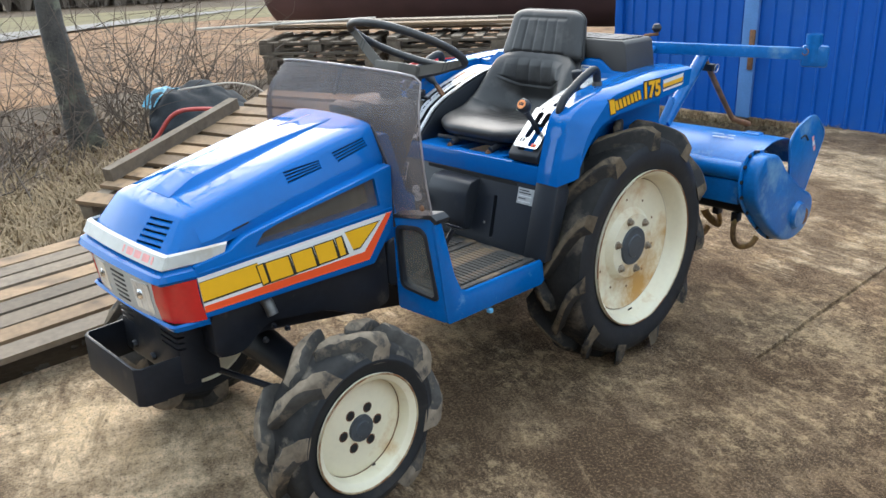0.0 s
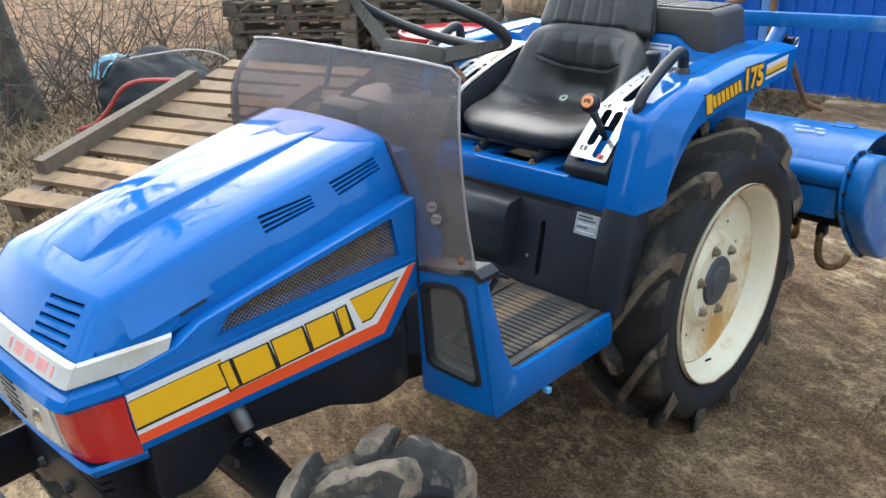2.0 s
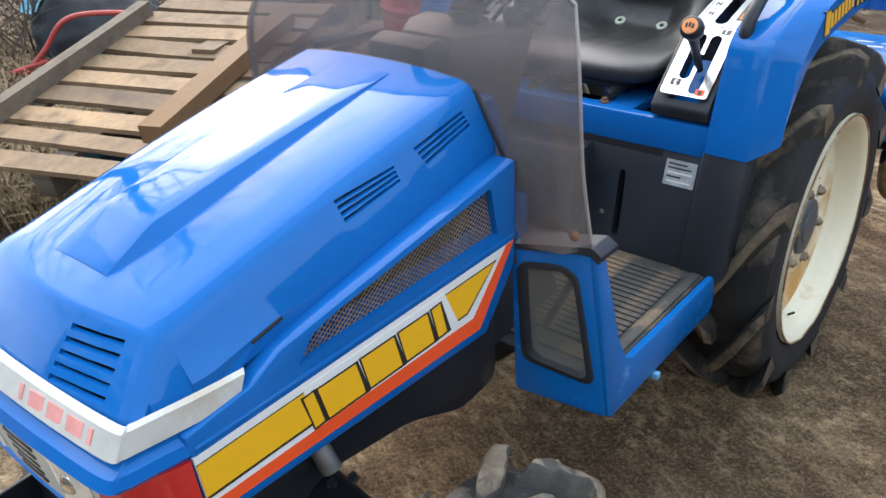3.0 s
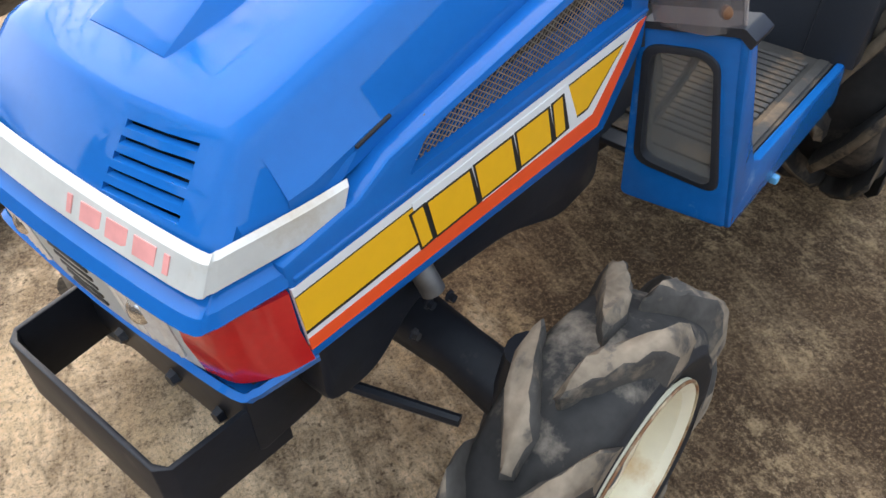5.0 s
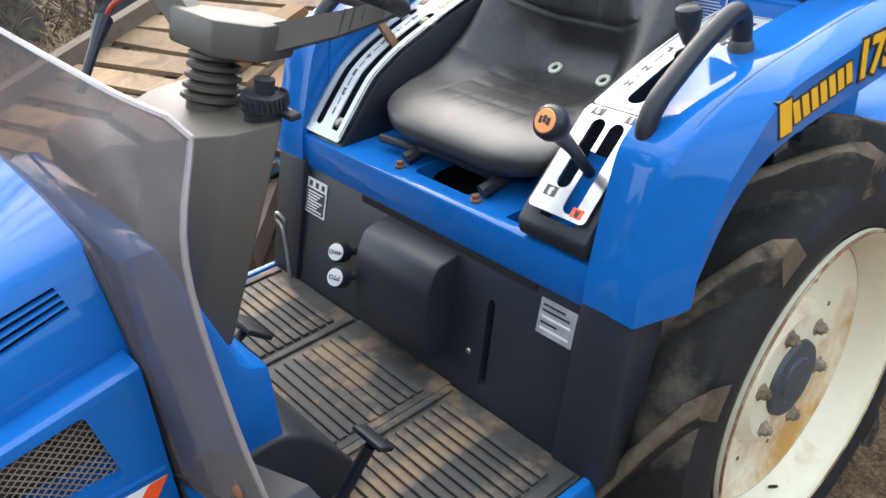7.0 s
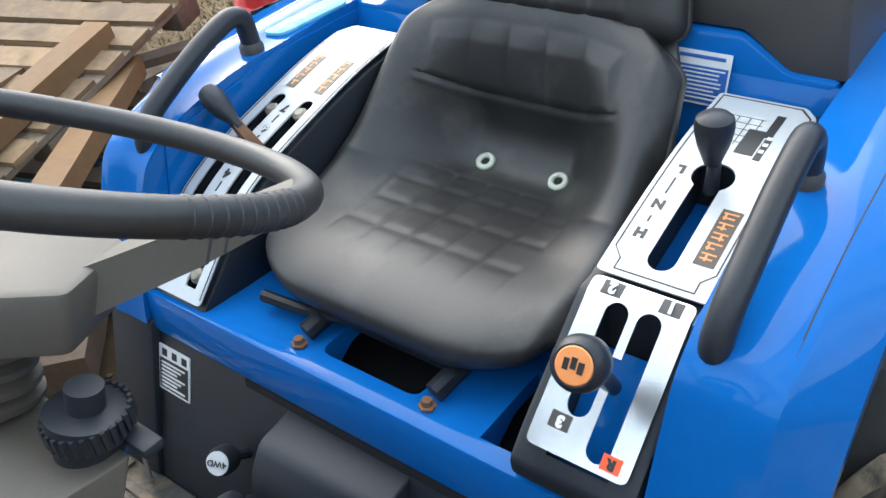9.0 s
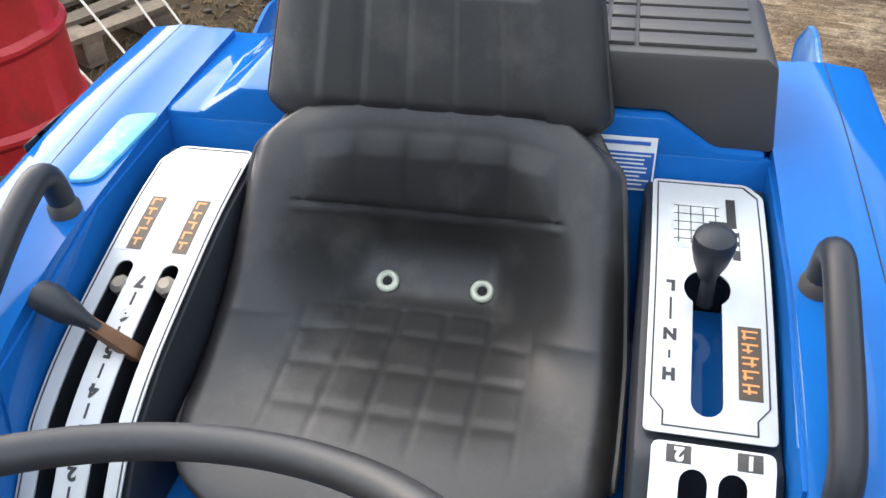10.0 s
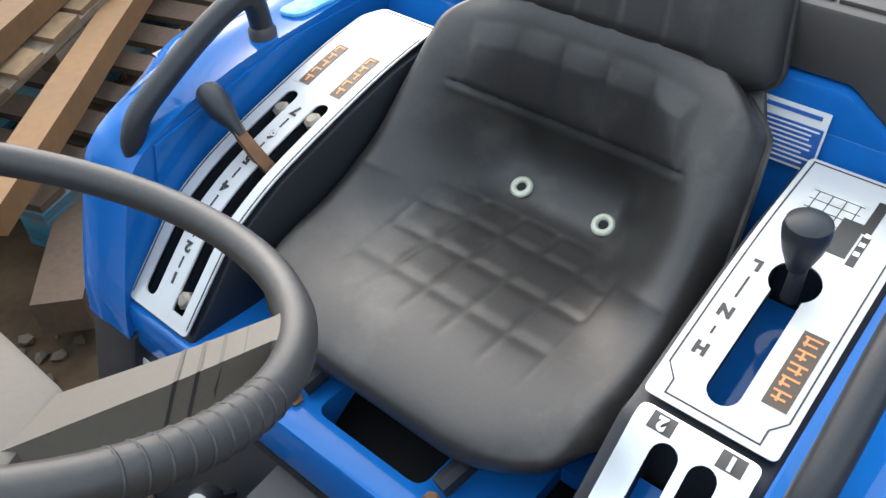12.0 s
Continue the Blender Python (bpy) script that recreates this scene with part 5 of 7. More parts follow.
for s in (1, -1):
    bm = prism(outline, "y", s * 0.222, s * 0.268, 0.006)
    panel = part("side_panel", cut(bm, prism(opening, "y", s * 0.2, s * 0.3)), BLUE, tractor, "blue side panel with grille and stripes", smooth=40)
    g = bmesh.new()
    lo_z = lambda x: lerp(0.757, 0.774, (1.372 - x) / 0.396)
    hi_z = lambda x: lerp(0.800, 0.860, (1.345 - x) / 0.355)
    step = 0.0100
    for d in (1, -1):
        k = -50
        while k < 110:
            x0 = 0.97 + k * step
            pts = []
            for z in [0.752 + 0.003 * j for j in range(38)]:
                x = x0 + d * (z - 0.80) * 1.25
                if 0.972 < x < 1.375 and lo_z(x) - 0.004 < z < min(hi_z(x) + 0.004, lerp(0.757, 0.80, (1.376 - x) / 0.03) + 0.004 if x > 1.345 else 1):
                    pts.append((x, s * 0.256, z))
            if len(pts) > 1:
                join(g, tube([pts[0], pts[-1]], 0.0008, 4, caps=False))
            k += 1
    part("grille", g, WIRE, panel, "rusty expanded-metal mesh", smooth=0)
    # Dark engine-coloured sheet added behind the mesh for the shaded depth.
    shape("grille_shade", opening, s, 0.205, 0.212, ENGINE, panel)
    part("panel_crease", prism([(1.528, 0.728), (1.528, 0.735), (0.936, 0.7625), (0.938, 0.7555)], "y", s * 0.262, s * 0.2712, 0.003), BLUE, panel)
    y = 0.2682
    shape("stripe_white", [(1.532, 0.722), (0.941, 0.750), (1.027, 0.6295), (1.5235, 0.6295)], s, y - 0.004, y + 0.0004, WHITE, panel)
    shape("stripe_orange", [(1.5250, 0.6465), (1.041, 0.656), (0.958, 0.7488), (0.938, 0.7502), (1.026, 0.629), (1.5235, 0.629)], s, y - 0.004, y + 0.0009, ORANGE, panel)
    shape("stripe_black", [(1.5308, 0.7105), (0.982, 0.7345), (1.054, 0.670), (1.5255, 0.6545)], s, y - 0.004, y + 0.0009, INK, panel)
    shape("stripe_yellow", [(1.5306, 0.709), (0.988, 0.732), (1.056, 0.674), (1.5260, 0.6595)], s, y - 0.004, y + 0.0014, YELLOW, panel)
    shape("mark_ground", [(1.372, 0.722), (1.105, 0.733), (1.075, 0.664), (1.362, 0.652)], s, y - 0.004, y + 0.0017, WHITE, panel)
    for x, w in ((1.362, 0.016), (1.338, 0.066), (1.262, 0.062), (1.190, 0.058), (1.122, 0.018)):
        z0 = 0.655 + (1.36 - x) * 0.045
        z1 = 0.708 + (1.36 - x) * 0.045
        k = 0.012
        shape("mark_shadow", [(x + k + 0.004, z1 + 0.003), (x - w + k - 0.004, z1 + 0.005), (x - w - 0.010, z0 - 0.002), (x + 0.001, z0 - 0.004)], s, y - 0.003, y + 0.0021, INK, panel)
        shape("mark", [(x + k, z1), (x - w + k, z1 + 0.002), (x - w, z0 + 0.002), (x, z0)], s, y - 0.003, y + 0.0026, YELLOW, panel)
    for ob in (panel, *panel.children):
        tapered(ob, s)
    part("latch_slot", box((1.392, s * 0.2325, 0.8135), (0.050, 0.006, 0.0035), 0.001, Euler((0, radians(12), 0)).to_matrix().to_4x4()), DARK, panel)
part("hood_seal", tube([(0.925, s * yy, zz) for s, yy, zz in ((1, 0.268, 0.70), (1, 0.250, 0.88), (1, 0.196, 0.974), (1, 0.1, 0.986), (-1, 0.1, 0.986), (-1, 0.196, 0.974), (-1, 0.250, 0.88), (-1, 0.268, 0.70))], 0.005, 8), BLACK, tractor, "black rubber seal behind the hood")

# dashboard cowl, smoked screen
part("cowl", prism([(0.905, 0.62), (0.905, 0.95), (0.86, 0.95), (0.80, 0.76), (0.768, 0.745), (0.768, 0.62)], "y", -0.19, 0.19, 0.012), BLUE, tractor)
part("cowl_skirt", prism(rounded([(0.90, 0.48), (0.90, 0.63), (0.775, 0.645), (0.725, 0.60), (0.675, 0.52), (0.67, 0.48)], 0.03), "y", -0.195, 0.195, 0.02, 3), BLACK, tractor)


cols = [[(0.882, 0.0, 1.130), (0.918, 0.0, 1.030), (0.928, 0.0, 0.998), (0.928, 0.0, 0.990)],
        [(0.880, 0.165, 1.129), (0.918, 0.175, 1.030), (0.928, 0.185, 0.995), (0.928, 0.190, 0.978)],
        [(0.874, 0.255, 1.125), (0.922, 0.272, 1.026), (0.930, 0.276, 0.930), (0.925, 0.282, 0.735)],
        [(0.863, 0.303, 1.119), (0.926, 0.330, 1.020), (0.926, 0.342, 0.870), (0.918, 0.350, 0.738)],
        [(0.861, 0.309, 1.117), (0.920, 0.337, 1.019), (0.920, 0.348, 0.870), (0.912, 0.357, 0.739)],
        [(0.851, 0.321, 1.100), (0.893, 0.356, 1.015), (0.893, 0.368, 0.870), (0.884, 0.384, 0.742)]]
full = [[tuple(p) for p in smooth_line(c, 5)] for c in cols]
sheet = [[(x, -y, z) for x, y, z in col] for col in full[:0:-1]] + full
scr = part("windscreen", thick(loft(sheet), 0.004), SMOKE, tractor, "scratched smoked acrylic windscreen", smooth=24)
part("screen_rim", tube(smooth_line([(c[0][0], c[0][1] * s, c[0][2]) for s, cc in ((-1, full[:0:-1]), (1, full)) for c in cc], 3), 0.0035, 6), clear_pane("acrylic_edge", (0.8, 0.75, 0.74), (0.55, 0.5, 0.49), 0.6), scr)
for s in (1, -1):
    part("screen_edge", tube([(x, s * y, z) for x, y, z in full[-1]], 0.003, 6), clear_pane("acrylic_side_edge", (0.8, 0.75, 0.74), (0.45, 0.4, 0.39), 0.5), scr)
    part("screen_screw", lathe([(0, 0.006), (0.006, 0.0045), (0.0095, 0.0015), (0.0095, 0)], 14, (0.902, s * 0.362, 0.768), "x"), RUST, scr, "rusty screw with washer")

# step pillars with windows, footboards
for s in (1, -1):
    poly = rounded([(0.262, 0.728), (0.372, 0.738), (0.396, 0.728), (0.424, 0.425), (0.268, 0.448)], 0.012)
    win = rounded([(0.276, 0.702), (0.345, 0.706), (0.366, 0.690), (0.398, 0.492), (0.285, 0.520)], 0.022)
    def lean(bm):
        for v in bm.verts:
            y = abs(v.co.y)
            v.co.x += -0.30 * (y - 0.27)
        return bm
    P2 = [(s * a, b) for a, b in poly]
    W2 = [(s * a, b) for a, b in win]
    grow = [(s * (0.335 + (a - 0.335) * 1.09), 0.606 + (b - 0.606) * 1.05) for a, b in win]
    pillar = part("step_pillar", lean(cut(prism(P2, "x", 0.902, 0.926, 0.006), prism(W2, "x", 0.88, 0.95))), BLUE_STEP, tractor, "blue pillar with a small window")
    part("window_seal", lean(cut(prism(grow, "x", 0.898, 0.930, 0.003), prism([(s * (0.335 + (abs(a) - 0.335) * 0.90), 0.606 + (b - 0.606) * 0.95) for a, b in W2], "x", 0.88, 0.95))), BLACK, pillar, "black rubber window seal")
    part("window_pane", lean(prism(W2, "x", 0.911, 0.915)), PANE, pillar, "dusty clear pane")
    cap = rounded([(0.265, 0.728), (0.385, 0.737), (0.400, 0.722), (0.405, 0.735), (0.388, 0.750), (0.265, 0.738)], 0.003)
    part("rubber_cap", lean(prism([(s * a, b) for a, b in cap], "x", 0.878, 0.930)), BLACK, pillar)
    skin = [(0.892, 0.735), (0.876, 0.742), (0.862, 0.72), (0.832, 0.56), (0.812, 0.512), (0.79, 0.501), (0.448, 0.498), (0.440, 0.425), (0.452, 0.413), (0.872, 0.421), (0.880, 0.435)]
    board_p = prism(skin, "y", 0, 0.016, 0.005)
    for v in board_p.verts:
        t = max(0.0, min(1.0, (v.co.z - 0.43) / 0.30))
        v.co.y = s * (0.406 + v.co.y + (0.0 if v.co.x < 0.8 else 0.006 - 0.030 * t))
    part("footboard_skirt", board_p, BLUE_STEP, tractor, "scuffed blue footboard side")
    part("step_lug", box((0.70, s * 0.424, 0.408), (0.014, 0.018, 0.014), 0.003), material("pale_blue_clip", (0.10, 0.36, 0.62), 0.4, bump=0), tractor)
part("floor_plate", box((0.655, 0, 0.482), (0.43, 0.82, 0.012), 0.003), BLACK, tractor)
for s in (1, -1):
    fm = part("floor_mat", box((0.645, s * 0.265, 0.4905), (0.385, 0.275, 0.005), 0.001), MAT, tractor, "dusty ribbed rubber floor mat")
    rib = None
    for i in range(18):
        m = Matrix.Translation((0.492 + 0.0175 * i, s * 0.262, 0.4955))
        if rib is None:
            rib = part("mat_rib", box((0, 0, 0), (0.0135, 0.215, 0.0065), 0.0015), MAT, fm)
            rib.matrix_basis = m
        else:
            again(rib, "mat_rib", m, fm)
    part("mat_edge", box((0.645, s * 0.388, 0.4955), (0.37, 0.018, 0.006), 0.002), MAT, fm)
    part("mat_edge", box((0.645, s * 0.136, 0.4955), (0.37, 0.014, 0.006), 0.002), MAT, fm)
fm = part("floor_mat", box((0.63, 0, 0.492), (0.36, 0.25, 0.006), 0.002), MAT, tractor, "dusty rubber mat on the tunnel")
for i in range(14):
    part("mat_rib", box((0.50 + 0.0185 * i, 0, 0.4965), (0.0145, 0.22, 0.006), 0.0015), MAT, fm)
pedal = part("pedal", tube([(0.80, 0.245, 0.50), (0.75, 0.262, 0.56), (0.705, 0.280, 0.635)], 0.008, 8), CHASSIS, tractor, "black foot pedal")
part("pedal_pad", box((0.698, 0.278, 0.642), (0.024, 0.058, 0.008), 0.003, Euler((0, radians(-30), 0)).to_matrix().to_4x4()), CHASSIS, pedal)
pedal2 = part("clutch_pedal", tube([(0.80, -0.10, 0.50), (0.72, -0.12, 0.56), (0.66, -0.13, 0.58)], 0.008, 8), CHASSIS, tractor)
part("pedal_pad", box((0.655, -0.13, 0.585), (0.05, 0.08, 0.010), 0.003, Euler((0, radians(-40), 0)).to_matrix().to_4x4()), CHASSIS, pedal2)

# black panel under the seat
pz = [(0.385, 0.715), (0.452, 0.49), (0.40, 0.49), (0.345, 0.715)]
slotc = prism([tuple(p) for p in capsule2(0.181, 0.648, 0.189, 0.525, 0.0075)], "x", 0.36, 0.50)
rear_panel = part("rear_panel", cut(prism(pz, "y", -0.352, 0.352, 0.004), slotc), BLACK, tractor, "black plastic panel below the seat")
# Near-black strip stands for the shade behind the lever slot.
part("slot_backing", box((0.375, 0.186, 0.59), (0.004, 0.05, 0.17), m=Euler((0, radians(-16), 0)).to_matrix().to_4x4()), DARK, rear_panel)
bxp = rounded([(0.372, 0.70), (0.440, 0.690), (0.462, 0.655), (0.478, 0.56), (0.470, 0.530), (0.40, 0.53)], 0.012)
part("cover_box", prism(bxp, "y", -0.088, 0.098, 0.014, 3), BLACK, rear_panel, "black cover box with rounded edges")
for y, z in ((0.030, 0.565), (0.150, 0.56)):
    part("screw", lathe([(0, 0.006), (0.005, 0.004), (0.006, 0)], 10, (0.470 if y < 0.1 else 0.428, y, z), "x"), STEEL, rear_panel)


def on_panel(y, z, lift=0.0):
    return Vector((0.385 + (0.715 - z) * 0.298 + lift, y, z))


def panel_sticker(y0, y1, z0, z1, mat, name, lift=0.002):
    n = Vector((0.958, 0, 0.286))
    q = [on_panel(y0, z1) + n * lift, on_panel(y1, z1) + n * lift, on_panel(y1, z0) + n * lift, on_panel(y0, z0) + n * lift]
    b = [p - n * 0.004 for p in q]
    return part(name, loft([q, b], closed=True, caps=True), mat, rear_panel, smooth=0)


panel_sticker(0.272, 0.338, 0.648, 0.698, material("silver_plate", (0.42, 0.42, 0.41), 0.45, 0.5, vary=0.2, scale=30, bump=0), "maker_plate")
for i, (z, w) in enumerate(((0.692, 0.040), (0.684, 0.050), (0.675, 0.052), (0.667, 0.030), (0.658, 0.052))):
    panel_sticker(0.278, 0.278 + w, z - 0.003, z, WHITE if i in (2, 4) else INK, "plate_line", 0.0026)
panel_sticker(-0.330, -0.266, 0.630, 0.694, WHITE, "warning_label")
panel_sticker(-0.327, -0.269, 0.633, 0.676, INK, "label_field", 0.0026)
for i in range(3):
    panel_sticker(-0.322 + 0.020 * i, -0.312 + 0.020 * i, 0.680, 0.690, INK, "label_mark", 0.0026)
for i in range(7):
    panel_sticker(-0.323, -0.323 + 0.048 - 0.008 * (i % 3), 0.6695 - 0.0055 * i, 0.6720 - 0.0055 * i, WHITE, "label_line", 0.0032)
for c, word in (((0.448, -0.163, 0.619), "4WD"), ((0.490, -0.106, 0.611), "PTO")):
    k = part("knob_lever", tube([(c[0] - 0.09, c[1] + 0.03, c[2] - 0.03), (c[0] - 0.02, c[1] + 0.005, c[2] - 0.005)], 0.007, 8), CHASSIS, rear_panel)
    face = Matrix.Translation(c) @ Vector((0.80, 0.30, 0.52)).to_track_quat("X", "Z").to_matrix().to_4x4()
    for nm, profile, mt, lab in (("round_knob", [(0, 0.012), (0.016, 0.011), (0.019, 0.004), (0.018, -0.012), (0.009, -0.02)], BLACK, ""), ("knob_face", [(0, 0.014), (0.0150, 0.0135), (0.0150, 0.010)], WHITE, "white knob face with lettering")):
        bm = lathe(profile, 24, axis="x")
        bmesh.ops.transform(bm, matrix=face, verts=bm.verts)
        part(nm, bm, mt, k, lab)
    text(word, 0.0115, face @ pose(0.0145, 0, 0, 90, 0, 90) @ pose(0, 0, 0, 0, 0, 180), INK, k)
part("spring_pin", tube(smooth_line([(0.452, -0.342, 0.606), (0.456, -0.334, 0.622), (0.460, -0.342, 0.634), (0.460, -0.354, 0.634), (0.460, -0.360, 0.620), (0.458, -0.346, 0.602), (0.462, -0.338, 0.55), (0.47, -0.330, 0.496)]), 0.0035, 6), STEEL, rear_panel, "bent wire spring pin")
panel_sticker(-0.115, -0.095, 0.57, 0.62, INK, "switch_scale", 0.002)

# seat deck
deck_bm = prism([(0.386, 0.776), (0.391, 0.712), (0.365, 0.712), (0.30, 0.755), (-0.10, 0.755), (-0.13, 0.99), (-0.072, 1.010), (-0.035, 0.80), (-0.02, 0.776)], "y", -0.342, 0.352, 0.006)
hole = prism(rounded([(0.352, -0.055), (0.352, 0.085), (0.20, 0.085), (0.20, -0.055)], 0.015), "z", 0.70, 0.82)
hole2 = prism([(0.362, 0.172), (0.362, 0.23), (0.25, 0.23), (0.25, 0.172)], "z", 0.70, 0.82)
part("seat_deck", cut(deck_bm, hole, hole2), BLUE, tractor, "blue seat deck and rear bulkhead")
# Near-black block added below the deck paints the shade in its openings.
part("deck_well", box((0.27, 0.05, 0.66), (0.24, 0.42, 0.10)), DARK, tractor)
for y in (-0.082, 0.103):
    br = part("seat_bracket", tube([(0.345, y, 0.786), (0.30, y + 0.01, 0.800), (0.20, y + 0.01, 0.800)], 0.012, 8), CHASSIS, tractor)
    part("bracket_bolt", lathe([(0, 0.010), (0.006, 0.010), (0.007, 0.004), (0.010, 0.003), (0.010, 0)], 6, (0.357, y, 0.777), "z"), RUST, br)
part("seat_slide_lever", tube([(0.31, -0.02, 0.80), (0.325, -0.10, 0.798), (0.33, -0.165, 0.797)], [0.006, 0.007, 0.008], 8), CHASSIS, tractor)

# fenders
FT = [tuple(p)[:2] for p in smooth_line([(a, b, 0) for a, b in [(0.398, 0.728), (0.388, 0.78), (0.350, 0.895), (0.325, 0.938), (0.27, 0.968), (0.18, 0.992), (0.08, 1.003), (-0.10, 1.018), (-0.285, 1.022)]], 4)]
FB = [tuple(p)[:2] for p in smooth_line([(a, b, 0) for a, b in [(-0.272, 0.966), (-0.10, 0.945), (0.042, 0.934), (0.150, 0.926), (0.215, 0.912), (0.262, 0.885), (0.305, 0.842), (0.352, 0.772)]], 4)]
for s in (1, -1):
    off = 0.0 if s > 0 else 0.016
    gy = 0.371 if s > 0 else -0.355

    def fend(y, dx, dz, dt):
        out = []
        for k, (x, z) in enumerate(FT + FB):
            if k >= len(FT):
                out.append((x - (0.01 if k == len(FT) + len(FB) - 1 else 0), s * y + off, z - (0.012 * (1 - k / 90))))
                continue
            w = max(0.0, min(1.0, (x - 0.16) / 0.17))
            w = w * w * (3 - 2 * w)
            out.append((x - dx * w, s * y + off, z + dz * w * max(0, min(1, (0.90 - z) / 0.1)) - dt * (1 - w) - 0.5 * dx * w * max(0, min(1, (z - 0.86) / 0.08))))
        return out
    bm = loft([fend(0.350, 0, 0, 0), fend(0.394, 0, 0, 0), fend(0.3975, -0.002, 0, -0.0015), fend(0.433, -0.002, 0, -0.0015), fend(0.4375, 0.001, 0.002, 0.0), fend(0.471, 0.041, 0.020, 0.004), fend(0.478, 0.050, 0.026, 0.009)], closed=True, caps=True)
    fender = part("fender", bm, BLUE, tractor, "glossy blue mudguard over the rear tyre", smooth=32)
    part("fender_foot", prism([(0.396, 0.728), (0.352, 0.745), (0.335, 0.70), (0.41, 0.49), (0.458, 0.49)], "y", s * 0.345 + off, s * 0.436 + off, 0.006), BLACK, tractor, "black plastic leg under the mudguard")
    part("wheel_housing", prism([(0.34, 0.755), (0.30, 0.95), (0.1, 0.995), (-0.29, 1.01), (-0.29, 0.75)], "y", s * 0.347 + off, s * 0.356 + off), BLUE, tractor)
    grip = part("grip", tube(smooth_line([(0.305, gy, 0.920), (0.311, gy, 0.938), (0.309, gy, 0.956), (0.293, gy + 0.001, 0.980), (0.255, gy + 0.001, 1.004), (0.205, gy, 1.030), (0.162, gy, 1.048), (0.140, gy, 1.052), (0.126, gy, 1.044), (0.121, gy, 1.026), (0.119, gy, 1.000)], 5), 0.0135, 14), BLACK, tractor, "black rubber-covered grab handle")
    for gx, gz in ((0.308, 0.932), (0.1195, 1.004)):
        part("grip_foot", lathe([(0.0125, -0.012), (0.0165, -0.011), (0.0165, 0.004), (0.0125, 0.010)], 18, (gx, gy, gz), "z"), GREYDARK, grip)
    part("bolt_hole", lathe([(0, 0.0015), (0.005, 0.0015), (0.006, 0)], 12, (0.111, s * 0.418 + off, 0.999), "z"), RUST, fender)
    part("fender_seam", tube([(x, s * 0.4285 + off, z + 0.0012) for x, z in FT if x < 0.33], 0.0009, 4), CHASSIS, fender, smooth=0)
    for x, w, z, h in [(0.196, 0.026, 0.950, 0.046)] + [(0.166 - 0.0205 * i, 0.0145, 0.951 + 0.0026 * i, 0.030) for i in range(7)]:
        k = 0.006
        shape("decal_shadow", [(x + 0.003 + k, z + h / 2 + 0.003), (x - w - 0.003 + k, z + h / 2 + 0.004), (x - w - 0.003 - k, z - h / 2 - 0.002), (x + 0.003 - k, z - h / 2 - 0.003)], s, 0.470, 0.4790, INK, fender)
        shape("decal_mark", [(x + k, z + h / 2), (x - w + k, z + h / 2 + 0.001), (x - w - k, z - h / 2 + 0.001), (x - k, z - h / 2)], s, 0.470, 0.4796, YELLOW, fender)
    for dx, yy, mm, nm, fat in ((0.0, 0.4788, INK, "decal_number_shadow", 0.0075), (0, 0.4796, YELLOW, "decal_number", 0.003)):
        mt = Matrix(((-s, 0, 0.0), (0.12, 0, 0.99), (0, s, 0))).transposed().to_4x4()
        mt.translation = (-0.036 + dx, s * yy, 0.9735)
        text("175", 0.072, mt, mm, fender, nm, 0.0006, fat)
    for z, h, mm in ((0.990, 0.012, WHITE), (0.977, 0.014, YELLOW), (0.963, 0.011, WHITE)):
        shape("decal_stripe", [(-0.105, z + h / 2), (-0.232, z + h / 2 + 0.008), (-0.225, z - h / 2 + 0.008), (-0.108, z - h / 2)], s, 0.470, 0.4792, mm, fender)
    shape("decal_line", [(-0.105, 0.9725 - 0.004), (-0.228, 0.9725 + 0.004), (-0.228, 0.9695 + 0.004), (-0.105, 0.9695 - 0.004)], s, 0.470, 0.4796, INK, fender)
    for ob in fender.children:
        if ob.name.startswith("decal"):
            ob.location.y = off

# rear shelf, tool box, bulkhead sticker
part("rear_shelf", prism([(-0.345, 0.985), (-0.345, 1.014), (-0.292, 1.014), (-0.238, 1.050), (0.238, 1.050), (0.292, 1.014), (0.345, 1.014), (0.345, 0.985)], "x", -0.30, -0.072, 0.008), BLUE, tractor)
bxpoly = [(0.352, 1.012), (0.288, 1.013), (0.236, 1.0525), (-0.02, 1.0525), (-0.02, 1.108), (-0.008, 1.118), (0.326, 1.118), (0.338, 1.108)]
toolbox = part("tool_box", prism(bxpoly, "x", -0.248, -0.080, 0.005), GREYDARK, tractor, "dark grey plastic tool box with ribbed lid")
for i in range(4):
    x = -0.108 - 0.034 * i
    part("lid_bar", box((x, 0.258, 1.1192), (0.027, 0.115, 0.006), 0.0015), GREYDARK, toolbox)
    for k in range(7):
        part("lid_pad", box((x, 0.184 - 0.0305 * k, 1.1192), (0.027, 0.0255, 0.006), 0.0015), GREYDARK, toolbox)


def flat_on(o, u, v, w, h, mat, name, parent, lift=0.0006):
    """A thin sticker with its middle at o, along u and v."""
    u, v = Vector(u).normalized(), Vector(v).normalized()
    n = u.cross(v)
    o = Vector(o) + n * lift
    q = [o + u * w / 2 * a + v * h / 2 * b for a, b in ((-1, -1), (1, -1), (1, 1), (-1, 1))]
    return part(name, loft([[p - n * 0.001 for p in q], q], closed=True, caps=True), mat, parent, smooth=0)


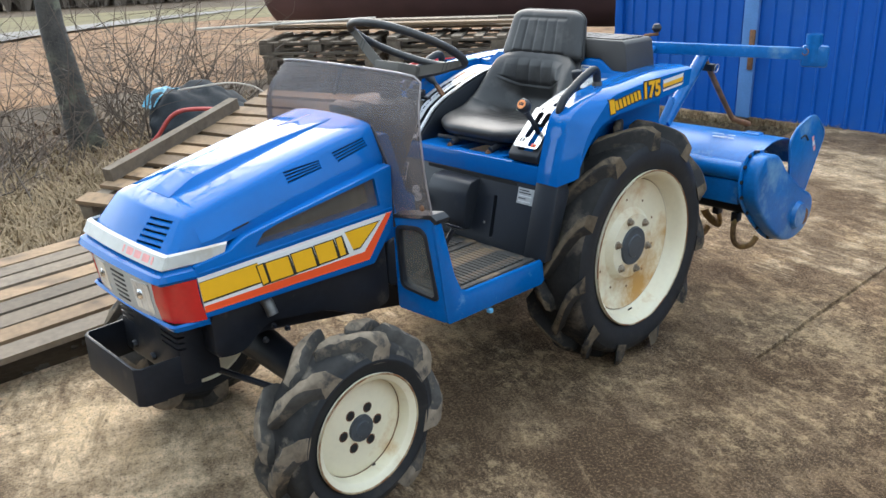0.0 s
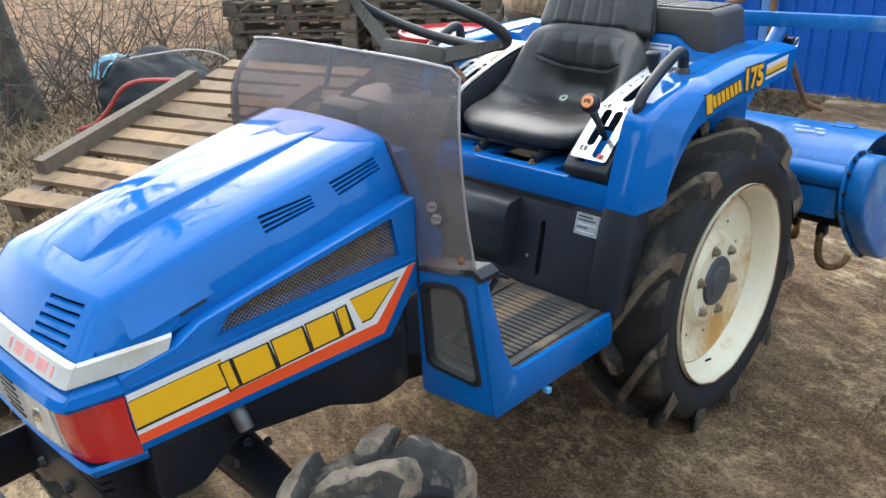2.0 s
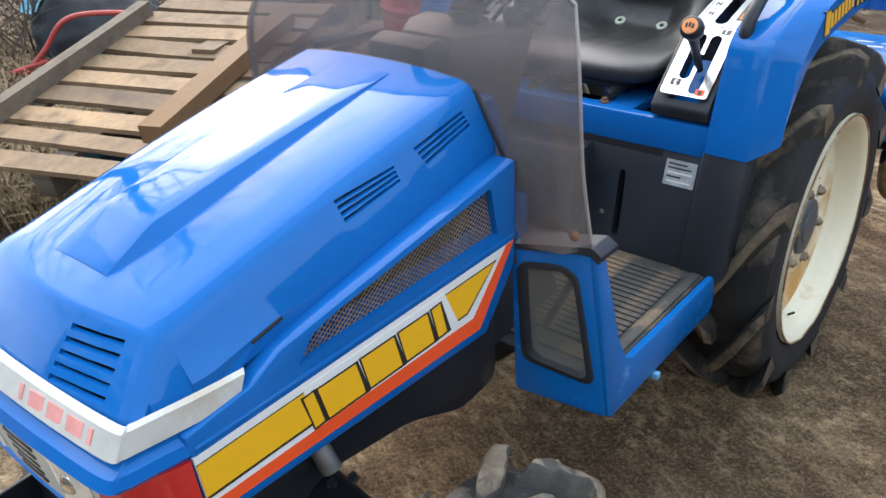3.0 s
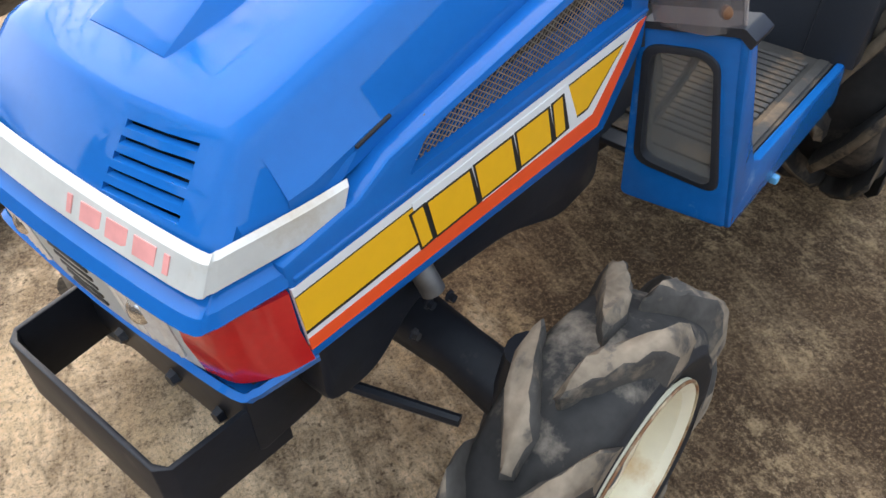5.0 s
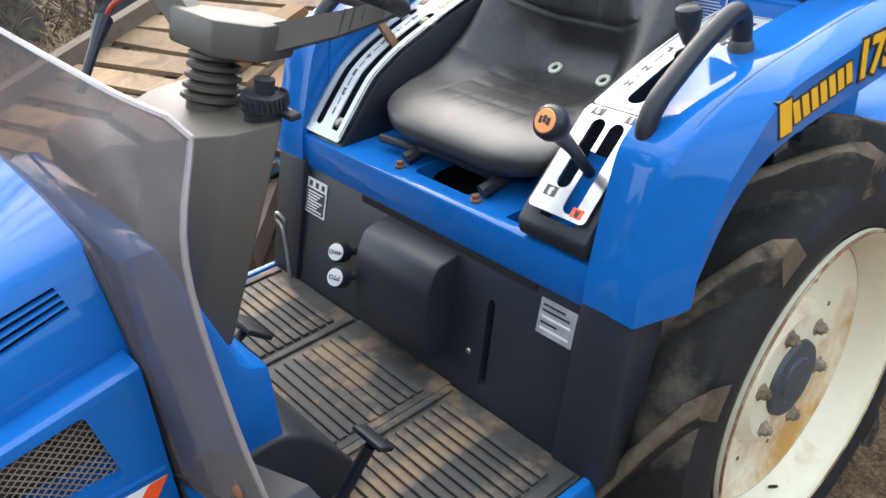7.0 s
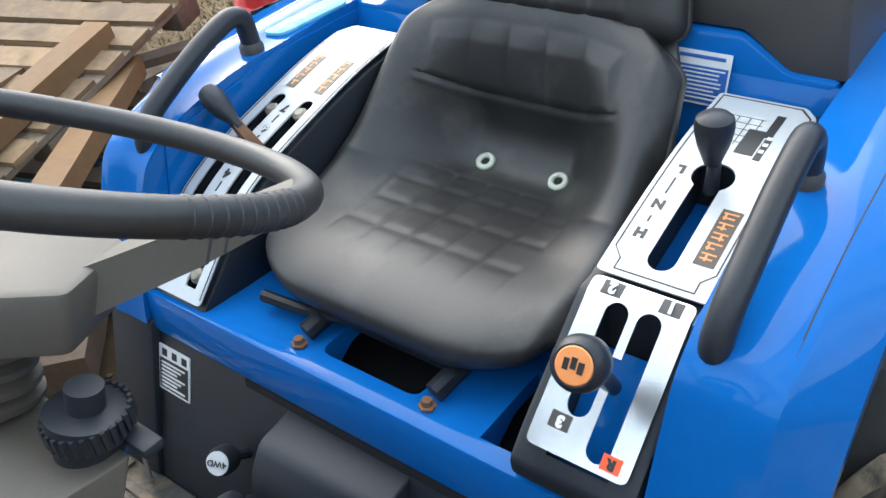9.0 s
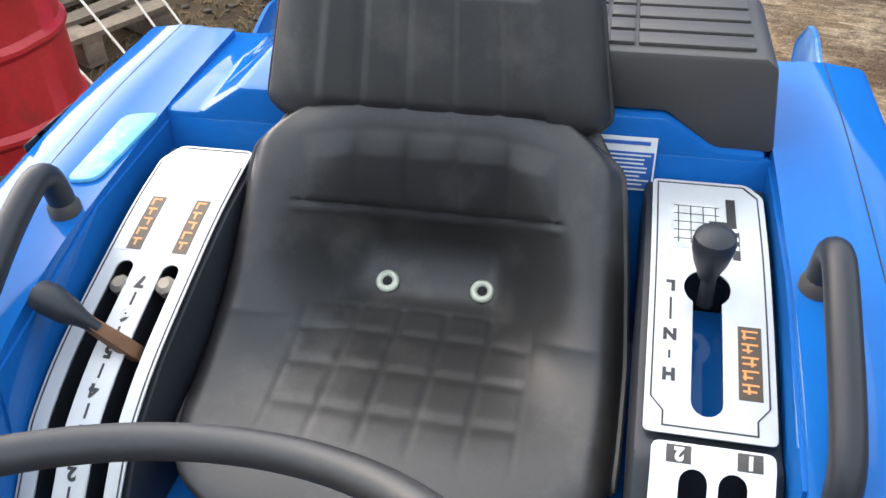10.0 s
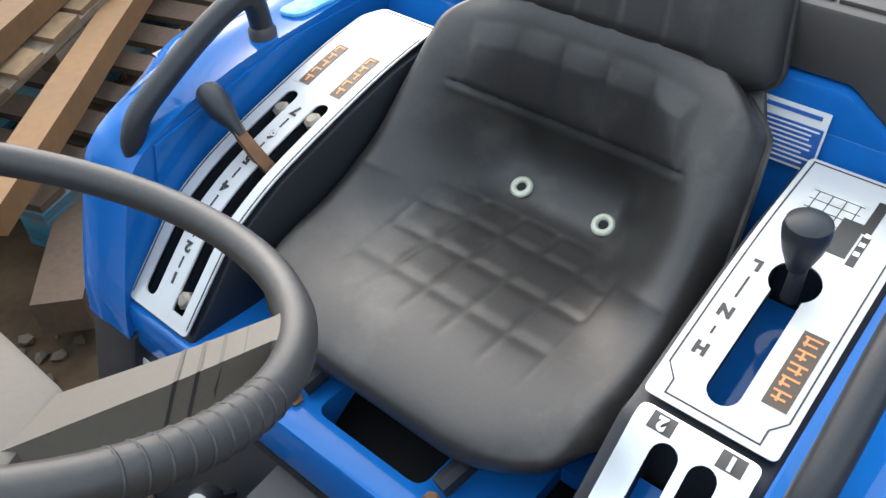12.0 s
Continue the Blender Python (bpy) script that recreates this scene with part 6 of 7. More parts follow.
bu, bv, bo = (0, 1, 0), (-0.21, 0, 0.978), Vector((-0.0655, 0.198, 0.997))
STK = material("blue_print", (0.02, 0.10, 0.36), 0.4, bump=0)
stick = flat_on(bo, bu, bv, 0.068, 0.060, WHITE, "notice_sticker", tractor, 0.004)
flat_on(bo + Vector(bv) * -0.007, bu, bv, 0.064, 0.041, STK, "sticker_field", stick, 0.0046)
for i in range(8):
    flat_on(bo + Vector((0, -0.003 * (i % 2), 0)) + Vector(bv) * (0.010 - 0.0047 * i), bu, bv, 0.058 - 0.007 * (i % 3), 0.0016, WHITE, "sticker_line", stick, 0.0051)
flat_on(bo + Vector(bv) * 0.0235, bu, bv, 0.054, 0.004, STK, "sticker_head", stick, 0.0046)

# pale pad on the right mudguard
bm = prism(rounded([(-0.055, -0.330), (0.072, -0.345), (0.080, -0.378), (-0.045, -0.372)], 0.014), "z", 0, 0.006, 0.002)
for v in bm.verts:
    v.co.z += lerp(1.0145, 1.003, (v.co.x + 0.055) / 0.135)
part("pale_pad", bm, PAD, tractor, "worn pale blue pad stuck on the mudguard")


# ---- lever consoles ----
def curve_at(pts):
    P = smooth_line([(x, 0, z) for x, z in pts], 10)
    L = [0]
    for a, b in zip(P, P[1:]):
        L.append(L[-1] + (b - a).length)

    def at(s):
        s = max(0, min(L[-1] - 1e-6, s))
        i = max(k for k in range(len(L)) if L[k] <= s)
        i = min(i, len(P) - 2)
        d = (P[i + 1] - P[i])
        t = (s - L[i]) / d.length
        d.normalize()
        return P[i] + d * t * (P[i + 1] - P[i]).length, d, Vector((-d.z, 0, d.x)) if d.x > 0 else Vector((d.z, 0, -d.x))
    return at, L[-1]


def bend(bm, at, length, drift=None):
    """Bends flat work, drawn as along, across, up, over a curve."""
    n = int(length / 0.012)
    for i in range(1, n):
        geom = bm.verts[:] + bm.edges[:] + bm.faces[:]
        bmesh.ops.bisect_plane(bm, geom=geom, plane_co=(length * i / n, 0, 0), plane_no=(1, 0, 0))
    for v in bm.verts:
        p, d, nn = at(v.co.x)
        y = drift(v.co.x / length, v.co.y) if drift else v.co.y
        v.co = p + nn * v.co.z + Vector((0, y, 0))
    return bm


def bent(poly, at, length, z0, z1, mat, name, parent, holes=(), label="", w=0.0, drift=None):
    bm = prism(poly, "z", z0, z1, w)
    if holes:
        bm = cut(bm, *[prism(h, "z", z0 - 0.02, z1 + 0.02) for h in holes])
    return part(name, bend(bm, at, length, drift), mat, parent, label)


def bent_text(word, size, s, y, at, mat, parent, xdir, lift=0.0032, name="lettering"):
    p, d, nn = at(s)
    p = p + nn * lift + Vector((0, y, 0))
    Y = Vector((0, 1, 0))
    u, v = {"x+": (d, Y), "x-": (-d, -Y), "y-": (-Y, d)}[xdir]
    m = Matrix((u, v, nn)).transposed().to_4x4()
    m.translation = p
    return text(word, size, m, mat, parent, name, 0.0002, 0.0009)


def rect(s0, s1, y0, y1, r=0.0):
    q = [(s0, y0), (s1, y0), (s1, y1), (s0, y1)]
    return rounded(q, r) if r else q


# left console
BROWN = material("brown_field", (0.06, 0.038, 0.02), 0.4, bump=0)
up, LU = curve_at([(-0.048, 0.992), (0.05, 0.981), (0.12, 0.966), (0.19, 0.946), (0.246, 0.928)])
lo, LL = curve_at([(0.246, 0.932), (0.262, 0.931), (0.276, 0.922), (0.372, 0.838), (0.384, 0.826)])
PX = [(-0.055, 0.984), (0.05, 0.974), (0.12, 0.959), (0.19, 0.939), (0.246, 0.922), (0.262, 0.922), (0.272, 0.915), (0.368, 0.831), (0.392, 0.806), (0.388, 0.782), (0.30, 0.782), (0.26, 0.84), (0.05, 0.90), (-0.055, 0.92)]
con = part("lever_console", cut(prism(PX, "y", 0.224, 0.346, 0.006), prism([(0.27, 0.835), (0.335, 0.775), (0.40, 0.84), (0.26, 0.96)], "y", 0.257, 0.318), prism([(0.072, 0.87), (0.235, 0.85), (0.24, 0.96), (0.072, 1.0)], "y", 0.260, 0.306)), BLACK, tractor, "black console with printed metal gear plates")
part("console_floor", box((0.325, 0.2875, 0.832), (0.125, 0.060, 0.003), m=Euler((0, radians(41), 0)).to_matrix().to_4x4()), BLUE, con)
part("console_floor", box((0.155, 0.283, 0.900), (0.160, 0.045, 0.003), m=Euler((0, radians(15), 0)).to_matrix().to_4x4()), BLUE, con)
key = [(0.152 + 0.021 * math.cos(a), 0.283 + 0.021 * math.sin(a)) for a in [radians(38 + 284 * i / 20) for i in range(21)]] + \
      [(0.268 + 0.0135 * math.cos(a), 0.283 + 0.0135 * math.sin(a)) for a in [radians(-90 + 180 * i / 10) for i in range(11)]]
plate_u = bent(rounded([(0.004, 0.231), (0.004, 0.325), (0.022, 0.340), (LU - 0.002, 0.340), (LU - 0.002, 0.231)], 0.006), up, LU, 0.0, 0.002, PLATE, "upper_gear_plate", con, [key], "white printed plate with keyhole slot")
for q in (rect(0.008, LU - 0.034, 0.2355, 0.2370), rect(0.024, LU - 0.034, 0.3335, 0.3350), rect(0.008, 0.0095, 0.237, 0.322)):
    bent(q, up, LU, 0.0012, 0.0024, INK, "plate_line", plate_u)
bent([(0.008, 0.322), (0.0095, 0.3205), (0.0255, 0.3335), (0.024, 0.335)], up, LU, 0.0012, 0.0024, INK, "plate_line", plate_u)
for q in ([(LU - 0.034, 0.2355), (LU - 0.034, 0.237), (LU - 0.022, 0.2475), (LU - 0.020, 0.2475)], [(LU - 0.034, 0.335), (LU - 0.034, 0.3335), (LU - 0.022, 0.3235), (LU - 0.020, 0.3235)],
          rect(LU - 0.022, LU - 0.008, 0.246, 0.2475), rect(LU - 0.022, LU - 0.008, 0.3235, 0.325), rect(LU - 0.0095, LU - 0.008, 0.246, 0.325)):
    bent(q, up, LU, 0.0012, 0.0024, INK, "plate_line", plate_u)
for word, s in (("L", 0.152), ("N", 0.205), ("H", 0.245)):
    bent_text(word, 0.0155, s, 0.2505, up, INK, plate_u, "y-", 0.0024)
for s0, s1 in ((0.166, 0.190), (0.222, 0.230)):
    bent(rect(s0, s1, 0.2495, 0.2515), up, LU, 0.0012, 0.0024, INK, "scale_dash", plate_u)
bent(rect(0.190, 0.262, 0.309, 0.329), up, LU, 0.0012, 0.0024, BROWN, "label_field", plate_u)
for i in range(5):
    a = 0.194 + 0.0132 * i
    for q in (rect(a, a + 0.0018, 0.312, 0.326), rect(a + 0.0018, a + 0.0095, 0.3135 + 0.003 * (i % 3), 0.3155 + 0.003 * (i % 3)), rect(a + 0.0060, a + 0.0078, 0.3125, 0.324 - 0.003 * (i % 2))):
        bent(q, up, LU, 0.0018, 0.0028, KNOB_ORANGE, "label_mark", plate_u)
bent(rect(0.040, 0.105, 0.249, 0.300), up, LU, 0.0010, 0.0022, material("grey_print", (0.45, 0.46, 0.45), 0.4, vary=0.15, scale=60, bump=0), "chart_field", plate_u)
for i in range(5):
    bent(rect(0.044 + 0.012 * i, 0.045 + 0.012 * i, 0.252, 0.296), up, LU, 0.0012, 0.0024, INK, "chart_line", plate_u)
for i in range(4):
    bent(rect(0.044, 0.098, 0.256 + 0.012 * i, 0.257 + 0.012 * i), up, LU, 0.0012, 0.0024, INK, "chart_line", plate_u)
for q in (rect(0.030, 0.075, 0.303, 0.312), rect(0.065, 0.110, 0.286, 0.305), rect(0.078, 0.115, 0.307, 0.314)):
    bent(q, up, LU, 0.0014, 0.0026, INK, "chart_block", plate_u)
for i in range(3):
    bent(rect(0.074 + 0.012 * i, 0.079 + 0.012 * i, 0.308, 0.313), up, LU, 0.002, 0.003, WHITE, "chart_tick", plate_u)

g1, g2, r = 0.2725, 0.3035, 0.0112
gate = [capsule2(0.042, g1, LL - 0.052, g1, r), capsule2(0.042, g2, LL - 0.022, g2, r), rect(0.078, 0.104, g1, g2)]
plate_l = bent(rect(0.010, LL - 0.004, 0.238, 0.336, 0.008), lo, LL, 0.0, 0.002, CHROME, "lower_gear_plate", con, gate, "brushed metal plate with H-shaped gate")
for word, s, y, mm in (("2", 0.020, 0.260, INK), ("1", 0.020, 0.316, INK), ("3", LL - 0.032, 0.262, INK), ("R", LL - 0.016, 0.318, RED_LENS)):
    if mm is INK:
        bent(rect(s - 0.0075, s + 0.0075, y - 0.010, y + 0.010), lo, LL, 0.0014, 0.0024, GREYDARK, "number_field", plate_l)
        bent_text(word, 0.014, s, y, lo, WHITE, plate_l, "y-", 0.0026)
    else:
        bent(rect(s - 0.007, s + 0.007, y - 0.009, y + 0.009), lo, LL, 0.0014, 0.0024, ORANGE, "red_mark", plate_l)
        bent_text(word, 0.012, s, y, lo, INK, plate_l, "y-", 0.0026)
lev = part("gear_lever", tube([(0.315, 0.288, 0.865), (0.355, 0.293, 0.915), (0.385, 0.299, 0.945), (0.400, 0.302, 0.962)], [0.008, 0.0085, 0.011, 0.016], 12), BLACK, tractor, "black gear lever with orange-capped knob")
kdir = Vector((0.75, 0.05, 0.45)).normalized()


part("knob", turned([(0.0, -0.024), (0.013, -0.024), (0.020, -0.014), (0.0225, 0.0), (0.021, 0.010), (0.0165, 0.015), (0, 0.015)], (0.404, 0.303, 0.968), kdir), BLACK, lev)
part("knob_cap", turned([(0, 0.0165), (0.014, 0.016), (0.0155, 0.0145), (0, 0.0140)], (0.404, 0.303, 0.968), kdir), KNOB_ORANGE, lev, "worn orange knob cap")
for i in range(3):
    o = Vector((0.404, 0.303, 0.968)) + kdir * 0.0166
    side2 = Vector((0, 1, 0))
    upv = kdir.cross(side2).normalized()
    flat_on(o + side2 * (0.006 - 0.006 * i) + upv * (0.002 * (i % 2)), side2, upv, 0.0045, 0.009, INK, "cap_mark", lev, 0.0004)
lev2 = part("shift_lever", tube([(0.105, 0.283, 0.955), (0.102, 0.2825, 0.985), (0.103, 0.281, 1.008)], [0.0075, 0.0068, 0.0068], 12), BLACK, tractor, "black shift lever with tapered knob")
part("knob", turned([(0.0, -0.031), (0.0080, -0.031), (0.0105, -0.024), (0.0155, -0.010), (0.0185, 0.004), (0.0192, 0.012), (0.0178, 0.0185), (0.0135, 0.0222), (0, 0.0238)], (0.106, 0.280, 1.018), (0.08, -0.02, 1)), BLACK, lev2)

# right console, its plate drawn round a middle line that drifts outwards
rt, LR = curve_at([(-0.032, 1.004), (0.05, 0.985), (0.12, 0.962), (0.216, 0.925), (0.272, 0.894), (0.297, 0.872), (0.345, 0.817), (0.371, 0.786)])
RX = [(-0.037, 0.997), (0.05, 0.978), (0.12, 0.955), (0.216, 0.918), (0.270, 0.886), (0.292, 0.866), (0.340, 0.810), (0.371, 0.777), (0.30, 0.776), (0.05, 0.80), (-0.05, 0.86)]


def drift_r(t, y):
    return lerp(-0.262, -0.289, max(0, min(1, t))) + y * (1 + 0.06 * t)


dig = [(0.10, 0.99), (0.11, 0.92), (0.20, 0.89), (0.26, 0.855), (0.34, 0.77), (0.38, 0.80), (0.30, 0.90), (0.22, 0.96)]
bm = cut(prism(RX, "y", -0.054, 0.054, 0.004), prism(dig, "y", -0.034, -0.012), prism(dig, "y", 0.014, 0.036))
for v in bm.verts:
    v.co.y = drift_r((v.co.x + 0.032) / 0.40, v.co.y)
conr = part("hydraulic_console", bm, BLACK, tractor, "black console with curved chrome quadrant plate")
conr.location = (0.010, 0.006, -0.005)
part("console_floor", box((0.235, -0.280, 0.845), (0.24, 0.085, 0.004), m=Euler((0, radians(30), 0)).to_matrix().to_4x4()), BLUE, conr)
q1, q2 = -0.0235, 0.0255


def on_r(poly, z0, z1, mat, name, parent, holes=(), label=""):
    return bent(poly, rt, LR, z0, z1, mat, name, parent, holes, label, 0.0, drift_r)


def text_r(word, size, s, y, mat, parent):
    return bent_text(word, size, s, drift_r(s / LR, y), rt, mat, parent, "y-", 0.0030)


rs = [capsule2(0.172, q1, LR - 0.030, q1, 0.0088), capsule2(0.172, q2, LR - 0.026, q2, 0.0088)]
prr = on_r(rounded([(0.003, 0.050), (0.003, -0.034), (0.026, -0.050), (LR - 0.004, -0.050), (LR - 0.004, 0.050)], 0.007), 0.0, 0.002, PLATE, "quadrant_plate", conr, rs, "chromed quadrant plate with two slots")
on_r(rounded([(0.008, 0.046), (0.008, -0.033), (0.028, -0.046), (0.152, -0.046), (0.152, 0.046)], 0.005), 0.0012, 0.0024, PLATE, "white_field", prr)
for yy in (-0.0475, 0.0465):
    on_r(rect(0.03, LR - 0.012, yy, yy + 0.0012), 0.0016, 0.0027, INK, "plate_line", prr)
on_r(rect(0.006, 0.0072, -0.030, 0.0465), 0.0016, 0.0027, INK, "plate_line", prr)
on_r(rect(0.152, LR - 0.012, -0.0135, 0.0155), 0.0012, 0.0024, PLATE, "scale_strip", prr)
on_r(rect(LR - 0.022, LR - 0.010, -0.044, 0.044), 0.0010, 0.0022, PLATE, "plate_foot", prr)
for k, word in enumerate("7654321"):
    s = 0.186 + 0.0385 * k
    text_r(word, 0.0175, s, 0.001, INK, prr)
    if k < 6:
        on_r(rect(s + 0.0125, s + 0.027, 0.0, 0.0022), 0.0018, 0.0029, INK, "scale_dash", prr)
for y0 in (-0.0315, 0.0185):
    on_r(rect(0.082, 0.150, y0, y0 + 0.0155), 0.0018, 0.0030, BROWN, "label_field", prr)
    for i in range(5):
        a = 0.085 + 0.0128 * i
        on_r(rect(a, a + 0.002, y0 + 0.003, y0 + 0.0125), 0.0024, 0.0034, KNOB_ORANGE, "label_mark", prr)
        on_r(rect(a + 0.002, a + 0.009, y0 + 0.003 + 0.003 * (i % 3), y0 + 0.005 + 0.003 * (i % 3)), 0.0024, 0.0034, KNOB_ORANGE, "label_mark", prr)
pR = lambda s, y, h: rt(s)[0] + rt(s)[2] * h + Vector((0, drift_r(s / LR, y), 0))
lv3 = part("hydraulic_lever", tube([pR(0.268, q2, -0.02), pR(0.268, q2 - 0.004, 0.010), pR(0.262, q2 - 0.022, 0.032), pR(0.258, q2 - 0.034, 0.044)], [0.010, 0.010, 0.0085, 0.007], 4), RUST, tractor, "rusty flat lever with black paddle grip")
part("paddle", tube([pR(0.262, q2 - 0.020, 0.030), pR(0.259, q2 - 0.032, 0.040), pR(0.256, q2 - 0.044, 0.048), pR(0.251, q2 - 0.060, 0.056), pR(0.248, q2 - 0.070, 0.059), pR(0.247, q2 - 0.073, 0.059)], [0.008, 0.0105, 0.017, 0.0200, 0.018, 0.010], 14, flat=0.8), BLACK, lv3)
for s, y in ((0.190, q1 + 0.002), (0.186, q2), (LR - 0.038, q2)):
    part("stop_nut", turned([(0, 0.008), (0.006, 0.008), (0.0105, 0.004), (0.0105, -0.006)], pR(s, y, -0.004), rt(s)[2], 8), material("dull_zinc", (0.24, 0.21, 0.17), 0.5, 0.5, vary=0.3, scale=40, bump=0.1), conr)

# ---- seat ----
seat = part("seat_base", box((0.12, 0.01, 0.795), (0.28, 0.22, 0.035), 0.010), CHASSIS, tractor, "dark steel seat base")
part("seat_slide", box((0.25, 0.01, 0.803), (0.13, 0.20, 0.022), 0.006), CHASSIS, seat)
prof = smooth_line([(0.285, 0.800, 0), (0.322, 0.810, 0), (0.323, 0.845, 0), (0.25, 0.862, 0), (0.15, 0.854, 0), (0.06, 0.847, 0), (0.010, 0.854, 0), (-0.019, 0.894, 0), (-0.012, 0.945, 0), (-0.014, 1.00, 0), (-0.024, 1.045, 0), (-0.048, 1.080, 0)], 16)
edge_prof = smooth_line([(0.235, 0.802, 0), (0.262, 0.818, 0), (0.264, 0.846, 0), (0.236, 0.868, 0), (0.180, 0.884, 0), (0.128, 0.902, 0), (0.092, 0.928, 0), (0.066, 0.957, 0), (0.043, 0.984, 0), (0.020, 1.012, 0), (-0.006, 1.037, 0), (-0.034, 1.056, 0)], 16)
NV = len(prof) - 1
rows = []
for j, (p, e2) in enumerate(zip(prof, edge_prof)):
    f = j / NV * 11
    q = prof[min(j + 1, NV)] - prof[max(j - 1, 0)]
    q.normalize()
    nn = Vector((q.y, -q.x, 0))
    q2 = edge_prof[min(j + 1, NV)] - edge_prof[max(j - 1, 0)]
    q2.normalize()
    n2 = Vector((q2.y, -q2.x, 0))
    hw = lerp(0.165, 0.215, 1 - (1 - f / 3) ** 2.6) if f < 3 else lerp(0.215, 0.218, 1 - (1 - (f - 3) / 2) ** 2) if f < 5 else lerp(0.218, 0.206, (f - 5) / 3) if f < 8 else lerp(0.206, 0.199, (f - 8) / 1.5) if f < 9.5 else lerp(0.199, 0.158, ((f - 9.5) / 1.5) ** 1.9)
    row = []
    M = 150
    for i in range(M + 1):
        u = -1 + 2 * i / M
        au = abs(u)
        w = max(0.0, min(1.0, (au - 0.28) / 0.58))
        w = lerp(max(0.0, (au - 0.42) / 0.58) ** 2.2, w * w * (3 - 2 * w), max(0.0, min(1.0, (f - 3) / 2)))
        b = p.lerp(e2, w)
        h = 0.0
        roll = 0.034 * max(0, (au - 0.86) / 0.14) ** 2.2
        if 8.0 < f < 9.9 and au < 0.68:
            e = min(1, (0.68 - au) / 0.07, (f - 8.0) / 0.30, (9.9 - f) / 0.6)
            h += e * 0.0064 * (0.15 + 0.85 * abs(math.cos(u / 0.68 * 2.5 * math.pi)) ** 0.5)
        if 7.72 < f < 8.12 and au < 0.72:
            h += (0.0015 * math.sin((f - 7.72) / 0.26 * math.pi) if f < 7.98 else -0.0026 * math.sin((f - 7.98) / 0.14 * math.pi)) * min(1, (0.72 - au) / 0.06)
        if 2.85 < f < 5.33 and au < 0.58:
            gx, gy = abs(((u / 0.58 + 1) * 2.5) % 1 - 0.5), abs(((f - 2.85) / 0.62) % 1.0 - 0.5)
            groove = max(0, 1 - min((0.5 - gx) * 0.9, (0.5 - gy) * 0.7) / 0.115)
            h -= 0.0020 * groove * min(1, (0.58 - au) / 0.012, (5.33 - f) / 0.05, (f - 2.85) / 0.6)
        row.append((b.x + nn.x * h - n2.x * roll, hw * u - 0.004, b.y + nn.y * h - n2.y * roll))
    low = []
    for i in range(M, -1, -5):
        u = -1 + 2 * i / M
        bk = min(1, max(0, (f - 5.5) / 1.5))
        tuck = max(0.0, min(1.0, (3.6 - f) / 1.2))
        b = p.lerp(e2, max(0.0, (abs(u) - 0.42) / 0.58) ** 2.2 * (1 - bk))
        low.append((lerp(b.x - 0.040 * bk, 0.215, tuck), hw * u * 0.88 - 0.004, lerp(p.y - 0.046 * (1 - bk) - 0.012 * bk, 0.806, tuck)))
    rows.append(row + low)
seat.location = (0.006, 0.004, 0.002)
part("cushion", loft(rows, closed=True, caps=True), VINYL, seat, "worn black vinyl bucket seat", smooth=60)
part("piping", tube([(r[0][0], r[0][1] * 1.006, r[0][2]) for r in rows[3::4]] , 0.0035, 6), VINYL, seat)
part("piping", tube([(r[150][0], r[150][1] * 1.006, r[150][2]) for r in rows[3::4]], 0.0035, 6), VINYL, seat)
EYE_M = material("dull_eyelet", (0.50, 0.52, 0.42), 0.5, 0.3, vary=0.2, scale=30, bump=0.1)
for s in (1, -1):
    t = Euler((0, radians(28), 0)).to_matrix().to_4x4()
    ring_o = part("drain_eyelet", torus((0.008, s * 0.0555 - 0.0015, 0.8575), 0.0098, 0.0042, t, 28, 10), EYE_M, seat, "dull metal drain eyelet")
    part("eyelet_hole", turned([(0, 0.0005), (0.0070, 0.0005), (0.0070, -0.004)], (0.008, s * 0.0555 - 0.0015, 0.8575), (0.47, 0, 0.88)), DARK, ring_o)
part("straw", tube(smooth_line([(0.095, 0.128, 0.866), (0.110, 0.142, 0.872), (0.122, 0.150, 0.876), (0.130, 0.162, 0.885)], 4), 0.0011, 5), STRAW, seat)

# headrest
M17 = pose(-0.085, -0.010, 1.115, 0, -17, 0)


def headrest():
    """A padded block, wider below, its front with five pleats in a frame."""
    nu, nv = 84, 56
    rows, rim_l = [], []
    for j in range(nv + 1):
        v = -1 + 2 * j / nv
        w = 0.193 * (1 - 0.09 * (v + 1)) - 0.045 * max(0, (abs(v) - 0.62) / 0.38) ** 2.5
        edge_v = max(0.0, 1 - abs(v) ** 7) ** 0.5
        front, back = [], []
        for i in range(nu + 1):
            u = -1 + 2 * i / nu
            edge = max(0.0, 1 - abs(u) ** 7) ** 0.5 * edge_v
            y, z = w * u, 0.095 * v
            x = 0.036 * edge
            e = min(1, (0.66 - abs(u)) / 0.02, (0.68 - v) / 0.04, (v + 0.80) / 0.04)
            if e > 0:
                x -= 0.0025 * e
                g = abs(((u / 0.66 + 1) * 2.5) % 1 - 0.5)
                x += 0.006 * e * min(1, (0.5 - g) / 0.16) ** 0.5 * min(1, (0.62 - v) / 0.12, (v + 0.75) / 0.12) if v < 0.62 and v > -0.75 else 0
            front.append((x, y, z))
            back.append((-0.036 * edge, y, z))
        rows.append(front + back[-2:0:-1])
        rim_l.append((front[0], front[-1]))
    bm = loft(rows, closed=True, caps=True)
    bmesh.ops.transform(bm, matrix=M17, verts=bm.verts)
    edge_line = [a for a, b in rim_l] + [b for a, b in rim_l[::-1]]
    return bm, [M17 @ Vector(p) for p in edge_line + edge_line[:1]]


hbm, seam = headrest()
hr = part("headrest", hbm, VINYL, seat, "padded black vinyl headrest with pleats", smooth=60)
part("piping", tube(seam, 0.0032, 6), VINYL, hr)

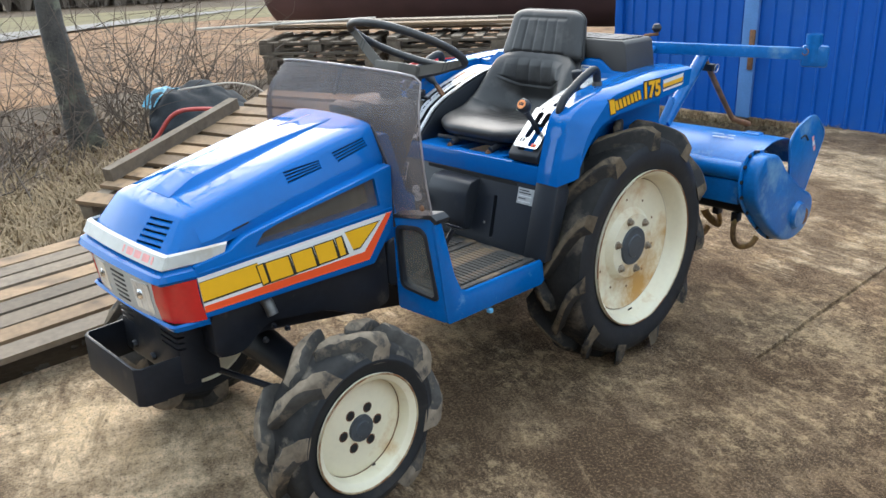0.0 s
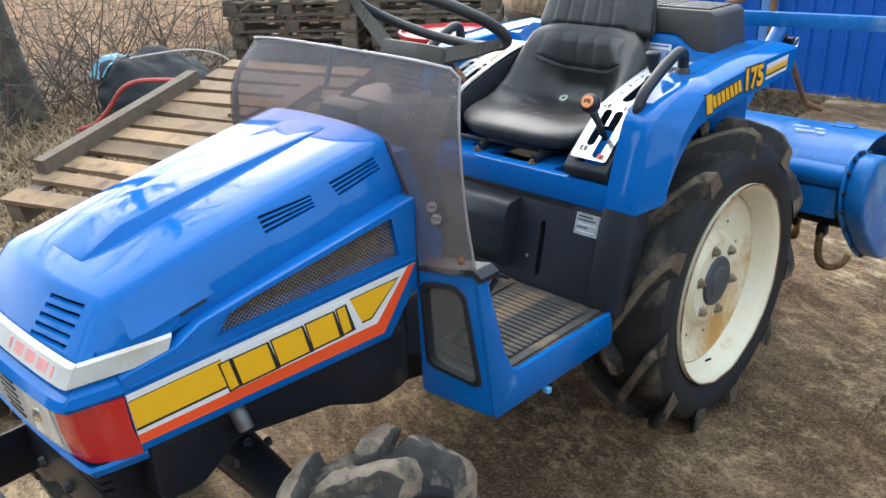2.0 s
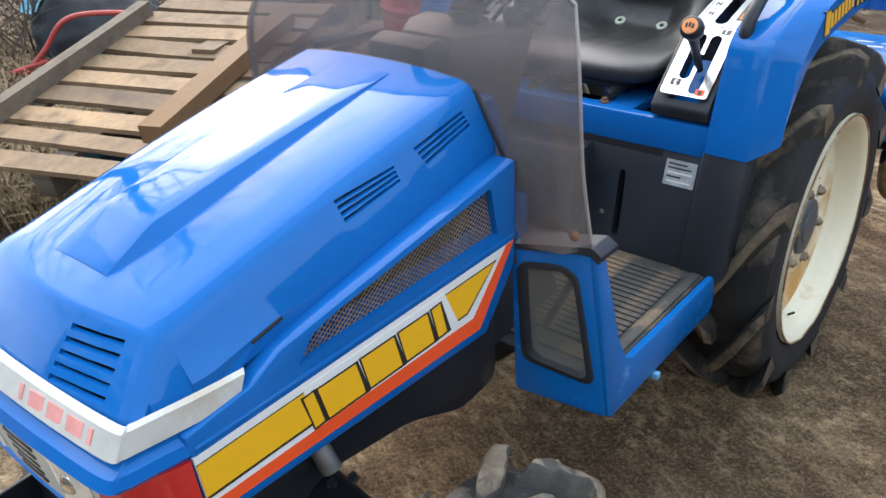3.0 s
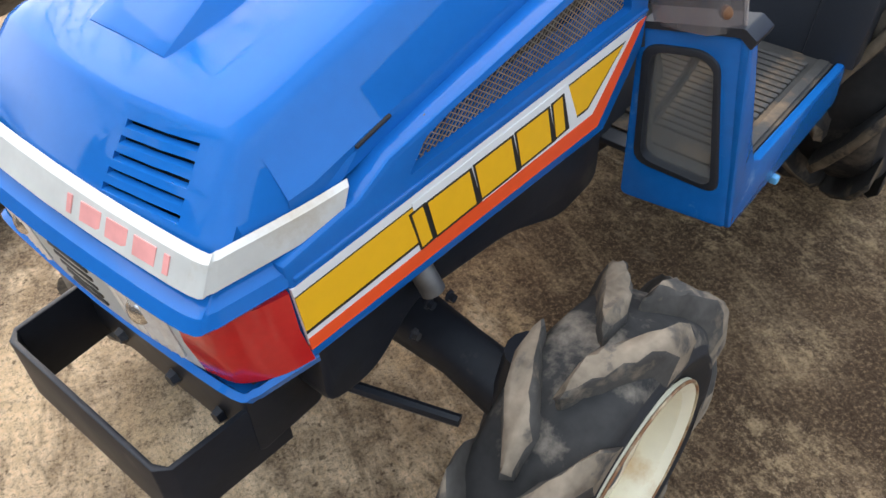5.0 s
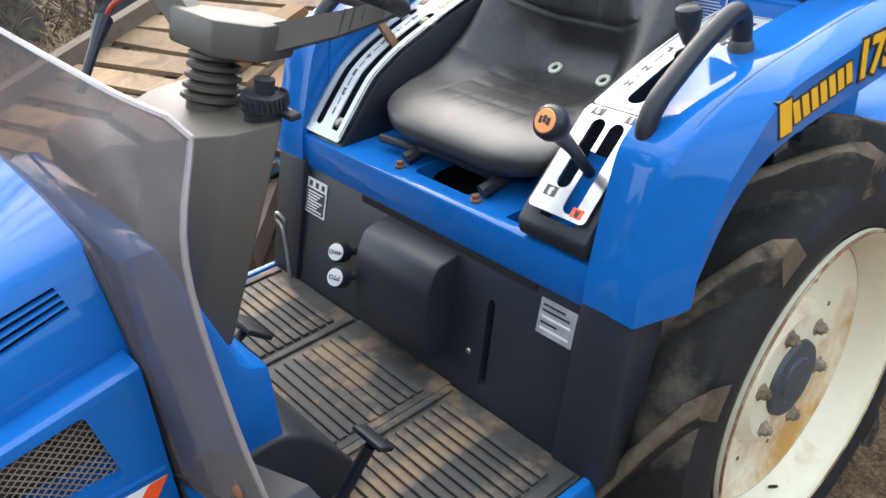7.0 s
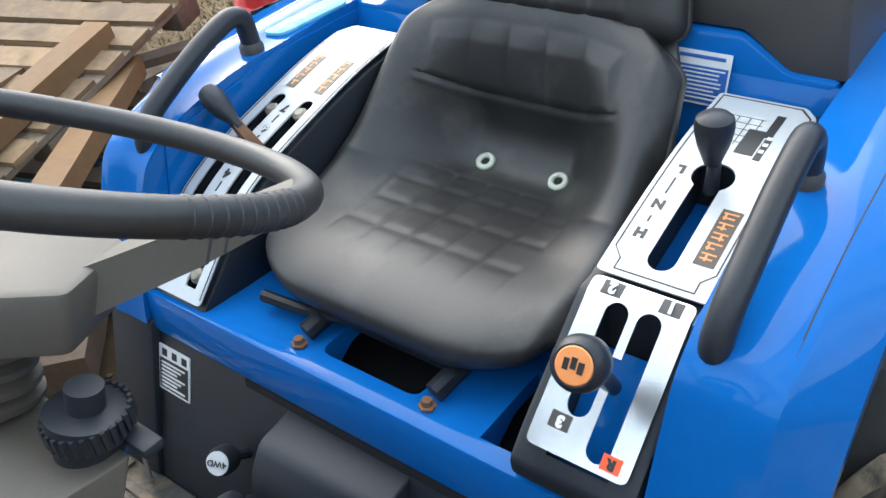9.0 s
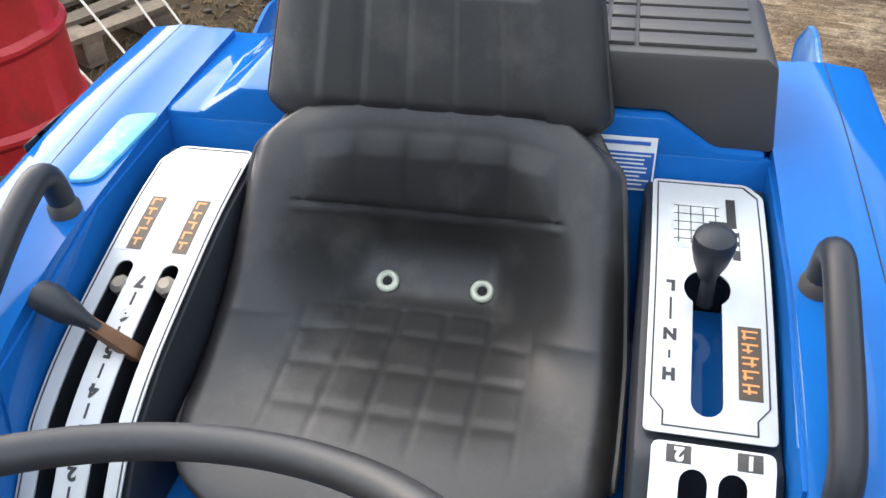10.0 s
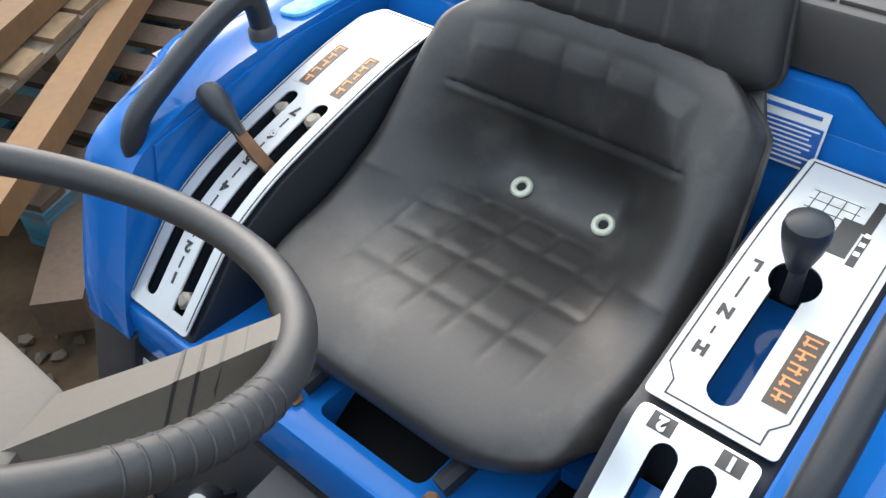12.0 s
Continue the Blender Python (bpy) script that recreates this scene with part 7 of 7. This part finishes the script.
# ---- steering ----
wc, tilt = Vector((0.5875, -0.022, 1.153)), 27.0
RR, rr = 0.188, 0.0122
WM = Matrix.Translation(wc) @ Euler((0, radians(-tilt), 0)).to_matrix().to_4x4()
sw = part("steering_wheel", torus((0, 0, 0), RR, rr, WM, 84, 14), WHEELRIM, tractor, "worn black steering wheel with ribbed grips")
for k in range(10):
    a = radians(84 + 3.2 * k)
    for off in (0, 180):
        b = a + radians(off)
        part("grip_rib", torus((0, 0, 0), rr - 0.0002, 0.0009, WM @ Matrix.Translation((RR * math.cos(b), RR * math.sin(b), 0)) @ Euler((0, 0, b)).to_matrix().to_4x4() @ Euler((radians(90), 0, 0)).to_matrix().to_4x4(), 16, 5), WHEELRIM, sw)
HM = pose(0.638, -0.006, 1.080, 0, -16, 0)
hbm = prism(rounded([(-0.062, -0.040), (-0.062, 0.040), (0.015, 0.092), (0.060, 0.060), (0.060, -0.060), (0.015, -0.092)], 0.008), "z", -0.022, 0.022, 0.006)
bmesh.ops.transform(hbm, matrix=HM, verts=hbm.verts)
hub = part("hub_cover", hbm, GREY, sw, "grey hub cover")
for s in (1, -1):
    d = Vector((-0.72, 0.69, 0) if s > 0 else (0.54, -0.84, 0)).normalized()
    side3 = WM.to_3x3() @ Vector((-d.y, d.x, 0))
    nrm = WM.to_3x3() @ Vector((0, 0, 1))
    a0 = HM @ Vector((-0.020 * s, 0.045 * s, 0.0)) if s > 0 else HM @ Vector((0.030, -0.050, 0.0))
    a2 = WM @ (d * (RR - 0.002))
    a1 = a0.lerp(a2, 0.55) + nrm * -0.003
    rws = []
    for pnt, w, h in ((a0, 0.056, 0.020), (a1, 0.044, 0.017), (a1.lerp(a2, 0.8), 0.038, 0.013), (a2, 0.056, 0.011)):
        rws.append([pnt + side3 * w * 0.5 * cu + nrm * h * cv for cu, cv in ((-1, -1), (-0.8, 0.9), (0.8, 0.9), (1, -1))])
    sp = part("spoke", bevel(loft(rws, closed=True, caps=True), 0.002), GREY, sw, "grey plastic spoke")
    for k in range(4):
        f = 0.06 + 0.17 * k
        c = a1.lerp(a2, f)
        w, h = lerp(0.044, 0.034, f), lerp(0.017, 0.011, f)
        q = [c + side3 * w * 0.5 * cu * 1.02 + nrm * h * cv * 1.04 for cu, cv in ((-1, -1), (-0.8, 0.9), (0.8, 0.9), (1, -1))]
        t3 = (a2 - a1).normalized() * 0.0013
        part("spoke_groove", loft([[p - t3 for p in q], [p + t3 for p in q]], closed=True, caps=True), INK, sp)
ax = Vector((-0.30, 0, 0.954)).normalized()
bpr = []
for k in range(5):
    r = lerp(0.038, 0.031, k / 4)
    bpr += [(r - 0.008, 0.0125 * k), (r, 0.0125 * k + 0.004), (r, 0.0125 * k + 0.009), (r - 0.008, 0.0125 * k + 0.0115)]
part("bellows", turned([(0.032, -0.03)] + bpr + [(0, 0.062)], (0.690, 0.0, 1.008), ax, 24), COLUMN, tractor, "ribbed grey rubber bellows")
col = prism(rounded([(0.664, -0.118), (0.664, 0.130), (0.722, 0.121), (0.795, 0.065), (0.795, -0.065), (0.722, -0.112)], 0.006), "z", 0.755, 1.007, 0.005)
for v in col.verts:
    v.co.x += 0.477 * (1.007 - v.co.z)
part("column_cover", col, COLUMN, tractor, "grey plastic steering column cover")
part("dash_pod", prism([(0.80, 0.96), (0.80, 1.0), (0.835, 1.015), (0.872, 1.005), (0.872, 0.96)], "y", -0.08, 0.05, 0.01), COLUMN, tractor)
kb = part("knurled_knob", turned([(0, 0.022), (0.012, 0.022), (0.012, 0.006), (0.026, 0.004), (0.027, -0.012), (0.022, -0.014), (0.022, -0.03)], (0.668, 0.098, 1.030), (-0.2, 0.1, 1), 36), BLACK, tractor, "black knurled column knob")
for k in range(28):
    a = 2 * math.pi * k / 28
    part("knurl", box((0.668 + 0.0268 * math.cos(a), 0.098 + 0.0268 * math.sin(a), 1.026), (0.003, 0.003, 0.014)), BLACK, kb)
part("stalk_lever", box((0.655, 0.128, 1.012), (0.016, 0.030, 0.009), 0.003), BLACK, tractor)
part("throttle_lever", tube([(0.80, -0.14, 1.02), (0.76, -0.17, 1.06), (0.73, -0.19, 1.09)], [0.006, 0.007, 0.012], 10), BLACK, tractor)

# ---- rotary tiller behind ----
tiller = thing("rotary_tiller", "worn blue rotary tiller with rusty tines behind tractor", "tiller")
tiller.location = (0.02, -0.035, -0.042)
T = tiller
sec = [(-1.05, 0.58), (-1.02, 0.66), (-0.94, 0.706), (-0.80, 0.712), (-0.68, 0.675), (-0.635, 0.635), (-0.615, 0.60), (-0.612, 0.55), (-0.64, 0.505)]
sec = [tuple(p)[:2] for p in smooth_line([(a, b, 0) for a, b in sec], 3)]
part("rotor_hood", thick(loft([[(x, y, z) for x, z in sec] for y in (-0.56, -0.2, 0.2, 0.60)]), 0.005), BLUE_OLD, T, "scratched blue sheet-metal rotor hood")
part("hood_tube", tube([(-0.60, -0.56, 0.635), (-0.60, 0.60, 0.635)], 0.036, 18), BLUE_OLD, T)
part("front_flap", prism([(-0.605, 0.60), (-0.585, 0.595), (-0.60, 0.50), (-0.625, 0.50)], "y", -0.56, 0.58, 0.003), BLUE_OLD, T)
part("warning_mark", prism([(0.30, 0.615), (0.335, 0.615), (0.318, 0.648)], "x", -0.572, -0.566), BLUE, T, "small blue triangle mark")
for i, (y, w) in enumerate(((0.36, 0.05), (0.42, 0.03), (0.39, 0.06), (0.44, 0.025))):
    part("chalk_mark", box((-0.82 + 0.045 * (i // 2), y, 0.7125), (0.006, w, 0.002), m=Euler((0, radians(6), radians(8))).to_matrix().to_4x4()), WHITE, T)
part("hinge_tab", box((-0.90, 0.47, 0.712), (0.05, 0.07, 0.012), 0.003), BLUE_OLD, T)
# chain case at the left end
cc = [tuple(p)[:2] for p in smooth_line([(a, b, 0) for a, b in [(-0.655, 0.70), (-0.60, 0.685), (-0.565, 0.62), (-0.575, 0.54), (-0.66, 0.44), (-0.80, 0.33), (-0.92, 0.29), (-1.04, 0.31), (-1.10, 0.38), (-1.08, 0.45), (-0.98, 0.50), (-0.83, 0.60), (-0.74, 0.68), (-0.655, 0.70)]], 4)][:-1]
case = part("chain_case", prism(cc, "y", 0.605, 0.668, 0.014, 3), BLUE_OLD, T, "blue cast chain case with bolted flange")
part("case_flange", prism([(-0.84 + (x + 0.84) * 1.05, 0.48 + (z - 0.48) * 1.05) for x, z in cc], "y", 0.598, 0.606, 0.002), BLUE_OLD, case)
for i in range(0, len(cc), 3):
    x, z = cc[i]
    part("flange_bolt", lathe([(0, 0.008), (0.007, 0.008), (0.008, 0)], 6, (-0.84 + (x + 0.84) * 1.02, 0.606, 0.48 + (z - 0.48) * 1.02)), CHASSIS, case)
part("case_boss", lathe([(0, 0.02), (0.05, 0.018), (0.062, 0.0)], 24, (-0.95, 0.666, 0.39)), BLUE_OLD, case)
part("case_rust", lathe([(0.0, 0.006), (0.034, 0.005), (0.036, 0)], 20, (-1.03, 0.664, 0.365)), RUST, case)
sh = [(-0.90, 0.70), (-0.96, 0.748), (-1.06, 0.776), (-1.13, 0.768), (-1.22, 0.69), (-1.215, 0.655), (-1.06, 0.42), (-0.98, 0.44), (-0.93, 0.55)]
for s, y in ((1, 0.628), (-1, -0.585)):
    plate = part("side_shield", prism(rounded(sh, 0.03), "y", y - 0.004, y + 0.004, 0.002), BLUE_OLD, T, "worn blue side plate")
    part("shield_rim", tube([(x, y, z) for x, z in rounded(sh, 0.03) + [rounded(sh, 0.03)[0]]], 0.006, 6), BLUE_OLD, plate)
    if s > 0:
        for k in range(3):
            flat_on((-1.135 - 0.012 * k + 0.024, y + 0.004, 0.655 - 0.022 * (k - 1)), (-1, 0, 0.2), (0.25, 0, 1), 0.018, 0.020, WHITE if k % 2 else RED_INK, "hazard_mark", plate, 0.0008)
        part("slot_mark", tube(smooth_line([(-0.99, y + 0.005, 0.70), (-1.03, y + 0.005, 0.705), (-1.06, y + 0.005, 0.68)]), 0.004, 6), INK, plate)
part("right_end_plate", prism(cc, "y", -0.575, -0.560, 0.004), BLUE_OLD, T)
part("rotor_shaft", tube([(-0.80, -0.55, 0.43), (-0.80, 0.60, 0.43)], 0.028, 14), CHASSIS, T)
TINE = material("rusty_worn_tine", (0.20, 0.12, 0.05), 0.6, 0.3, vary=0.5, scale=12, bump=0.3, light=(0.40, 0.26, 0.09))
for i in range(10):
    y = -0.48 + i * 0.108
    a = radians(-70 if i % 2 else -112) + 0.15 * math.sin(i * 3)
    s = 1 if i % 2 else -1
    pts = [(0.03, 0, 0), (0.07, 0, 0), (0.115, s * 0.006, -0.004), (0.150, s * 0.022, -0.012), (0.160, s * 0.050, -0.022), (0.140, s * 0.082, -0.03), (0.105, s * 0.094, -0.034)]
    cs, sn = math.cos(a), math.sin(a)
    pts = [(-0.80 + x * cs - z * sn, y + yy, 0.43 + x * sn + z * cs) for x, yy, z in pts]
    part("tine", tube(smooth_line(pts, 4), 0.019, 8, flat=0.55), TINE, T, "rusty curved tiller tine")
    part("tine_holder", box((-0.80 + 0.045 * cs, y, 0.43 + 0.045 * sn), (0.04, 0.03, 0.04), 0.004), CHASSIS, T)
# three-point mast, struts and rod
part("mast_plate", prism([(-0.395, 1.10), (-0.42, 1.12), (-0.46, 1.11), (-0.52, 0.80), (-0.60, 0.66), (-0.50, 0.66), (-0.43, 0.85)], "y", 0.10, 0.116, 0.003), BLUE_OLD, T)
part("mast_plate", prism([(-0.395, 1.10), (-0.42, 1.12), (-0.46, 1.11), (-0.52, 0.80), (-0.60, 0.66), (-0.50, 0.66), (-0.43, 0.85)], "y", -0.116, -0.10, 0.003), BLUE_OLD, T)
bmL, bmR = Vector((-0.74, 0.07, 1.053)), Vector((-1.00, 0.655, 1.036))
d = (bmR - bmL).normalized()
mm = frame_from((bmL + bmR) / 2, d, (0, 0, 1))
bm = box((0, 0, 0), ((bmR - bmL).length, 0.046, 0.030), 0.002)
bmesh.ops.transform(bm, matrix=mm, verts=bm.verts)
beam2 = part("implement_beam", bm, BLUE_OLD, T, "blue channel beam with a pipe socket")
for f in (0.04, 0.15):
    bo2 = bmL + d * f
    part("beam_hole", lathe([(0, 0.002), (0.008, 0.002), (0.008, 0)], 12, (bo2.x + 0.006, bo2.y + 0.012, bo2.z + 0.008), "x"), INK, beam2)
bm = box((0, 0, 0), (0.10, 0.085, 0.034), 0.012)
bmesh.ops.transform(bm, matrix=frame_from(bmR - d * 0.01 + Vector((0, 0, -0.008)), d, (0, 0, 1)), verts=bm.verts)
part("beam_head", bm, BLUE_OLD, beam2)
part("pipe_socket", cut(tube([bmR + Vector((0, -0.02, -0.03)), bmR + Vector((0, -0.02, 0.075))], 0.030, 24), tube([bmR + Vector((0, -0.02, 0.0)), bmR + Vector((0, -0.02, 0.09))], 0.024, 24)), BLUE_OLD, beam2, "open blue pipe socket")
part("clip_ring", torus(bmR + Vector((0.035, -0.035, 0.01)), 0.012, 0.002, Euler((0, radians(80), 0)).to_matrix().to_4x4(), 20, 6), RUST, beam2)
part("strut", tube([(-0.66, 0.20, 0.76), (-0.935, 0.20, 1.005)], 0.026, 16), BLUE_OLD, T, "round blue strut")
part("strut", tube([(-0.66, -0.12, 0.76), (-0.935, -0.12, 1.005)], 0.026, 16), BLUE_OLD, T)
part("rod", tube(smooth_line([(-0.90, 0.205, 1.04), (-0.98, 0.205, 0.95), (-1.20, 0.205, 0.72), (-1.26, 0.205, 0.68), (-1.40, 0.205, 0.635)], 4), 0.012, 8), RUST, T, "rusty adjusting rod")
part("rod_clamp", box((-0.965, 0.215, 0.955), (0.04, 0.05, 0.03), 0.005), CHASSIS, T)
part("clamp_ring", torus((-0.985, 0.24, 0.95), 0.018, 0.002, Euler((radians(80), 0, 0)).to_matrix().to_4x4(), 20, 6), STEEL, T)
part("lift_link", tube([(-0.62, 0.20, 0.70), (-0.65, 0.20, 0.77), (-0.71, 0.20, 0.86)], [0.014, 0.018, 0.012], 10), BLUE_OLD, T)
part("lower_link", tube([(-0.15, 0.22, 0.42), (-0.50, 0.23, 0.60)], 0.018, 8), BLUE_OLD, T)
hv = part("valve_handle", tube([(-0.33, 0.255, 1.04), (-0.37, 0.255, 1.125), (-0.39, 0.262, 1.145), (-0.42, 0.30, 1.15)], 0.006, 8), RUST, T, "bent handle with black ball")
part("ball", turned([(0, -0.018), (0.012, -0.013), (0.018, 0), (0.012, 0.013), (0, 0.018)], (-0.415, 0.295, 1.172), (0, 0, 1)), BLACK, hv)
part("stay", tube([(-0.32, 0.25, 0.98), (-0.40, 0.22, 1.05), (-0.74, 0.08, 1.05)], 0.012, 8), BLUE_OLD, T)
